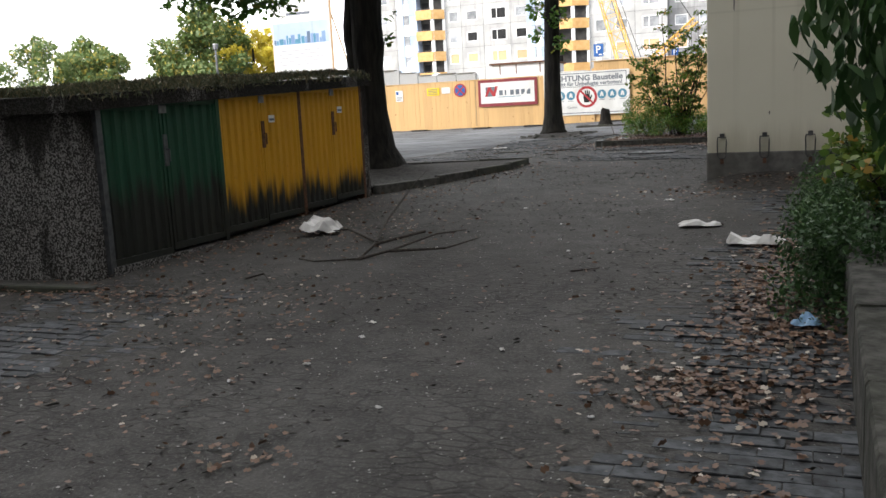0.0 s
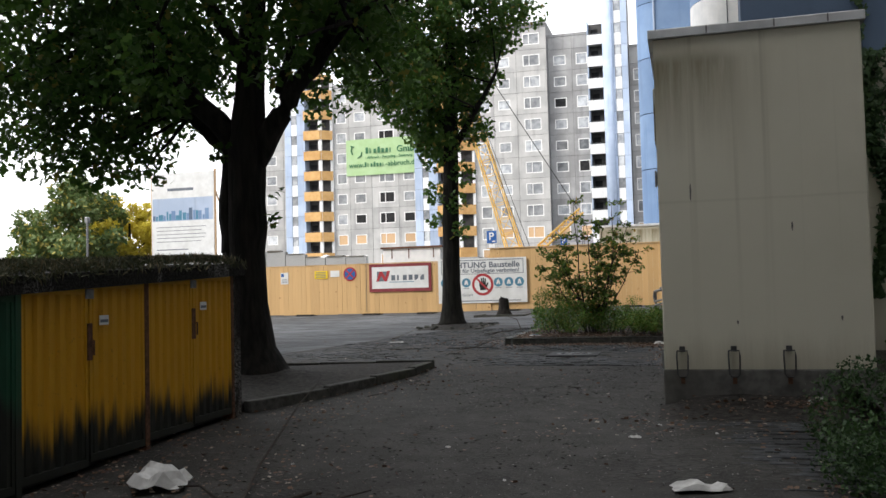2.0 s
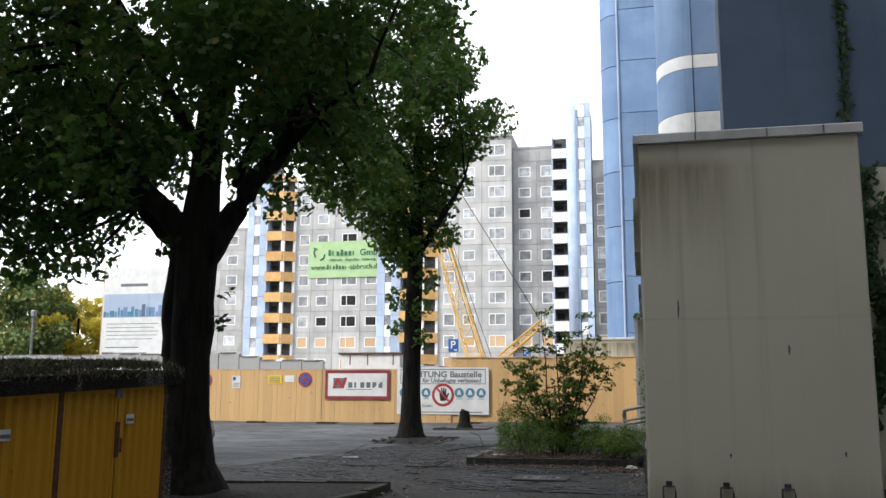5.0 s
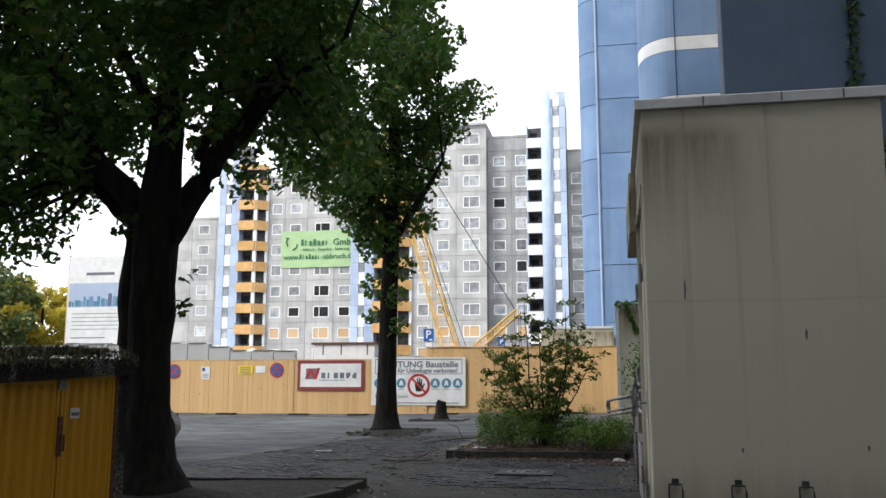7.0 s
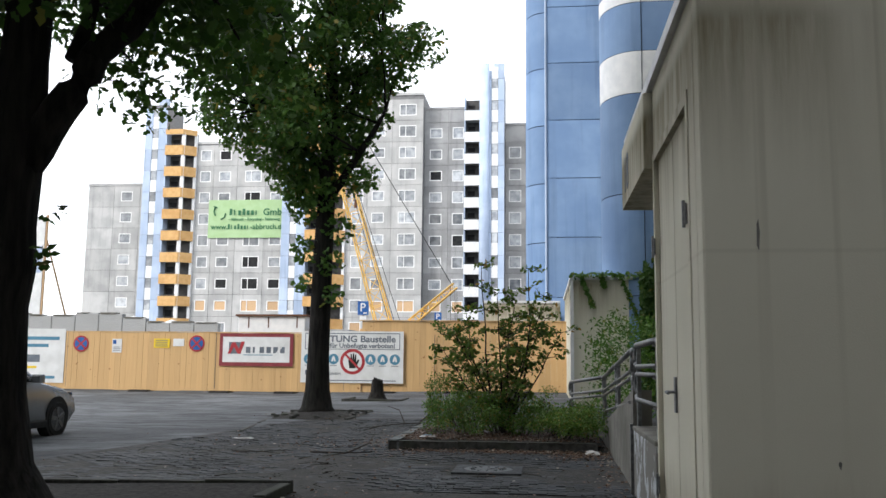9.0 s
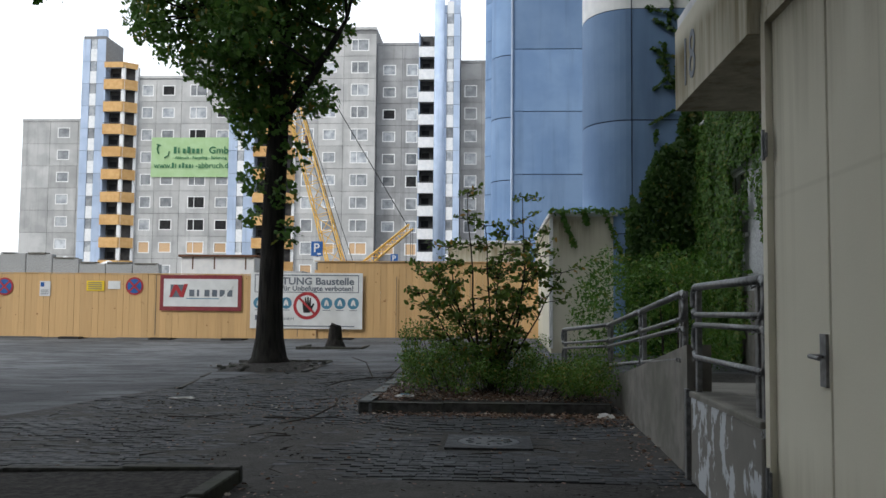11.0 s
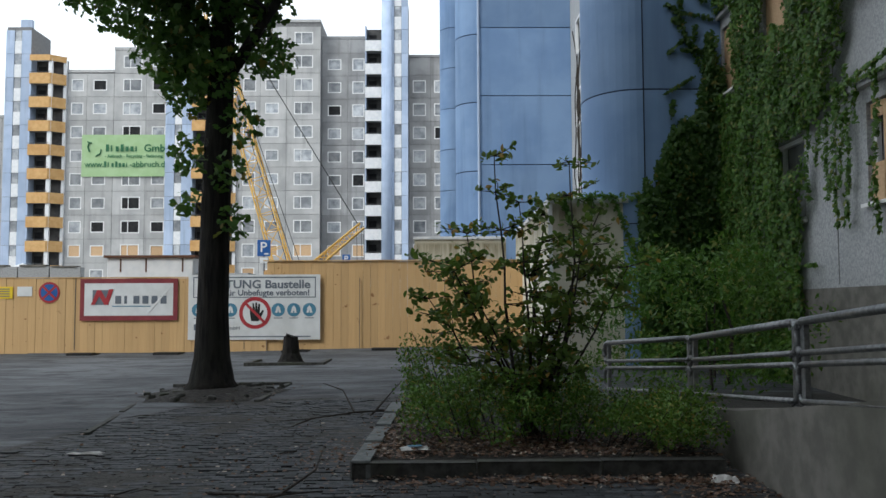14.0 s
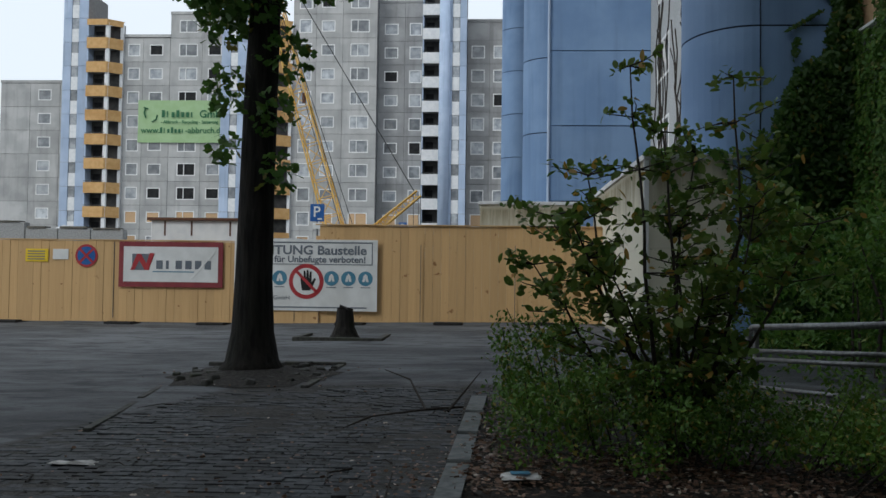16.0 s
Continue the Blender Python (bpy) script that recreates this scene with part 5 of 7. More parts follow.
def slab(x0, x1, top, y, cols, mat, label, rows, bottom=1.0, name="apartment_block", row0=28.4):
    """A slab of storey-high concrete panels. cols: (left edge, right edge, window centre, width, height, split)."""
    b = thing(name, (0, 0, 0), label, "apartment block", "slab blocks of the estate")
    part("wall", Shape().box(x0, x1, y + 0.06, y + 12, bottom, top), M_JOINT, b)
    part("parapet", Shape().box(x0 - 0.03, x1 + 0.03, y - 0.05, y + 0.3, top - 0.28, top + 0.05), mat, b)
    rnd = random.Random(int(x0 * 10))
    for ca, cb, cx, ww, wh, split in cols:
        for k in rows:
            zc = row0 - STOREY * k
            z0 = zc - STOREY / 2
            hgt = STOREY if z0 + STOREY < top - 0.25 else top - 0.28 - z0
            if hgt < 1.0:
                continue
            hole = (round(cx - ca, 3), ww, round(STOREY / 2 - wh / 2, 3), wh) if cx is not None and hgt > wh + 0.9 else None
            part("panel", panel_mesh(cb - ca, hgt, hole, mat), None, b, at=(ca, y, z0))
            if hole:
                state = 1 if k >= 7 and rnd.random() < 0.85 else (2 if rnd.random() < 0.10 else 0)
                far_window(b, cx - ww / 2, zc - wh / 2, ww, wh, y + 0.02, state, split)
    return b


W1, W2, W3 = (1.6, 1.3), (2.2, 1.5), (1.55, 1.5)
FYD = 115.0
ALL = list(range(-3, 10))
slab(-62.2, -53.9, 24.9, 115.5, [(-62.2, -58.6, None, *W1, 0), (-58.6, -55.0, -56.85, *W1, 0), (-55.0, -53.9, None, *W1, 0)], M_GREY, "lower grey concrete slab block with white-framed windows", ALL, row0=23.2)
slab(-47.2, -41.7, 30.2, FYD, [(-47.2, -44.9, -46.0, 1.45, 1.45, 0), (-44.9, -41.7, -43.35, *W1, 0)], M_GREY, "grey concrete slab block with white-framed windows", ALL)
slab(-41.7, -35.2, 32.9, FYD + 0.02, [(-41.7, -37.9, -39.55, *W2, 1), (-37.9, -35.2, -36.4, *W1, 0)], M_GREY, "grey concrete slab block with wide windows", ALL)
slab(-27.2, -17.4, 36.2, FYD, [(-27.2, -24.5, -25.75, 1.5, 1.6, 0), (-24.5, -21.4, -23.1, *W1, 0), (-21.4, -17.4, -19.4, *W2, 1)], M_GREY, "tall grey concrete slab block, windows broken or boarded", ALL)
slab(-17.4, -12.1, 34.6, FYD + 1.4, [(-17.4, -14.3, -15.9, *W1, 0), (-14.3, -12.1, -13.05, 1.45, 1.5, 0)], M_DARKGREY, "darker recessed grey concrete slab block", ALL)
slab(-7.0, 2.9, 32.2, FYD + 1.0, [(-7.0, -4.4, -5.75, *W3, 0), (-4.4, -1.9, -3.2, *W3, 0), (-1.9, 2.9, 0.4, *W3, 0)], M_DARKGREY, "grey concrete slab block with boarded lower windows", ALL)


def stair_shaft(x0, x1, top, strip):
    b = thing("stair_shaft", (0, 0, 0), "pale blue stair shaft with a white glazed strip", "stair tower", "stair shafts of the estate")
    part("wall", Shape().box(x0 + 0.06, x1 - 0.06, FYD - 1.2, FYD + 4, 1, top), M_JOINT, b)
    z = 1.0
    while z < top - 0.5:
        h = min(STOREY, top - z)
        for a, c in ((x0, strip - 0.42), (strip + 0.42, x1)):
            if c - a > 0.1:
                part("panel", Shape().cbox(a, c, FYD - 1.32, FYD - 1.2, z + 0.02, z + h - 0.02, 0.02), M_BLUEPALE, b)
        part("strip_panel", Shape().cbox(strip - 0.4, strip + 0.4, FYD - 1.28, FYD - 1.2, z + 0.02, z + 1.55, 0.01), M_WHITE, b)
        part("strip_window", Shape().box(strip - 0.34, strip + 0.34, FYD - 1.25, FYD - 1.2, z + 1.56, z + h - 0.03), M_GLASS, b)
        z += STOREY
    part("head_wall", Shape().cbox(x0 + (x1 - x0) * 0.55, x1, FYD - 1.2, FYD - 0.6, top, top + 0.9, 0.02), M_BLUEPALE, b)
    return b


stair_shaft(-53.9, -51.0, 35.0, -52.5)
stair_shaft(-35.2, -32.1, 35.0, -33.7)
ss = stair_shaft(-10.0, -7.0, 38.5, -8.2)
part("round_shaft", Shape().tube([(-9.5, FYD - 1.3, 1), (-9.5, FYD - 1.3, 39.3)], 0.62, 20), M_BLUEPALE, ss, smooth=True)


def balconies(x0, x1, y, levels, mat, label, top, depth=1.6, corner=0.62):
    """A stack of balconies; the parapet turns back at a corner post."""
    b = thing("balcony_stack", (0, 0, 0), label, "balconies", "balcony stacks of the estate")
    # Back wall coloured dark to stand for the shade inside.
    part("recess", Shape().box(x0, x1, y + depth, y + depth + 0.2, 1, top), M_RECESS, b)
    for z in levels:
        # Black slab in place of a doorway into an unlit room.
        part("unlit_doorway", Shape().box(x0 + 0.35, x0 + 1.25, y + depth - 0.05, y + depth, z + 0.02, z + 2.1), M_ROOM, b)
    part("side_wall", Shape().box(x0 - 0.02, x0 + 0.12, y + 0.1, y + depth, 1, top), M_BLUEPALE, b)
    xc = x0 + (x1 - x0) * corner
    for z in levels:
        part("slab", Shape().quad((x0, y, z - 0.14), (xc, y, z - 0.14), (x1, y + depth * 0.75, z - 0.14), (x1, y + depth, z - 0.14), (x0, y + depth, z - 0.14)).quad((x0, y + depth, z), (x1, y + depth, z), (x1, y + depth * 0.75, z), (xc, y, z), (x0, y, z)), M_GREY, b)
        s = Shape()
        o = [(x0, y), (xc, y), (x1, y + depth * 0.75)]
        for (a, c), (d, e) in zip(o, o[1:]):
            s.quad((a, c - 0.06, z - 0.26), (d, e - 0.06, z - 0.26), (d, e - 0.06, z + 1.0), (a, c - 0.06, z + 1.0))
            s.quad((a, c + 0.08, z + 1.0), (d, e + 0.08, z + 1.0), (d, e + 0.08, z - 0.26), (a, c + 0.08, z - 0.26))
            s.quad((a, c - 0.06, z + 1.0), (d, e - 0.06, z + 1.0), (d, e + 0.08, z + 1.0), (a, c + 0.08, z + 1.0))
        part("parapet", s, mat, b)
        part("top_rail", Shape().tube([(x0, y - 0.02, z + 1.14), (xc, y - 0.02, z + 1.14)], 0.03, 6), M_DARKSTEEL, b)
    if mat is M_ORANGE:
        part("post", Shape().box(xc - 0.22, xc + 0.22, y + 0.1, y + 0.45, 1, top), M_WHITE, b)
        part("post", Shape().box(x1 - 0.35, x1 - 0.02, y + depth * 0.72, y + depth, 1, top), M_WHITE, b)
        part("roof_band", Shape().quad((x0, y - 0.07, top - 0.35), (xc, y - 0.07, top - 0.35), (xc, y - 0.07, top + 0.35), (x0, y - 0.07, top + 0.35)).quad((xc, y - 0.07, top - 0.35), (x1, y + depth * 0.75, top - 0.35), (x1, y + depth * 0.75, top + 0.35), (xc, y - 0.07, top + 0.35)).quad((x0, y - 0.07, top + 0.35), (xc, y - 0.07, top + 0.35), (x1, y + depth * 0.75, top + 0.35), (x1, y + depth, top + 0.35), (x0, y + depth, top + 0.35)), M_ORANGE, b)
    return b


OL = [28.5 - STOREY * k for k in range(10)]
balconies(-51.0, -47.2, FYD - 1.5, OL, M_ORANGE, "stack of ochre balconies with white posts, dark inside", 31.3)
balconies(-32.1, -27.2, FYD - 1.5, OL, M_ORANGE, "stack of ochre balconies with white posts, dark inside", 31.3)
balconies(-12.1, -10.0, FYD - 0.4, [32.6 - STOREY * k for k in range(11)], M_WHITE, "stack of white balconies, dark inside", 35.4, corner=0.98)


# ---- banner on the slab ----
ban = thing("banner", (-45.3, FYD - 0.15, 17.5), "large light green demolition company banner", "banner")
bs = Shape()
for i in range(12):
    for j in range(5):
        f2 = lambda u, v: (11.3 * u, 0.05 * math.sin(u * 14 + v * 3), 4.95 * v)
        bs.quad(f2(i / 12, j / 5), f2((i + 1) / 12, j / 5), f2((i + 1) / 12, (j + 1) / 5), f2(i / 12, (j + 1) / 5))
part("cloth", bs, M_BANNER, ban, smooth=True)
name_marks(ban, 2.85, -0.09, 2.95, (0.84, 0.72, 0.6, 0.84, 0.6, 0.6, 0.6), 0.575, M_BANNERDK)
letters("GmbH", 1.22, M_BANNERDK, ban, (7.28, -0.09, 2.95), wide=1.02, bold=0.02)
letters("- Abbruch - Recycling - Sanierung", 0.5, M_BANNERDK, ban, (2.75, -0.09, 2.25), wide=1.0, bold=0.012)
letters("www.", 0.98, M_BANNERDK, ban, (0.4, -0.09, 1.12), wide=0.98, bold=0.012)
name_marks(ban, 2.68, -0.09, 1.12, (0.66, 0.56, 0.46, 0.66, 0.46, 0.46, 0.46), 0.43, M_BANNERDK)
letters("-abbruch.de", 0.98, M_BANNERDK, ban, (5.66, -0.09, 1.12), wide=0.98, bold=0.012)
part("emblem", Shape().tube([(0.9, -0.1, 4.0), (0.75, -0.1, 3.5), (0.95, -0.1, 2.9)], 0.08, 6).tube([(0.7, -0.1, 4.1), (1.2, -0.1, 3.95)], 0.08, 6).tube([(1.7, -0.1, 2.4), (2.2, -0.1, 2.7), (2.3, -0.1, 3.2)], 0.08, 6), M_BANNERDK, ban)


# ---- notices on the hoarding ----
def notice(name, x0, x1, z0, z1, mat, label, y=FY - 0.022, thick=0.012):
    """A flat sheet fixed to the boards, with its lower left corner as origin."""
    t = thing(name, (x0, y, z0), label, "sign")
    part("sheet", Shape().cbox(0, x1 - x0, -thick, 0, 0, z1 - z0, 0.003), mat, t)
    return t


def bar(t, x0, x1, z0, z1, mat, y=-0.015, name="print_line"):
    return part(name, Shape().box(x0, x1, y - 0.002, y, z0, z1), mat, t)


n = notice("company_banner", -13.40, -10.78, 1.68, 2.80, M_DARKRED, "white company banner with a dark red border on the hoarding", FY - 0.05)
bar(n, 0.12, 2.50, 0.13, 1.0, M_SIGNWHITE, name="field")
bar(n, 0.34, 0.78, 0.42, 0.82, M_GREYPRINT, -0.019, "emblem")
part("emblem", Shape().poly([(0.30, 0.42), (0.40, 0.42), (0.52, 0.66), (0.66, 0.42), (0.76, 0.42), (0.90, 0.84), (0.78, 0.84), (0.70, 0.58), (0.56, 0.82), (0.46, 0.82)], -0.026, -0.022), M_SIGNRED, n)
name_marks(n, 0.95, -0.020, 0.45, (0.21,) * 6, 0.243, M_GREYPRINT, 0.66)
bar(n, 0.86, 1.9, 0.37, 0.395, M_TEAL, -0.018)
part("fold", Shape().quad((1.75, -0.020, 0.2), (1.85, -0.026, 0.2), (2.42, -0.026, 0.86), (2.42, -0.020, 0.93)), M_SIGNWHITE, n)

a = notice("warning_sign", -10.50, -6.95, 1.15, 2.90, M_SIGNWHITE, "large white site warning sign with blue symbols", FY - 0.03)
for x0, x1, z0, z1 in ((0.13, 3.43, 1.66, 1.69), (0.13, 3.43, 1.13, 1.15), (0.13, 0.155, 1.15, 1.66), (3.405, 3.43, 1.15, 1.66)):
    bar(a, x0, x1, z0, z1, M_GREYPRINT)
letters("ACHTUNG Baustelle", 0.31, M_GREYPRINT, a, (1.78, -0.016, 1.385), wide=1.10, bold=0.008, align="CENTER")
letters("Zutritt für Unbefugte verboten!", 0.22, M_GREYPRINT, a, (1.78, -0.016, 1.19), wide=1.05, bold=0.005, align="CENTER")
for x in (0.28, 0.72, 1.14, 2.42, 2.84, 3.26):
    part("symbol", Shape().disc((x, -0.018, 0.80), 0.18, 24), M_TEAL, a)
    part("symbol_mark", Shape().poly([(x - 0.08, 0.72), (x - 0.02, 0.72), (x, 0.80), (x + 0.02, 0.72), (x + 0.08, 0.72), (x + 0.05, 0.86), (x, 0.92), (x - 0.05, 0.86)], -0.023, -0.019), M_SIGNWHITE, a)
    bar(a, x - 0.12, x + 0.12, 0.57, 0.59, M_GREYPRINT)
part("ban_ring", Shape().disc((1.80, -0.018, 0.72), 0.43, 36), M_SIGNRED, a, "red prohibition ring")
part("ban_field", Shape().disc((1.80, -0.023, 0.72), 0.33, 36), M_SIGNWHITE, a)
palm = [(1.70, 0.50), (1.90, 0.50), (1.97, 0.62), (2.04, 0.78), (2.00, 0.80), (1.93, 0.70), (1.93, 0.96), (1.89, 0.96), (1.87, 0.78), (1.85, 1.00), (1.81, 1.00), (1.80, 0.78), (1.77, 0.98), (1.73, 0.98), (1.74, 0.76), (1.69, 0.90), (1.65, 0.89), (1.67, 0.66)]
part("palm_symbol", Shape().poly(palm, -0.028, -0.024), M_BLACK, a)
part("ban_bar", Shape().poly([(1.53, 0.94), (1.58, 0.99), (2.07, 0.50), (2.02, 0.45)], -0.033, -0.029), M_SIGNRED, a)
bar(a, 0.16, 0.40, 0.26, 0.42, M_GREYPRINT)
letters("GmbH", 0.14, M_GREYPRINT, a, (0.98, -0.016, 0.27), wide=1.1)
bar(a, 0.2, 3.3, 0.07, 0.10, M_GREYPRINT)

for cx, cz, r in ((-18.49, 2.40, 0.285), (-14.24, 2.44, 0.285)):
    s = thing("no_stopping_sign", (cx, FY - 0.03, cz), "round blue no stopping sign with red ring and cross", "sign", "no stopping signs")
    part("plate", Shape().disc((0, -0.004, 0), r, 32, thick=0.006), M_SIGNRED, s)
    part("field", Shape().disc((0, -0.009, 0), r * 0.8, 32), M_SIGNBLUE, s)
    for sg in (1, -1):
        part("cross_bar", Shape().box(-r * 0.8, r * 0.8, -0.014 - 0.002 * sg, -0.010 - 0.002 * sg, -0.028, 0.028, Matrix.Rotation(radians(45 * sg), 4, "Y")), M_SIGNRED, s)
y1 = notice("notice_sheet", -15.80, -15.22, 2.28, 2.60, M_SIGNYEL, "yellow paper notice on the hoarding")
for i in range(4):
    bar(y1, 0.06, 0.5, 0.05 + 0.065 * i, 0.075 + 0.065 * i, M_GREYPRINT)
w1 = notice("notice_sheet", -15.10, -14.70, 2.34, 2.60, M_SIGNWHITE, "white paper notice on the hoarding")
w2 = notice("notice_sheet", -17.33, -16.98, 2.10, 2.58, M_SIGNWHITE, "white and blue paper notice on the hoarding")
bar(w2, 0.03, 0.15, 0.30, 0.44, M_SIGNBLUE)
for i in range(3):
    bar(w2, 0.05, 0.3, 0.06 + 0.06 * i, 0.08 + 0.06 * i, M_GREYPRINT)
w3 = notice("company_banner", -24.2, -19.08, 1.02, 2.92, M_SIGNWHITE, "white cloth banner with faded lettering on the hoarding")
for x0, x1, z0, z1, m in ((2.6, 4.9, 1.50, 1.62, M_TEAL), (2.6, 4.5, 1.25, 1.36, M_TEAL), (3.0, 4.2, 0.72, 0.98, M_GREYPRINT), (2.6, 4.1, 0.50, 0.58, M_SIGNYEL), (2.4, 4.8, 0.14, 0.24, M_TEAL)):
    bar(w3, x0, x1, z0, z1, m)


# ---- inside the site: old wall, ruin, crane, signs ----
def build_site_wall():
    w = thing("ruined_wall", (0, 40, 0), "broken pale concrete wall with jagged top behind the hoarding", "wall")
    x = -34.0
    while x < -15.0:
        z = 3.62 - 0.10 * max(0, x + 20) + 0.05 * math.sin(x * 5) + random.uniform(-0.05, 0.05)
        part("block", Shape().cbox(x, x + 0.98, 0, 0.3, 0.6, z, 0.02), M_FACADE, w)
        part("broken_edge", Shape().cbox(x + 0.05, x + random.uniform(0.5, 0.95), -0.03, 0.33, z, z + random.uniform(0.02, 0.06), 0.01), M_RENDERGREY, w)
        x += 1.0
    r = thing("site_shed", (-14.2, 40, 0), "rusted pale flat-roofed shed remains", "shed")
    part("wall", Shape().cbox(0, 2.7, 0, 3, 0.6, 3.6, 0.02), M_WHITE, r)
    part("wall", Shape().cbox(2.72, 4.4, 0.3, 3, 0.6, 3.12, 0.02), M_FACADE, r)
    part("roof_edge", Shape().cbox(-0.1, 2.8, -0.08, 3.1, 3.6, 3.68, 0.02), M_RUST, r, "rusted roof edge")
    for x in (0.4, 1.2, 2.35):
        part("stain_strip", Shape().box(x, x + 0.05, -0.006, 0, 3.15, 3.58), M_RUST, r)
    for x, z, s in ((-19.5, 3.35, 1.2), (-17.8, 3.2, 1.0), (-23, 3.4, 1.3), (-9.0, 3.0, 0.5)):
        h = thing("covered_heap", (x, 42, 0.7), "white tarpaulin over a heap in the site", "heap")
        q = Shape()
        for i in range(12):
            for j in range(6):
                def dome(u, v):
                    a, e = 2 * math.pi * u / 12, math.pi / 2 * v / 6
                    k = 1 + 0.12 * math.sin(3 * a + v)
                    return (s * k * math.cos(a) * math.cos(e), s * k * math.sin(a) * math.cos(e), (z - 0.7 + 0.35) * math.sin(e))
                q.quad(dome(i, j), dome(i + 1, j), dome(i + 1, j + 1), dome(i, j + 1))
        part("tarpaulin", q, M_WHITE, h, smooth=True)


build_site_wall()


def lattice(s_parent, p0, p1, w0, w1, bays, name_chord="chord"):
    """A square lattice boom: chords and braces, each a bar."""
    p0, p1 = Vector(p0), Vector(p1)
    d = (p1 - p0).normalized()
    sx = Vector((0, 1, 0)).cross(d).normalized()
    sy = Vector((0, 1, 0))
    cs = [(-1, -1), (1, -1), (1, 1), (-1, 1)]

    def at(i, c):
        u = i / bays
        w = (w0 + (w1 - w0) * u) / 2
        return p0.lerp(p1, u) + sx * c[0] * w + sy * c[1] * w
    for c in cs:
        part("chord", Shape().tube([at(0, c), at(bays, c)], 0.055, 6), M_CRANE, s_parent)
    s = Shape()
    for i in range(bays):
        for k in range(4):
            a, b = cs[k], cs[(k + 1) % 4]
            s.tube([at(i, a), at(i + 1, b)] if i % 2 else [at(i, b), at(i + 1, a)], 0.030, 4)
            s.tube([at(i, a), at(i, b)], 0.028, 4)
    part("bracing", s, M_CRANE, s_parent, kind="stuff")
    return at


def build_crane():
    c = thing("crane", (-13.9, 75, 0.95), "yellow lattice boom crawler crane", "crane")
    lattice(c, (-0.2, 0, 1.6), (-7.3, 0, 26.5), 1.25, 0.85, 20)
    top = Vector((-7.3, 0, 26.5))
    part("cab", Shape().cbox(-1.6, 2.2, -1.4, 1.4, 0.9, 2.9, 0.1), M_CRANE, c)
    for y in (-1.5, 1.0):
        part("track", Shape().cbox(-2.4, 2.6, y, y + 0.6, -0.05, 0.9, 0.2), M_DARKSTEEL, c)
    for x1, z1 in ((4.6, 6.85), (1.2, 1.9), (0.7, 1.9), (0.2, 1.9)):
        part("cable", Shape().tube([tuple(top), (x1, 0, z1)], 0.035 if x1 > 4 else 0.025, 4), M_CABLE, c)
    part("hook_block", Shape().cbox(-3.45, -3.2, -0.1, 0.1, 13.2, 13.9, 0.05), M_RUST, c)
    b = thing("excavator", (-9.6, 75, 0.95), "yellow demolition machine with a raised arm", "machine")
    lattice(b, (-3.0, 0, 4.0), (0.5, 0, 6.95), 0.55, 0.45, 7)
    part("body", Shape().cbox(-6.0, -2.4, -1.3, 1.3, 0.6, 3.9, 0.15), M_CRANE, b)
    for y in (-1.4, 0.9):
        part("track", Shape().cbox(-6.4, -2.0, y, y + 0.5, -0.05, 0.7, 0.2), M_DARKSTEEL, b)
    for x in (0.1, 0.45, 0.6):
        part("cable", Shape().tube([(x, 0, 6.9), (x + 0.1, 0, 1.5)], 0.02, 4), M_CABLE, b)


build_crane()


def parking_sign(x, y, z, s):
    p = thing("parking_sign", (x, y, ground_z(x, y)), "blue square parking sign on a steel post", "sign", "parking signs")
    h = z - ground_z(x, y)
    part("post", Shape().tube([(0, 0.04, -0.1), (0, 0.04, h + s * 0.6)], 0.035, 8), M_STEEL, p)
    plate = part("plate", Shape().cbox(-s / 2, s / 2, -0.01, 0.01, h - s * 0.62, h + s * 0.62, 0.006), M_SIGNBLUE, p)
    letters("P", s * 1.05, M_SIGNWHITE, plate, (-s * 0.30, -0.014, h - s * 0.28), bold=0.006)
    bar(plate, 0.02, s * 0.35, h - s * 0.5, h - s * 0.38, M_SIGNWHITE)
    part("small_plate", Shape().cbox(-s * 0.3, s * 0.3, -0.01, 0.01, h - s * 1.15, h - s * 0.72, 0.005), M_SIGNWHITE, p)
    return p


parking_sign(-10.32, 45.4, 4.27, 0.50)
parking_sign(-8.9, 62.0, 4.75, 0.45)


def build_billboard():
    b = thing("site_billboard", (-29.4, 45, 0.9), "tall white site billboard with a blue city picture on timber posts", "billboard")
    part("board", Shape().cbox(0, 3.85, -0.03, 0.03, 2.55, 7.6, 0.01), M_SIGNWHITE, b)
    part("picture", Shape().box(0.06, 3.79, -0.036, -0.032, 4.95, 6.2), M_BLUEPALE, b, "blue picture of tower blocks")
    rnd = random.Random(4)
    x = 0.08
    while x < 3.5:
        w = rnd.uniform(0.10, 0.34)
        part("picture_block", Shape().box(x, min(x + w, 3.77), -0.041, -0.037, 4.99, 5.22 + rnd.uniform(0.0, 0.42)), rnd.choice((M_BLUE, M_BLUE, M_TEAL, M_BLUE_SHADED)), b)
        x += w + rnd.uniform(0.0, 0.06)
    for z in (2.75, 3.05, 3.35, 3.8, 4.0, 4.2, 4.4, 4.6):
        part("print_line", Shape().box(0.3, 2.2 + rnd.uniform(0, 1.2), -0.036, -0.032, z, z + (0.03 if z > 3.6 else 0.05)), M_GREYPRINT, b)
    part("print_line", Shape().box(1.0, 2.6, -0.036, -0.032, 6.6, 6.75), M_GREYPRINT, b)
    for x in (-0.06, 3.85):
        part("post", Shape().box(x, x + 0.08, 0.0, 0.1, -0.1, 7.7), M_BOARD, b)
    part("brace", Shape().tube([(3.9, 0.1, 6.5), (4.9, 2.2, -0.1)], 0.05, 6), M_BOARD, b)


build_billboard()


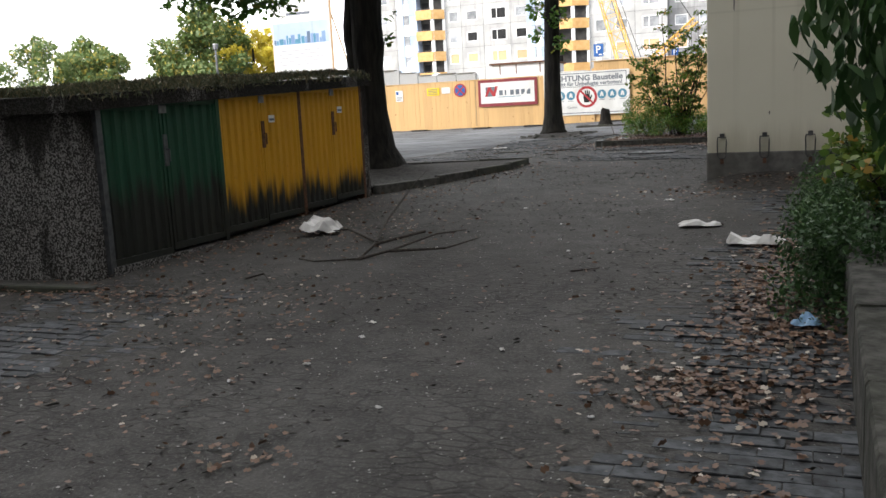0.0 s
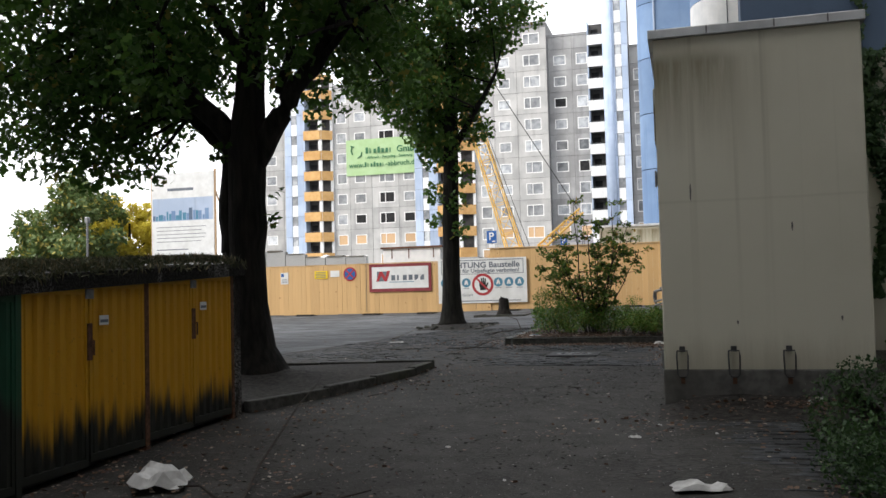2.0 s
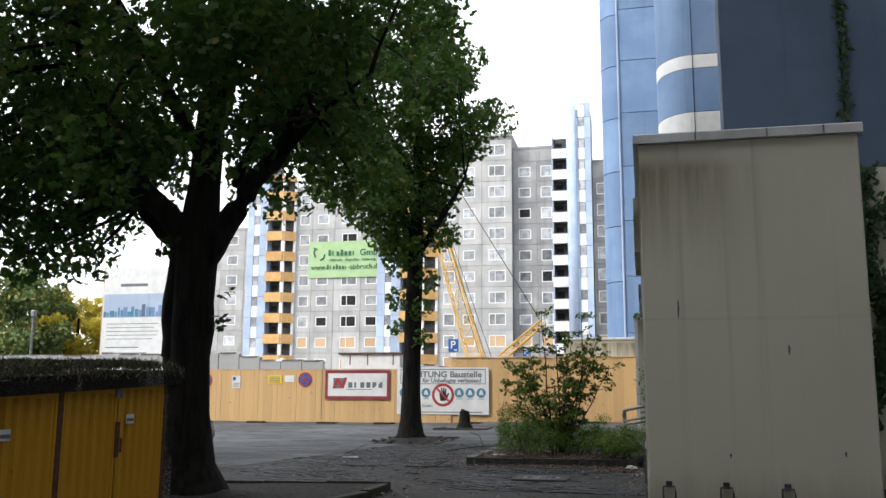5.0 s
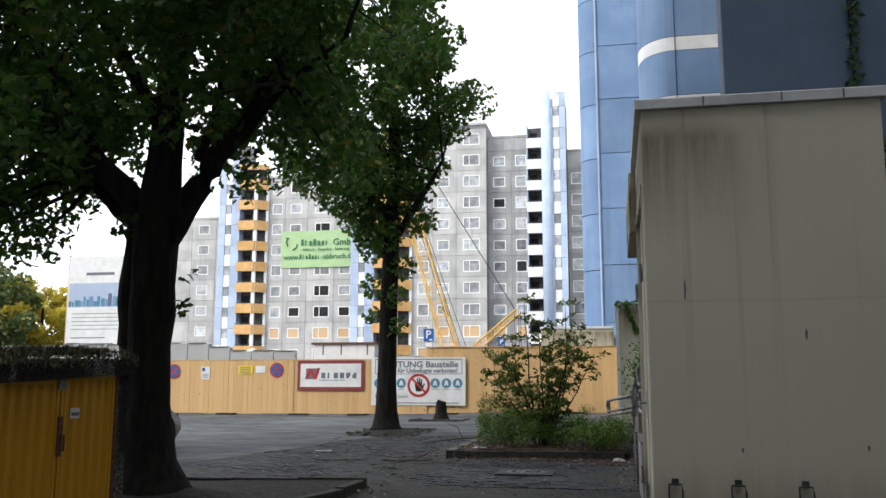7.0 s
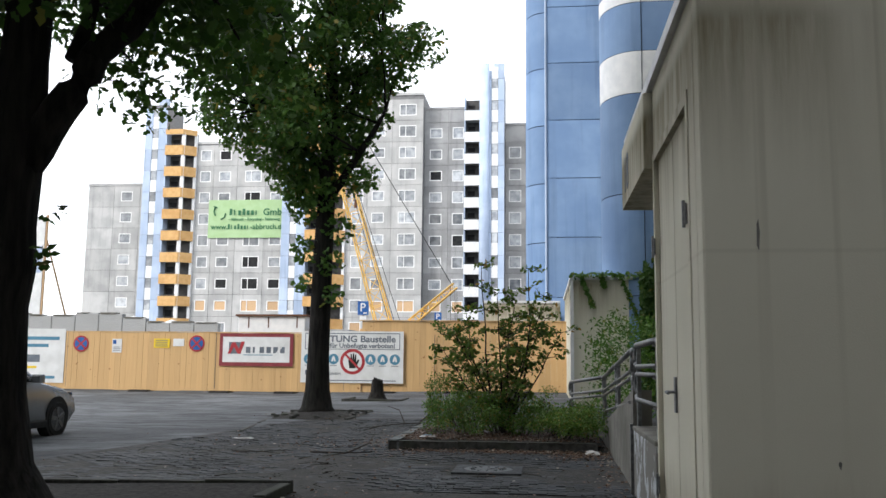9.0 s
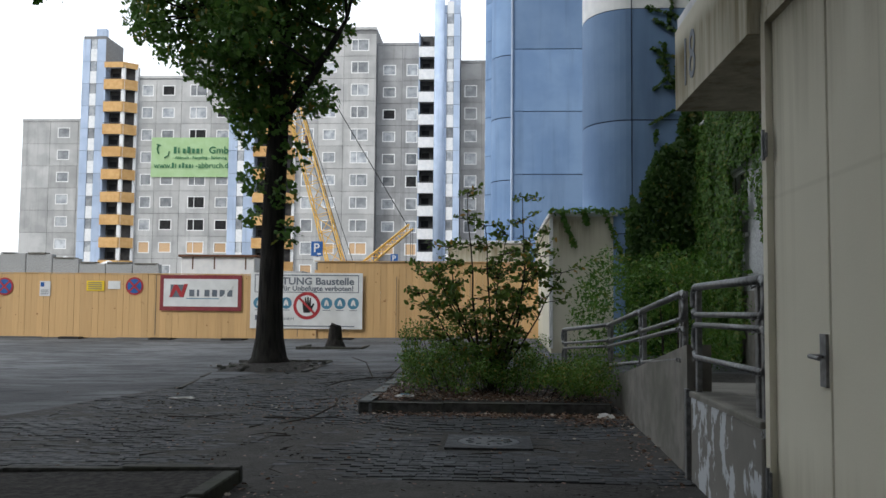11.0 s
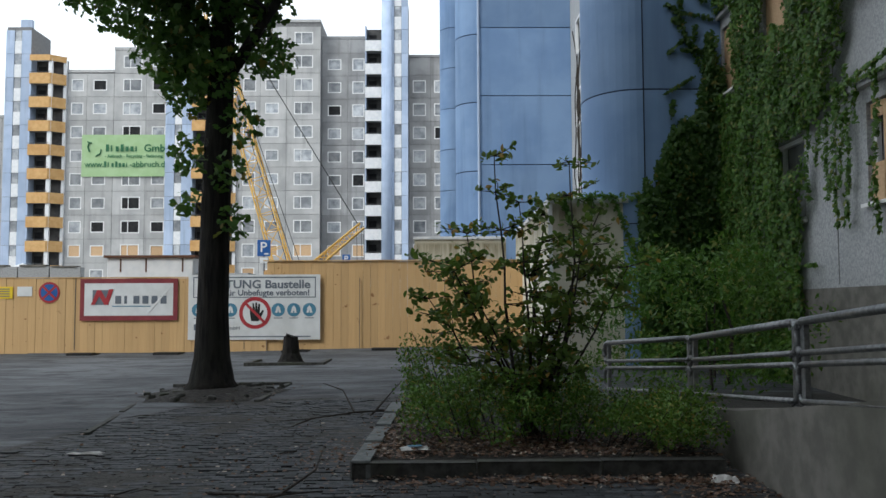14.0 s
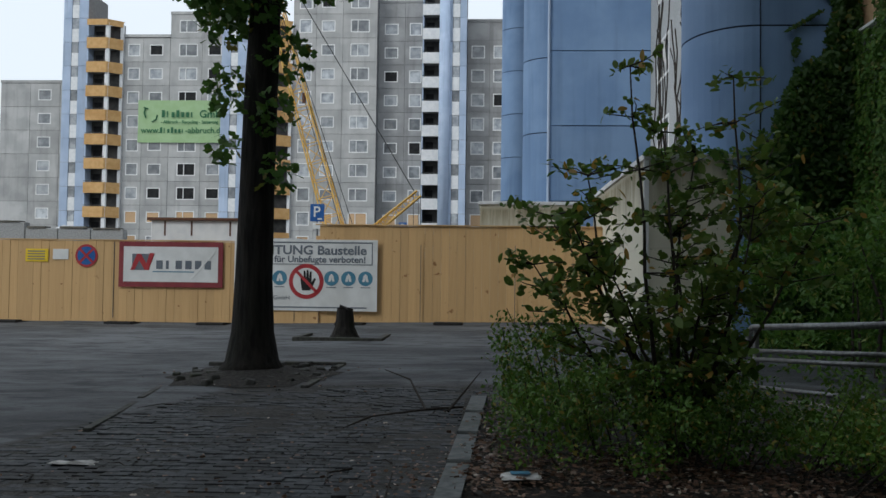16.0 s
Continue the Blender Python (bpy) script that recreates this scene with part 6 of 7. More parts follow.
def far_tree(x, y, r, h, mat, seed, n=46, label="round-crowned tree beyond the site, yellowing leaves"):
    z = ground_z(x, y)
    t = thing("tree", (x, y, z), label, "tree", "trees beyond the site")
    s = Shape().tube([(0, 0, -0.1), (0.05, 0, h * 0.35), (0, 0.1, h * 0.7)], [0.22, 0.16, 0.06], 8)
    random.seed(seed)
    spots = crown_spots(seed, n, (0, 0, h - r * 1.05), (r, r, r * 1.05), 0.25, 1.0, None, (r * 0.16, r * 0.3))
    for q in spots[:10]:
        limb(s, (0, 0.05, h * 0.45), q[:3], 0.06, 0.015, 0.1, 4, 5)
    part("trunk", s, M_BARK, t)
    leaves(clumps(spots, 460, 0.9), 0.26, mat, "crown", t, kind="stuff")
    return t


far_tree(-34.4, 45, 3.1, 7.5, M_FARTREE, 21, 70)
far_tree(-46.5, 48, 3.0, 7.2, M_FARTREE, 22)
far_tree(-33.0, 48.0, 2.7, 7.6, M_YELLOWTREE, 23, label="low tree with bright yellow autumn leaves")
far_tree(-41.5, 55, 2.4, 5.2, M_YELLOWTREE, 24, label="low tree with bright yellow autumn leaves")
far_tree(-54.0, 52, 3.6, 8.0, M_FARTREE, 25)
lp = thing("lamp_post", (-31.3, 42, 0.8), "slim grey steel lamp post", "lamp post")
part("pole", Shape().tube([(0, 0, -0.1), (0, 0, 4.9)], [0.07, 0.06], 8), M_STEEL, lp)
part("head", Shape().cbox(-0.12, 0.12, -0.12, 0.12, 4.9, 5.2, 0.04), M_STEEL, lp)


# ---- parked car at the road's edge ----
def build_car():
    gz = ground_z(-11.6, 20)
    c = thing("car", (-11.80, 19.9, gz), "silver hatchback parked at the road's edge", "car")
    half = [(-2.05, 0.45), (-2.12, 0.62), (-2.08, 0.95), (-1.9, 1.05), (-1.35, 1.40), (-0.5, 1.47), (0.25, 1.42), (1.05, 0.98), (1.75, 0.85), (2.12, 0.68), (2.18, 0.42), (2.0, 0.25), (-1.95, 0.25)]
    body = Shape()
    rings = []
    for u, shrink in ((-0.88, 0.86), (-0.86, 0.985), (-0.6, 1.0), (0.6, 1.0), (0.86, 0.985), (0.88, 0.86)):
        k = len(body.v)
        for y, z in half:
            up = max(0.0, z - 0.9)
            body.v.append((u * (1 - 0.30 * up), y * (1 if abs(u) < 0.8 else 0.985), 0.55 + (z - 0.55) * shrink))
        rings.append(k)
    n = len(half)
    for a, b in zip(rings, rings[1:]):
        for i in range(n):
            j = (i + 1) % n
            body.f.append((a + i, b + i, b + j, a + j))
    body.f += [tuple(rings[0] + i for i in range(n)), tuple(rings[-1] + i for i in reversed(range(n)))]
    part("body", body, M_CARPAINT, c, smooth=True)
    for sx in (1, -1):
        def wall_x(z):
            return sx * (0.885 * (1 - 0.30 * max(0, z - 0.9)) + 0.004)
        for pts in ([(-1.62, 1.02), (-0.45, 1.0), (-0.45, 1.36), (-1.25, 1.33)], [(-0.38, 1.0), (0.85, 0.99), (0.22, 1.34), (-0.38, 1.37)]):
            part("side_window", Shape().quad(*[(wall_x(z), y, z) for y, z in (pts if sx > 0 else pts[::-1])]), M_CARGLASS, c)
        part("door_line", Shape().box(min(wall_x(0.7), wall_x(0.7) - sx * 0.004), max(wall_x(0.7), wall_x(0.7) - sx * 0.004), -0.43, -0.40, 0.35, 0.98), M_BLACK, c)
        part("mirror", Shape().cbox(sx * 0.98 - 0.1, sx * 0.98 + 0.1, 0.62, 0.76, 0.98, 1.12, 0.03), M_CARPAINT, c)
        part("headlight", Shape().cbox(sx * 0.66 - 0.16, sx * 0.66 + 0.16, 2.02, 2.16, 0.62, 0.78, 0.04), M_CARGLASS, c)
        part("tail_light", Shape().cbox(sx * 0.7 - 0.13, sx * 0.7 + 0.13, -2.13, -2.0, 0.72, 0.96, 0.03), M_REDLENS, c)
        part("sill", Shape().cbox(sx * 0.86 - 0.05, sx * 0.86 + 0.05, -1.2, 1.2, 0.2, 0.32, 0.02), M_BLACK, c)
        for y in (-1.42, 1.54):
            w = part("wheel", Shape().tube([(sx * 0.72, y, 0.32), (sx * 0.86, y, 0.32), (sx * 0.895, y, 0.32)], [0.325, 0.325, 0.29], 28), M_RUBBER, c, smooth=False)
            part("arch", Shape().tube([(sx * 0.70, y, 0.35), (sx * 0.884, y, 0.35)], 0.37, 28), M_BLACK, c)
            part("rim", Shape().tube([(sx * 0.88, y, 0.32), (sx * 0.898, y, 0.32)], 0.215, 24), M_DARKSTEEL, w)
            for i in range(5):
                m = Matrix.Translation((sx * 0.90, y, 0.32)) @ Matrix.Rotation(radians(72 * i + 10), 4, "X")
                part("spoke", Shape().cbox(-0.008, 0.012, -0.035, 0.035, 0.02, 0.21, 0.005, m), M_STEEL, w)
    part("windscreen", Shape().quad((-0.70, 1.0, 1.005), (0.70, 1.0, 1.005), (0.66, 0.30, 1.405), (-0.66, 0.30, 1.405)), M_CARGLASS, c)
    part("rear_window", Shape().quad((0.66, -1.86, 1.075), (-0.66, -1.86, 1.075), (-0.6, -1.42, 1.365), (0.6, -1.42, 1.365)), M_CARGLASS, c)
    part("number_plate", Shape().cbox(-0.26, 0.26, 2.17, 2.19, 0.42, 0.53, 0.004), M_SIGNWHITE, c)


build_car()


# ---- stump, manhole, bare patch round the slender oak ----
st = thing("tree_stump", (-7.1, 32.1, ground_z(-7.1, 32.1)), "dark cut tree stump in a square of broken kerb", "tree stump")
part("stump", Shape().tube([(0, 0, -0.05), (0, 0, 0.06), (0, 0, 0.22), (0, 0, 0.58), (0.01, 0, 0.60)], [0.36, 0.27, 0.20, 0.16, 0.14], 14), M_BARK, st)
for x0, x1, y0, y1 in ((-0.9, 0.85, -0.75, -0.63), (-0.9, -0.78, -0.63, 0.7), (0.73, 0.85, -0.63, 0.7)):
    part("edging", Shape().cbox(x0, x1, y0, y1, -0.08, 0.05, 0.012), M_KERB, st)

mz = ground_z(-2.9, 17.35)
mh = thing("manhole_cover", (-2.92, 17.40, mz), "round cast iron manhole cover in a concrete frame", "manhole cover")
ringm = Shape()
for i in range(40):
    a0, a1 = 2 * math.pi * i / 40, 2 * math.pi * (i + 1) / 40
    sq = lambda a: (0.42 * max(-1, min(1, 1.42 * math.cos(a))), 0.42 * max(-1, min(1, 1.42 * math.sin(a))), 0.014)
    rd = lambda a: (0.315 * math.cos(a), 0.315 * math.sin(a), 0.014)
    ringm.quad(rd(a0), sq(a0), sq(a1), rd(a1))
    o0, o1 = sq(a0), sq(a1)
    ringm.quad((o0[0], o0[1], -0.05), (o1[0], o1[1], -0.05), o1, o0)
part("frame", ringm, M_PAVER, mh)
part("cover", Shape().tube([(0, 0, -0.02), (0, 0, 0.012), (0, 0, 0.016)], [0.305, 0.305, 0.298], 36), M_DARKSTEEL, mh)
for i in range(12):
    a = 2 * math.pi * i / 12
    part("stud", Shape().cbox(-0.03, 0.03, -0.012, 0.012, 0.014, 0.024, 0.003, Matrix.Rotation(a, 4, "Z") @ Matrix.Translation((0.2, 0, 0))), M_DARKSTEEL, mh)

patch = Shape()
ctr = (-7.32, 26.1)
patch.v.append((*ctr, ground_z(*ctr) + 0.14))
for i in range(28):
    a = 2 * math.pi * i / 28
    r = 0.98 + 0.30 * noise.noise(Vector((math.cos(a) * 2, math.sin(a) * 2, 4))) + 0.22 * noise.noise(Vector((math.cos(a) * 6, math.sin(a) * 6, 9)))
    for f2, dz in ((0.5, 0.07), (1.0, 0.006)):
        x, y = ctr[0] + r * f2 * 1.1 * math.cos(a), ctr[1] + r * f2 * 1.25 * math.sin(a)
        patch.v.append((x, y, ground_z(x, y) + dz + (0.02 * noise.noise(Vector((x * 4, y * 4, 0))) if f2 < 1 else 0)))
for i in range(28):
    a, b = 1 + 2 * i, 1 + 2 * ((i + 1) % 28)
    patch.f += [(0, a, b), (a, a + 1, b + 1, b)]
for i in range(34):
    a, d = i * 2.4, 0.40 + 0.62 * ((i * 7) % 34) / 34
    x, y = ctr[0] + d * 1.1 * math.cos(a), ctr[1] + d * 1.2 * math.sin(a)
    ob = thing("broken_paving", (x, y, ground_z(x, y) + 0.02), "loose broken bit of paving by the oak", "rubble", "rubble round the slender oak")
    w = 0.04 + 0.07 * ((i * 5) % 9) / 9
    part("lump", Shape().cbox(-w, w * 0.8, -w * 0.6, w * 0.7, -0.03, 0.02 + w * 0.4, w * 0.25, Matrix.Rotation(a, 4, "Z") @ Matrix.Rotation(0.25 * math.sin(i), 4, "X")), M_KERB, ob)
solid("bare_patch", patch, M_SOIL, "bare soil round the slender oak", "bed", kind="structure", smooth=True)
kerb_run("kerb", [(-6.35, 24.9), (-6.30, 27.4), (-8.3, 27.3)], 0.10, 0.03, "low sunken edging round the slender oak")


kerb_run("kerb", [(-8.22, 25.0), (-7.78, 22.1)], 0.08, 0.012, "sunken edging between pavers and asphalt")
kerb_run("kerb", [(-8.6, 5.28), (-5.45, 5.36)], 0.12, 0.06, "low worn edging before the shelter wall")


# ---- raised bed at the path's start ----
kb = thing("bed_wall", (0, 0, 0), "low weathered concrete wall of the raised bed", "wall", kind="structure")
for i in range(7):
    y0 = 0.2 + 1.0 * i
    z = 0.042 * y0 + 0.40
    part("wall_block", Shape().cbox(0.16, 0.36, 0.004, 0.996, -0.8, 0, 0.018, Matrix.Translation((0, y0, z + random.uniform(-0.01, 0.01))) @ Matrix.Rotation(0.042, 4, "X")), M_MOSSWALL, kb)
so = Shape()
for j in range(13):
    for i in range(7):
        x, y = 0.36 + 0.9 * i, -0.5 + 1.15 * j
        so.v.append((x, y, 0.042 * y + 0.33 + 0.05 * noise.noise(Vector((x, y, 0)))))
for j in range(12):
    for i in range(6):
        so.f.append((j * 7 + i, j * 7 + i + 1, (j + 1) * 7 + i + 1, (j + 1) * 7 + i))
solid("raised_bed", so, M_SOIL, "dark soil of the raised bed", "bed", kind="structure", smooth=True)
g = np.random.default_rng(31)
lowb = thing("bush", (0.75, 7.6, 0.5), "dense low evergreen shrubs spilling over the bed wall", "shrub")
sp = [(q, g.uniform(-2.1, 2.8), g.uniform(-0.2, 0.25 + 0.35 * min(1.2, q + 0.9)), g.uniform(0.18, 0.34)) for q in g.uniform(-0.78, 1.5, 150)]
sp += [(q, g.uniform(-2.7, -1.2), g.uniform(-0.25, 0.3), g.uniform(0.14, 0.26)) for q in g.uniform(-0.85, -0.2, 44)]
leaves(clumps(sp, 4200, 0.8), 0.040, M_EVERGREEN, "foliage", lowb, lobes=False, kind="stuff")
part("stems", Shape().tube([(0, -1.5, -0.2), (-0.3, -1.6, 0.2)], [0.03, 0.01], 6).tube([(0.2, 0.6, -0.2), (-0.2, 0.7, 0.3)], [0.03, 0.01], 6), M_TWIG, lowb)
build_shrub((0.75, 6.9, 0.55), [((-0.55, 0.1, 0.55), 0.16), ((-0.25, -0.4, 0.75), 0.18), ((0.3, 0.3, 0.85), 0.2), ((-0.45, -0.7, 0.5), 0.16), ((-0.35, 0.5, 0.7), 0.18)], 900, 0.08, M_SHRUB, "yellowing shrub leaning over the low evergreens", None, 9)
# the tall shrub whose leaves hang at the start of the path
hs = thing("hanging_shrub", (1.03, 4.3, 0.5), "tall shrub with long drooping dark leaves", "shrub")
s = Shape()
spots = []
for tip in ((-0.95, -0.2, 1.45), (-0.75, -0.3, 1.3), (-0.85, 0.3, 1.35), (-0.6, -0.1, 1.0), (-0.65, 0.2, 1.5), (-0.45, 0.2, 1.2), (-0.5, -0.3, 1.55), (-0.3, 0.3, 1.4)):
    pts = limb(s, (0, 0, -0.1), (tip[0] * 0.6, tip[1] * 0.6, tip[2] + 0.25), 0.025, 0.012, 0.1, 6, 6)
    pts2 = limb(s, pts[-1], tip, 0.010, 0.005, 0.1, 4, 5)
    for q in [*pts2, Vector(tip) + Vector((-0.05, 0, -0.22)), Vector(tip) + Vector((0.1, 0, -0.42))]:
        spots.append((*q, 0.16))
part("stems", s, M_TWIG, hs)
leaves(clumps(spots, 1500, 1.2), 0.125, M_EVERGREEN, "foliage", hs, lobes="oval", kind="stuff", droop=2.6, slim=0.6)

# ivy runner up the stair tower's panel joint and the wall below
iv = thing("creeper", (1.06, 13.9, 2.0), "thin creeper climbing the wall joint", "climbing plant")
p = [(0.09 + 0.035 * g.normal() + 0.03 * math.sin(z * 2.0), 0.07 - abs(0.04 * g.normal()), z) for z in g.uniform(2.3, 14, 1500)]
leaves(p, 0.085, M_EVERGREEN, "foliage", iv, lobes=False, normal=(0, -1, 0.4), kind="stuff", droop=0.5)
p = []
while len(p) < 2200:
    z = g.uniform(-0.5, 2.42)
    mid = 0.20 + 0.10 * math.sin(z * 2.6) + 0.10 * noise.noise(Vector((z * 2.0, 3.0, 8)))
    if g.uniform(0, 1) < 0.86:
        p.append((mid - 0.06 + (0.04 + 0.02 * z) * g.normal(), -0.34 - abs(0.07 * g.normal()), z))
    else:
        u = g.uniform(0, 1)
        p.append((mid + 0.75 * u, -0.33 - abs(0.06 * g.normal()), 1.85 - 0.5 * u * u + 0.16 * g.normal()))
leaves(p, 0.09, M_EVERGREEN, "wall_foliage", iv, lobes=False, normal=(0, -1, 0.4), kind="stuff", droop=0.6)
# creeper over the small cream box
iv2 = thing("creeper", (-0.5, 30.1, 4.2), "creeper trailing over the box's roof edge", "climbing plant")
p = [(g.uniform(-1.05, 1.0), -0.02 - abs(0.06 * g.normal()), 0.04 + 0.04 * g.normal()) for _ in range(170)]
for x0, dx, ln in ((-0.75, 0.35, 0.9), (0.3, 0.55, 1.4), (0.85, 0.05, 0.8), (-0.2, 0.1, 0.35)):
    p += [(x0 + dx * u + 0.03 * g.normal(), -0.02 - abs(0.04 * g.normal()), 0.05 - ln * u) for u in g.uniform(0, 1, 150)]
leaves(p, 0.12, M_IVY, "foliage", iv2, lobes=False, normal=(0, -1, 0.4), kind="stuff")


# ---- loose things on the ground ----
def paper(x, y, w, d, h, seed, mat=M_PAPER, label="crumpled white paper lying on the pavement", rz=0, lift=0.0):
    t = thing("paper_litter", (x, y, ground_z(x, y) + 0.012 + lift), label, "litter", "litter on the pavement")
    s = Shape()
    nn = 8
    for j in range(nn + 1):
        for i in range(nn + 1):
            u, v = i / nn - 0.5, j / nn - 0.5
            jag = 1 + 0.18 * noise.noise(Vector((u * 5, v * 5, seed)))
            zz = max(0.0, h * (0.45 + 0.9 * noise.noise(Vector((u * 3.2, v * 3.2, seed * 1.7)))))
            if max(abs(u), abs(v)) > 0.45:
                zz *= 0.3
            s.v.append((u * w * jag, v * d * jag, zz))
    for j in range(nn):
        for i in range(nn):
            s.f.append((j * (nn + 1) + i, j * (nn + 1) + i + 1, (j + 1) * (nn + 1) + i + 1, (j + 1) * (nn + 1) + i))
    sh = part("sheet", s, mat, t)
    m = sh.modifiers.new("thickness", "SOLIDIFY")
    m.thickness = 0.003
    t.rotation_euler.z = radians(rz)
    return t


paper(-4.80, 7.98, 0.40, 0.34, 0.22, 3, rz=20)
paper(-0.99, 8.35, 0.36, 0.20, 0.05, 5, rz=15)
paper(-0.47, 7.52, 0.42, 0.28, 0.10, 8, rz=-10)
paper(-0.05, 5.2, 0.16, 0.13, 0.07, 11, M_BLUEBAG, "small pale blue plastic wrapper among dry leaves")
paper(0.12, 11.42, 0.20, 0.12, 0.14, 14)
leaflet = paper(-4.02, 20.02, 0.26, 0.20, 0.02, 17, label="printed leaflet lying in the planting bed", rz=8, lift=0.13)
part("print_block", Shape().box(-0.06, 0.06, -0.05, 0.03, 0.022, 0.026), M_TEAL, leaflet)
paper(-7.25, 20.85, 0.34, 0.12, 0.03, 19)
paper(-1.55, 19.15, 0.2, 0.16, 0.06, 23)
paper(-1.5, 9.9, 0.10, 0.07, 0.03, 27)
paper(-1.05, 2.75, 0.11, 0.03, 0.015, 29)
for i in range(16):
    x, y = g.uniform(-4.2, -0.1), g.uniform(2.2, 11.0)
    paper(x, y, g.uniform(0.02, 0.05), g.uniform(0.02, 0.045), 0.012, 40 + i, label="small pale scrap on the pavement", rz=g.uniform(0, 180))


def branch(x, y, pts, r, label="dead forked branch lying on the pavement"):
    b = thing("fallen_branch", (x, y, ground_z(x, y)), label, "branch", "fallen branches")
    s = Shape()
    for run in pts:
        w = []
        for px, py, pz in run:
            w.append((px, py, pz + r + ground_z(x + px, y + py) - ground_z(x, y)))
        s.tube(w, [r * (1 - 0.7 * i / max(1, len(w) - 1)) for i in range(len(w))], 6)
    part("wood", s, M_TWIG, b)
    return b


branch(-3.5, 7.75, [[(-0.05, 0.1, 0.02), (-0.3, -0.5, 0.01), (-0.15, -1.1, 0.0), (-0.5, -1.25, 0.01), (-0.75, -1.1, 0.0)], [(-0.15, -1.1, 0.0), (0.05, -0.9, 0.03), (0.2, -0.2, 0.05), (0.35, 0.2, 0.02)],
                   [(-0.3, -0.5, 0.01), (-0.7, 0.6, 0.06), (-1.1, 2.2, 0.25), (-1.25, 3.0, 0.35)], [(-0.3, -0.45, 0.02), (-0.9, 0.1, 0.05), (-1.3, 0.2, 0.0)], [(0.05, -0.9, 0.03), (0.5, -0.7, 0.02), (0.6, -0.1, 0.0)]], 0.015)
branch(-4.3, 5.9, [[(0, 0, 0), (0.12, 0.1, 0.02), (0.3, -0.1, 0.0)]], 0.01, "short dead stick on the pavement")
branch(-1.7, 6.4, [[(0, 0, 0), (0.2, 0.08, 0.01)]], 0.008, "short dead stick on the pavement")
branch(-5.0, 22.6, [[(0.6, 0.6, 0.05), (0.2, 0.1, 0.1), (-0.3, 0.0, 0.05), (-0.7, 0.2, 0.0)], [(0.2, 0.1, 0.1), (0.0, 0.7, 0.3), (-0.3, 1.1, 0.35)], [(0.4, 0.3, 0.05), (0.7, 0.9, 0.35)], [(-0.3, 0, 0.05), (-0.5, -0.3, 0.0)]], 0.014)
branch(-4.9, 18.8, [[(-0.7, 0.2, 0), (-0.1, 0.0, 0.02), (0.2, 0.2, 0.0)], [(-0.1, 0, 0.02), (0.1, 0.5, 0.10), (0.12, 0.9, 0.22)], [(-0.1, 0, 0.02), (-0.4, -0.3, 0.0)]], 0.012)
branch(-6.3, 18.9, [[(-0.5, 0.2, 0), (0, 0, 0.02), (0.3, -0.1, 0)], [(0, 0, 0.02), (0.1, 0.35, 0.0)]], 0.009)
for i in range(60):
    x, y = g.uniform(-8.6, -2.0), g.uniform(12, 24)
    if -5.9 > x and y < 16:
        continue
    a, ln = g.uniform(0, 6.28), g.uniform(0.15, 0.5)
    branch(x, y, [[(0, 0, 0), (ln * 0.5 * math.cos(a), ln * 0.5 * math.sin(a), 0.012), (ln * math.cos(a + 0.4), ln * math.sin(a + 0.4), 0)]], g.uniform(0.004, 0.008), "thin dead twig on the pavement")


def litter(name, spots, size, label, mat=M_DRY):
    """Dry leaves lying flat, thicker in drifts."""
    out = []
    for x, y, rx, ry, n in spots:
        q = g.normal(size=(n, 2)) * (rx * 0.5, ry * 0.5) + (x, y)
        for a, b in q:
            bed_lift = 0.14 * (1 - (11.59 - b) / 0.85) ** 1.5 if -1.2 < a < 1.4 and 10.75 < b < 11.58 else 0.12 if -4.45 < a < -1.4 and 19.58 < b < 23.5 else 0.0
            out.append((a, b, ground_z(a, b) + bed_lift + 0.012 + abs(g.normal()) * 0.012))
    ob = leaves(out, size, mat, name, flat=0.93, normal=(0, 0, 1))
    return tagged(ob, label, "leaf litter", kind="stuff")


litter("fallen_leaves", [(-0.15, 5.5, 0.45, 1.3, 1300), (-0.45, 4.05, 0.5, 0.35, 420), (-0.25, 7.0, 0.4, 1.4, 700), (-0.35, 2.9, 0.5, 0.35, 160), (-1.0, 10.5, 1.6, 0.8, 260), (0.0, 11.3, 1.2, 0.2, 200), (-0.4, 4.8, 1.0, 2.4, 420)], 0.046, "brown and pale dry leaves drifted along the bed wall")
litter("fallen_leaves", [(-5.45, 8.3, 0.5, 3.0, 380), (-4.4, 8.0, 1.1, 1.8, 420), (-5.0, 11.2, 0.8, 1.0, 160), (-4.7, 13.6, 0.4, 2.2, 200), (-4.4, 5.0, 1.6, 1.0, 520), (-5.6, 5.3, 1.6, 0.3, 260), (-3.6, 3.6, 1.2, 1.0, 240), (-2.2, 2.9, 0.3, 0.2, 40)], 0.042, "dry leaves scattered before the bin shelter")
litter("fallen_leaves", [(-2.5, 19.18, 1.5, 0.16, 1100), (-1.7, 18.9, 0.5, 0.5, 420), (-3.0, 20.2, 2.0, 1.0, 4200), (-4.2, 20.9, 0.35, 2.2, 1100), (-1.45, 17.0, 0.25, 1.8, 160), (-5.5, 20.5, 3.0, 3.5, 300), (-7.2, 26.0, 1.3, 1.3, 160)], 0.040, "dry leaves along the planting bed's edging")
litter("fallen_leaves", [(-3.0, 7.0, 3.2, 7.0, 380), (-4, 16, 4.0, 5.0, 450)], 0.04, "small dry leaf scraps over the pavement")


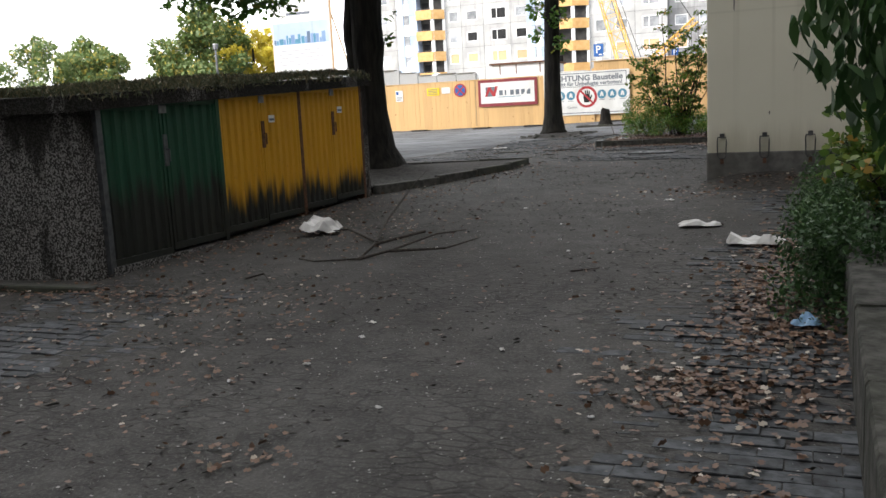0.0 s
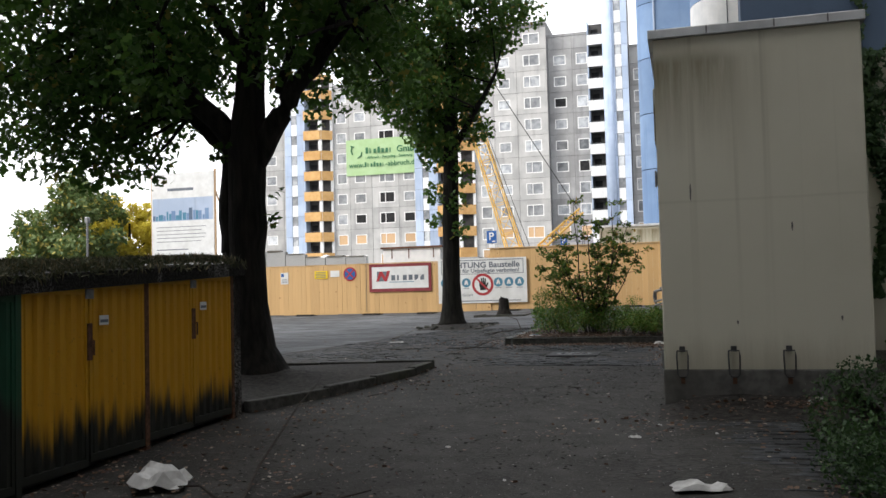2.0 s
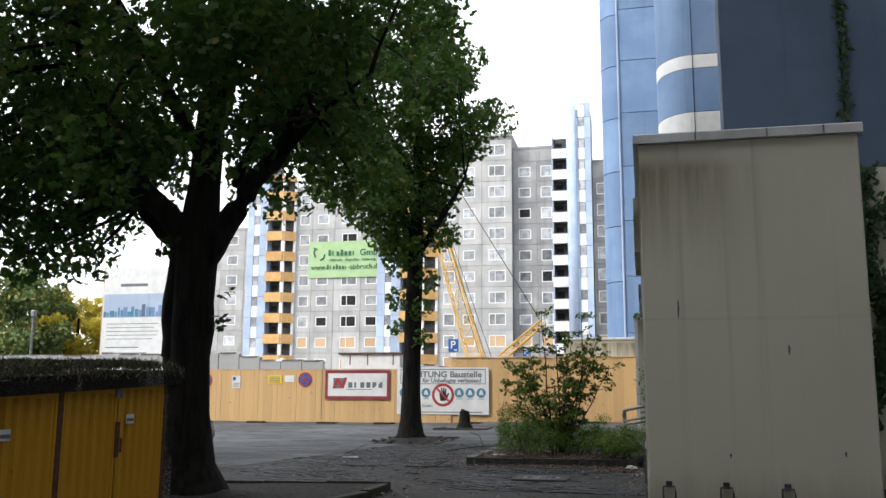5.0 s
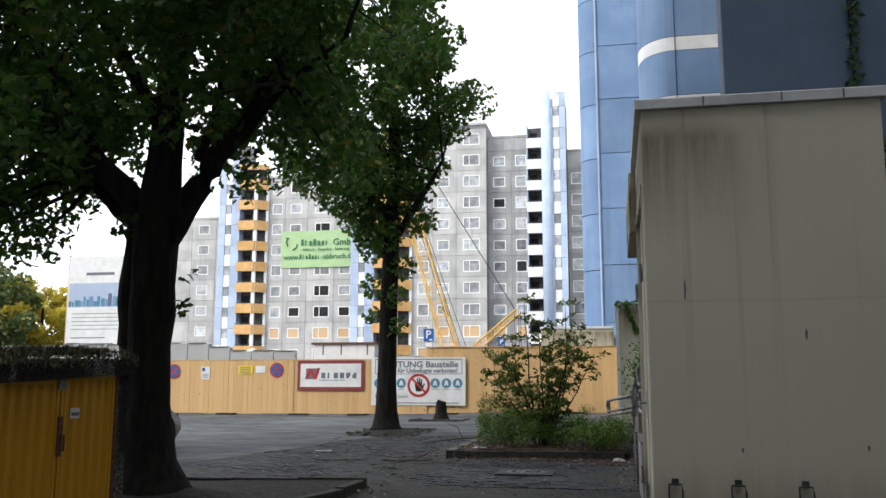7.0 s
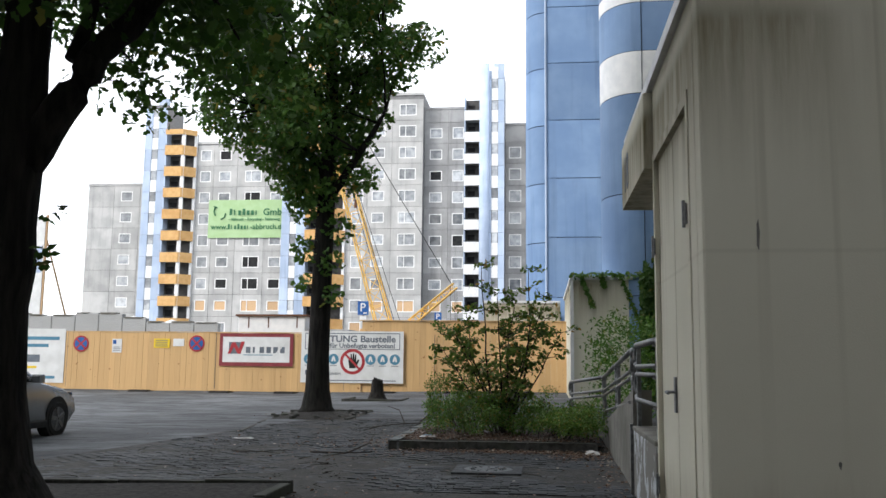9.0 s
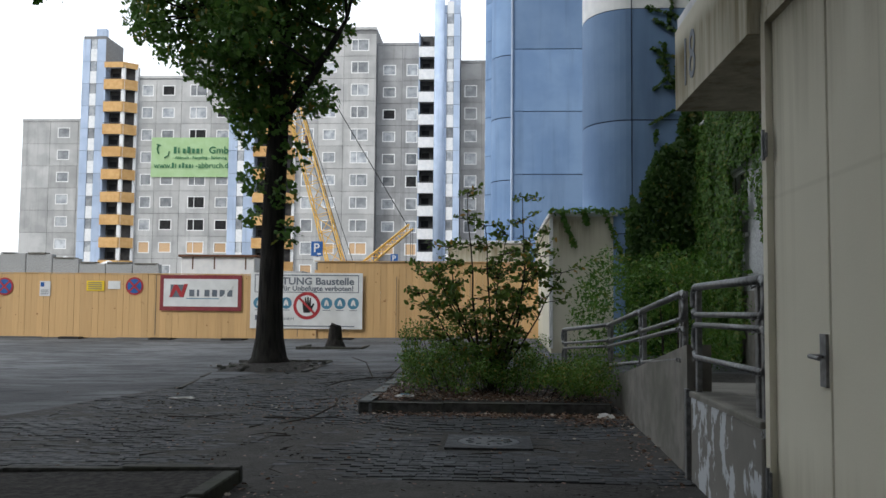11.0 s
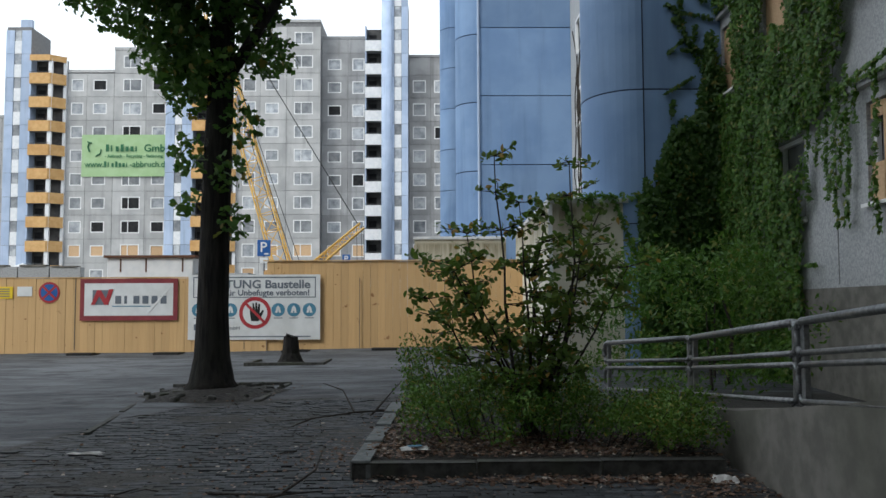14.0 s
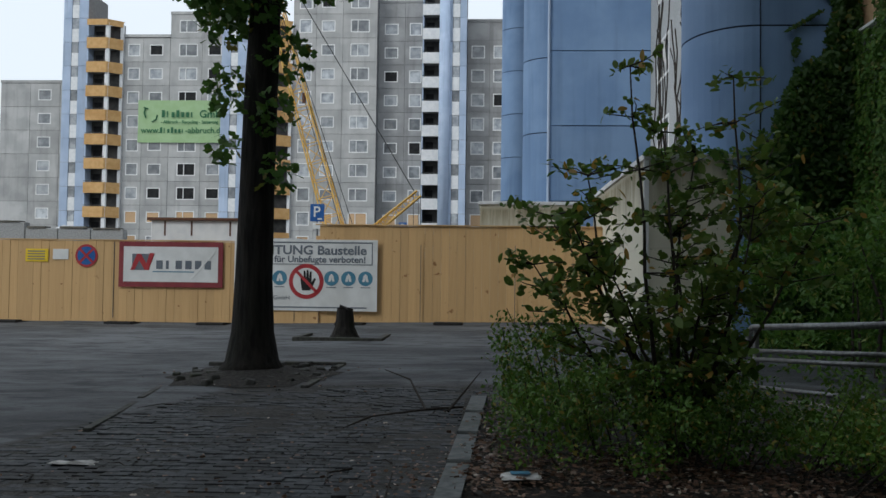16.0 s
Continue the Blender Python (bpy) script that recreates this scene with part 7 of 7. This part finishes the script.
grit = np.column_stack([g.uniform(-5.6, 0.1, 9000), g.uniform(1.8, 15.0, 9000), np.zeros(9000)])
grit[:, 2] = [ground_z(a, b) + 0.008 + 0.012 * noise.noise(Vector((a * 0.9, b * 0.9, 0))) for a, b in grit[:, :2]]
tagged(leaves(grit, 0.018, M_PEBBLE, "grit", lobes=False, normal=(0, 0, 1)), "pale grit and crumbs over the trodden earth", "grit", kind="stuff")


crumb = np.column_stack([g.uniform(-7.5, 0.1, 14000), g.uniform(1.8, 25.0, 14000), np.zeros(14000)])
crumb = np.array([q for q in crumb if noise.noise(Vector((q[0] * 0.8, q[1] * 0.5, 4.0))) + 0.5 * noise.noise(Vector((q[0] * 2.5, q[1] * 2.0, 1.0))) > 0.0 and not (q[0] < -4.9 and 5.2 < q[1] < 15.7)])
crumb[:, 2] = [ground_z(a, b) + 0.014 + 0.012 * noise.noise(Vector((a * 0.9, b * 0.9, 0))) for a, b in crumb[:, :2]]
tagged(leaves(crumb, 0.045, M_SOIL, "leaf_crumbs", lobes=False, flat=0.9, normal=(0, 0, 1), slim=0.5), "dark trodden leaf crumbs and twig bits", "leaf litter", kind="stuff")


# ---- unseen blocks added behind and beside the start, closing the place and shading it ----
def shade_block(name, x0, x1, y0, y1, top, label):
    b = thing(name, (0, 0, 0), label, "apartment block")
    part("wall", Shape().box(x0, x1, y0, y1, -0.8, top), M_GREY, b)


# Added out of view; heights set by how much sun and sky they block.
shade_block("apartment_block", -34, -17, -16, 8.5, 38, "unseen grey concrete block added beyond the bin shelter, keeps the sun off")
shade_block("apartment_block", -16.9, 14, -16, -5, 27, "unseen grey concrete block added behind the path's start, holds back sky light")
shade_block("apartment_block", 5.8, 16, -5, 13.5, 30, "unseen grey concrete block added beside the raised bed, holds back sky light")


# ---- pavers ----
def paver_field(name, x0, x1, y0, y1, nearest, cover, label):
    """Rectangular concrete pavers in running rows; those in the nearest stretch are objects of their own."""
    L, W = 0.20, 0.10
    base = thing(name, (0, 0, 0), label, "paving", kind="structure")
    vs, fs = [], []
    one = Shape().cbox(0.002, L - 0.002, 0.002, W - 0.002, -0.06, 0, 0.004).mesh("paver", M_PAVER)
    r = np.random.default_rng(5)
    j, made = 0, 0
    y = y0
    while y < y1:
        x = x0 - (0.1 if j % 2 else 0)
        while x < x1:
            cx, cy = x + L / 2, y + W / 2
            sink = cover(cx, cy)
            lift = 0.006 - sink + r.normal() * 0.003
            if lift > -0.012 and not (abs(cx + 2.92) < 0.52 and abs(cy - 17.4) < 0.48):
                z = ground_z(cx, cy) + 0.012 * noise.noise(Vector((cx * 0.9, cy * 0.9, 0))) + lift
                rough = 2.2 if (cx < -3.0 and cy < 8) else 1.0
                tx, ty = r.normal() * 0.010 * rough, r.normal() * 0.013 * rough
                if nearest(cx, cy) and made < 300:
                    ob = part("paver", one, None, base, at=(x, y, z))
                    ob.rotation_euler = (ty, tx, 0)
                    made += 1
                else:
                    k = len(vs)
                    c = 0.004
                    for px, py, pz in ((0.002, 0.002, -0.05), (L - 0.002, 0.002, -0.05), (L - 0.002, W - 0.002, -0.05), (0.002, W - 0.002, -0.05), (0.002, 0.002, -c), (L - 0.002, 0.002, -c), (L - 0.002, W - 0.002, -c), (0.002, W - 0.002, -c), (0.002 + c, 0.002 + c, 0), (L - 0.002 - c, 0.002 + c, 0), (L - 0.002 - c, W - 0.002 - c, 0), (0.002 + c, W - 0.002 - c, 0)):
                        vs.append((x + px, y + py, z + pz + (px - L / 2) * tx + (py - W / 2) * ty))
                    for a in (0, 4):
                        for i in range(4):
                            e = (i + 1) % 4
                            fs.append((k + a + i, k + a + e, k + a + 4 + e, k + a + 4 + i))
                    fs.append((k + 8, k + 9, k + 10, k + 11))
            x += L
        y += W
        j += 1
    me = bpy.data.meshes.new("paver_rest")
    me.from_pydata(vs, [], fs)
    me.materials.append(M_PAVER_ST)
    rest = new("paver_rest", me)
    rest.parent = base
    tagged(rest, kind="stuff")


def cover_far(x, y):
    k = noise.noise(Vector((x * 0.5, y * 0.5, 3))) + 0.4 * noise.noise(Vector((x * 1.7, y * 1.7, 9)))
    side = (y - 17) - 3.53 * (x + 9.5)
    if side > -0.3 or y > 25.0 or math.hypot(x + 7.32, y - 26.1) < 1.3:
        return 1
    return 0.022 * k + 0.003


def cover_near(x, y):
    k = noise.noise(Vector((x * 0.7, y * 0.7, 12))) + 0.5 * noise.noise(Vector((x * 2.2, y * 2.2, 9)))
    edge = max((x + 1.15) / 0.9, (-3.2 - x) / 1.2, -0.6)
    bury = 0.03 * max(0.0, min((y - 5.4) / 1.2, 1.0)) if x < -2.6 else 0.0
    return 0.020 - 0.017 * min(edge, 1.0) + 0.016 * k + bury


paver_field("paving", -9.4, -1.34, 15.6, 24.9, lambda x, y: -4.9 < x < -3.5 and 17.2 < y < 21, cover_far, "grey rectangular pavers, worn and uneven")
paver_field("paving", -5.6, 0.14, 2.2, 11.4, lambda x, y: -1.1 < x < 0.14 and 2.5 < y < 8, cover_near, "grey rectangular pavers sunk in trodden earth")
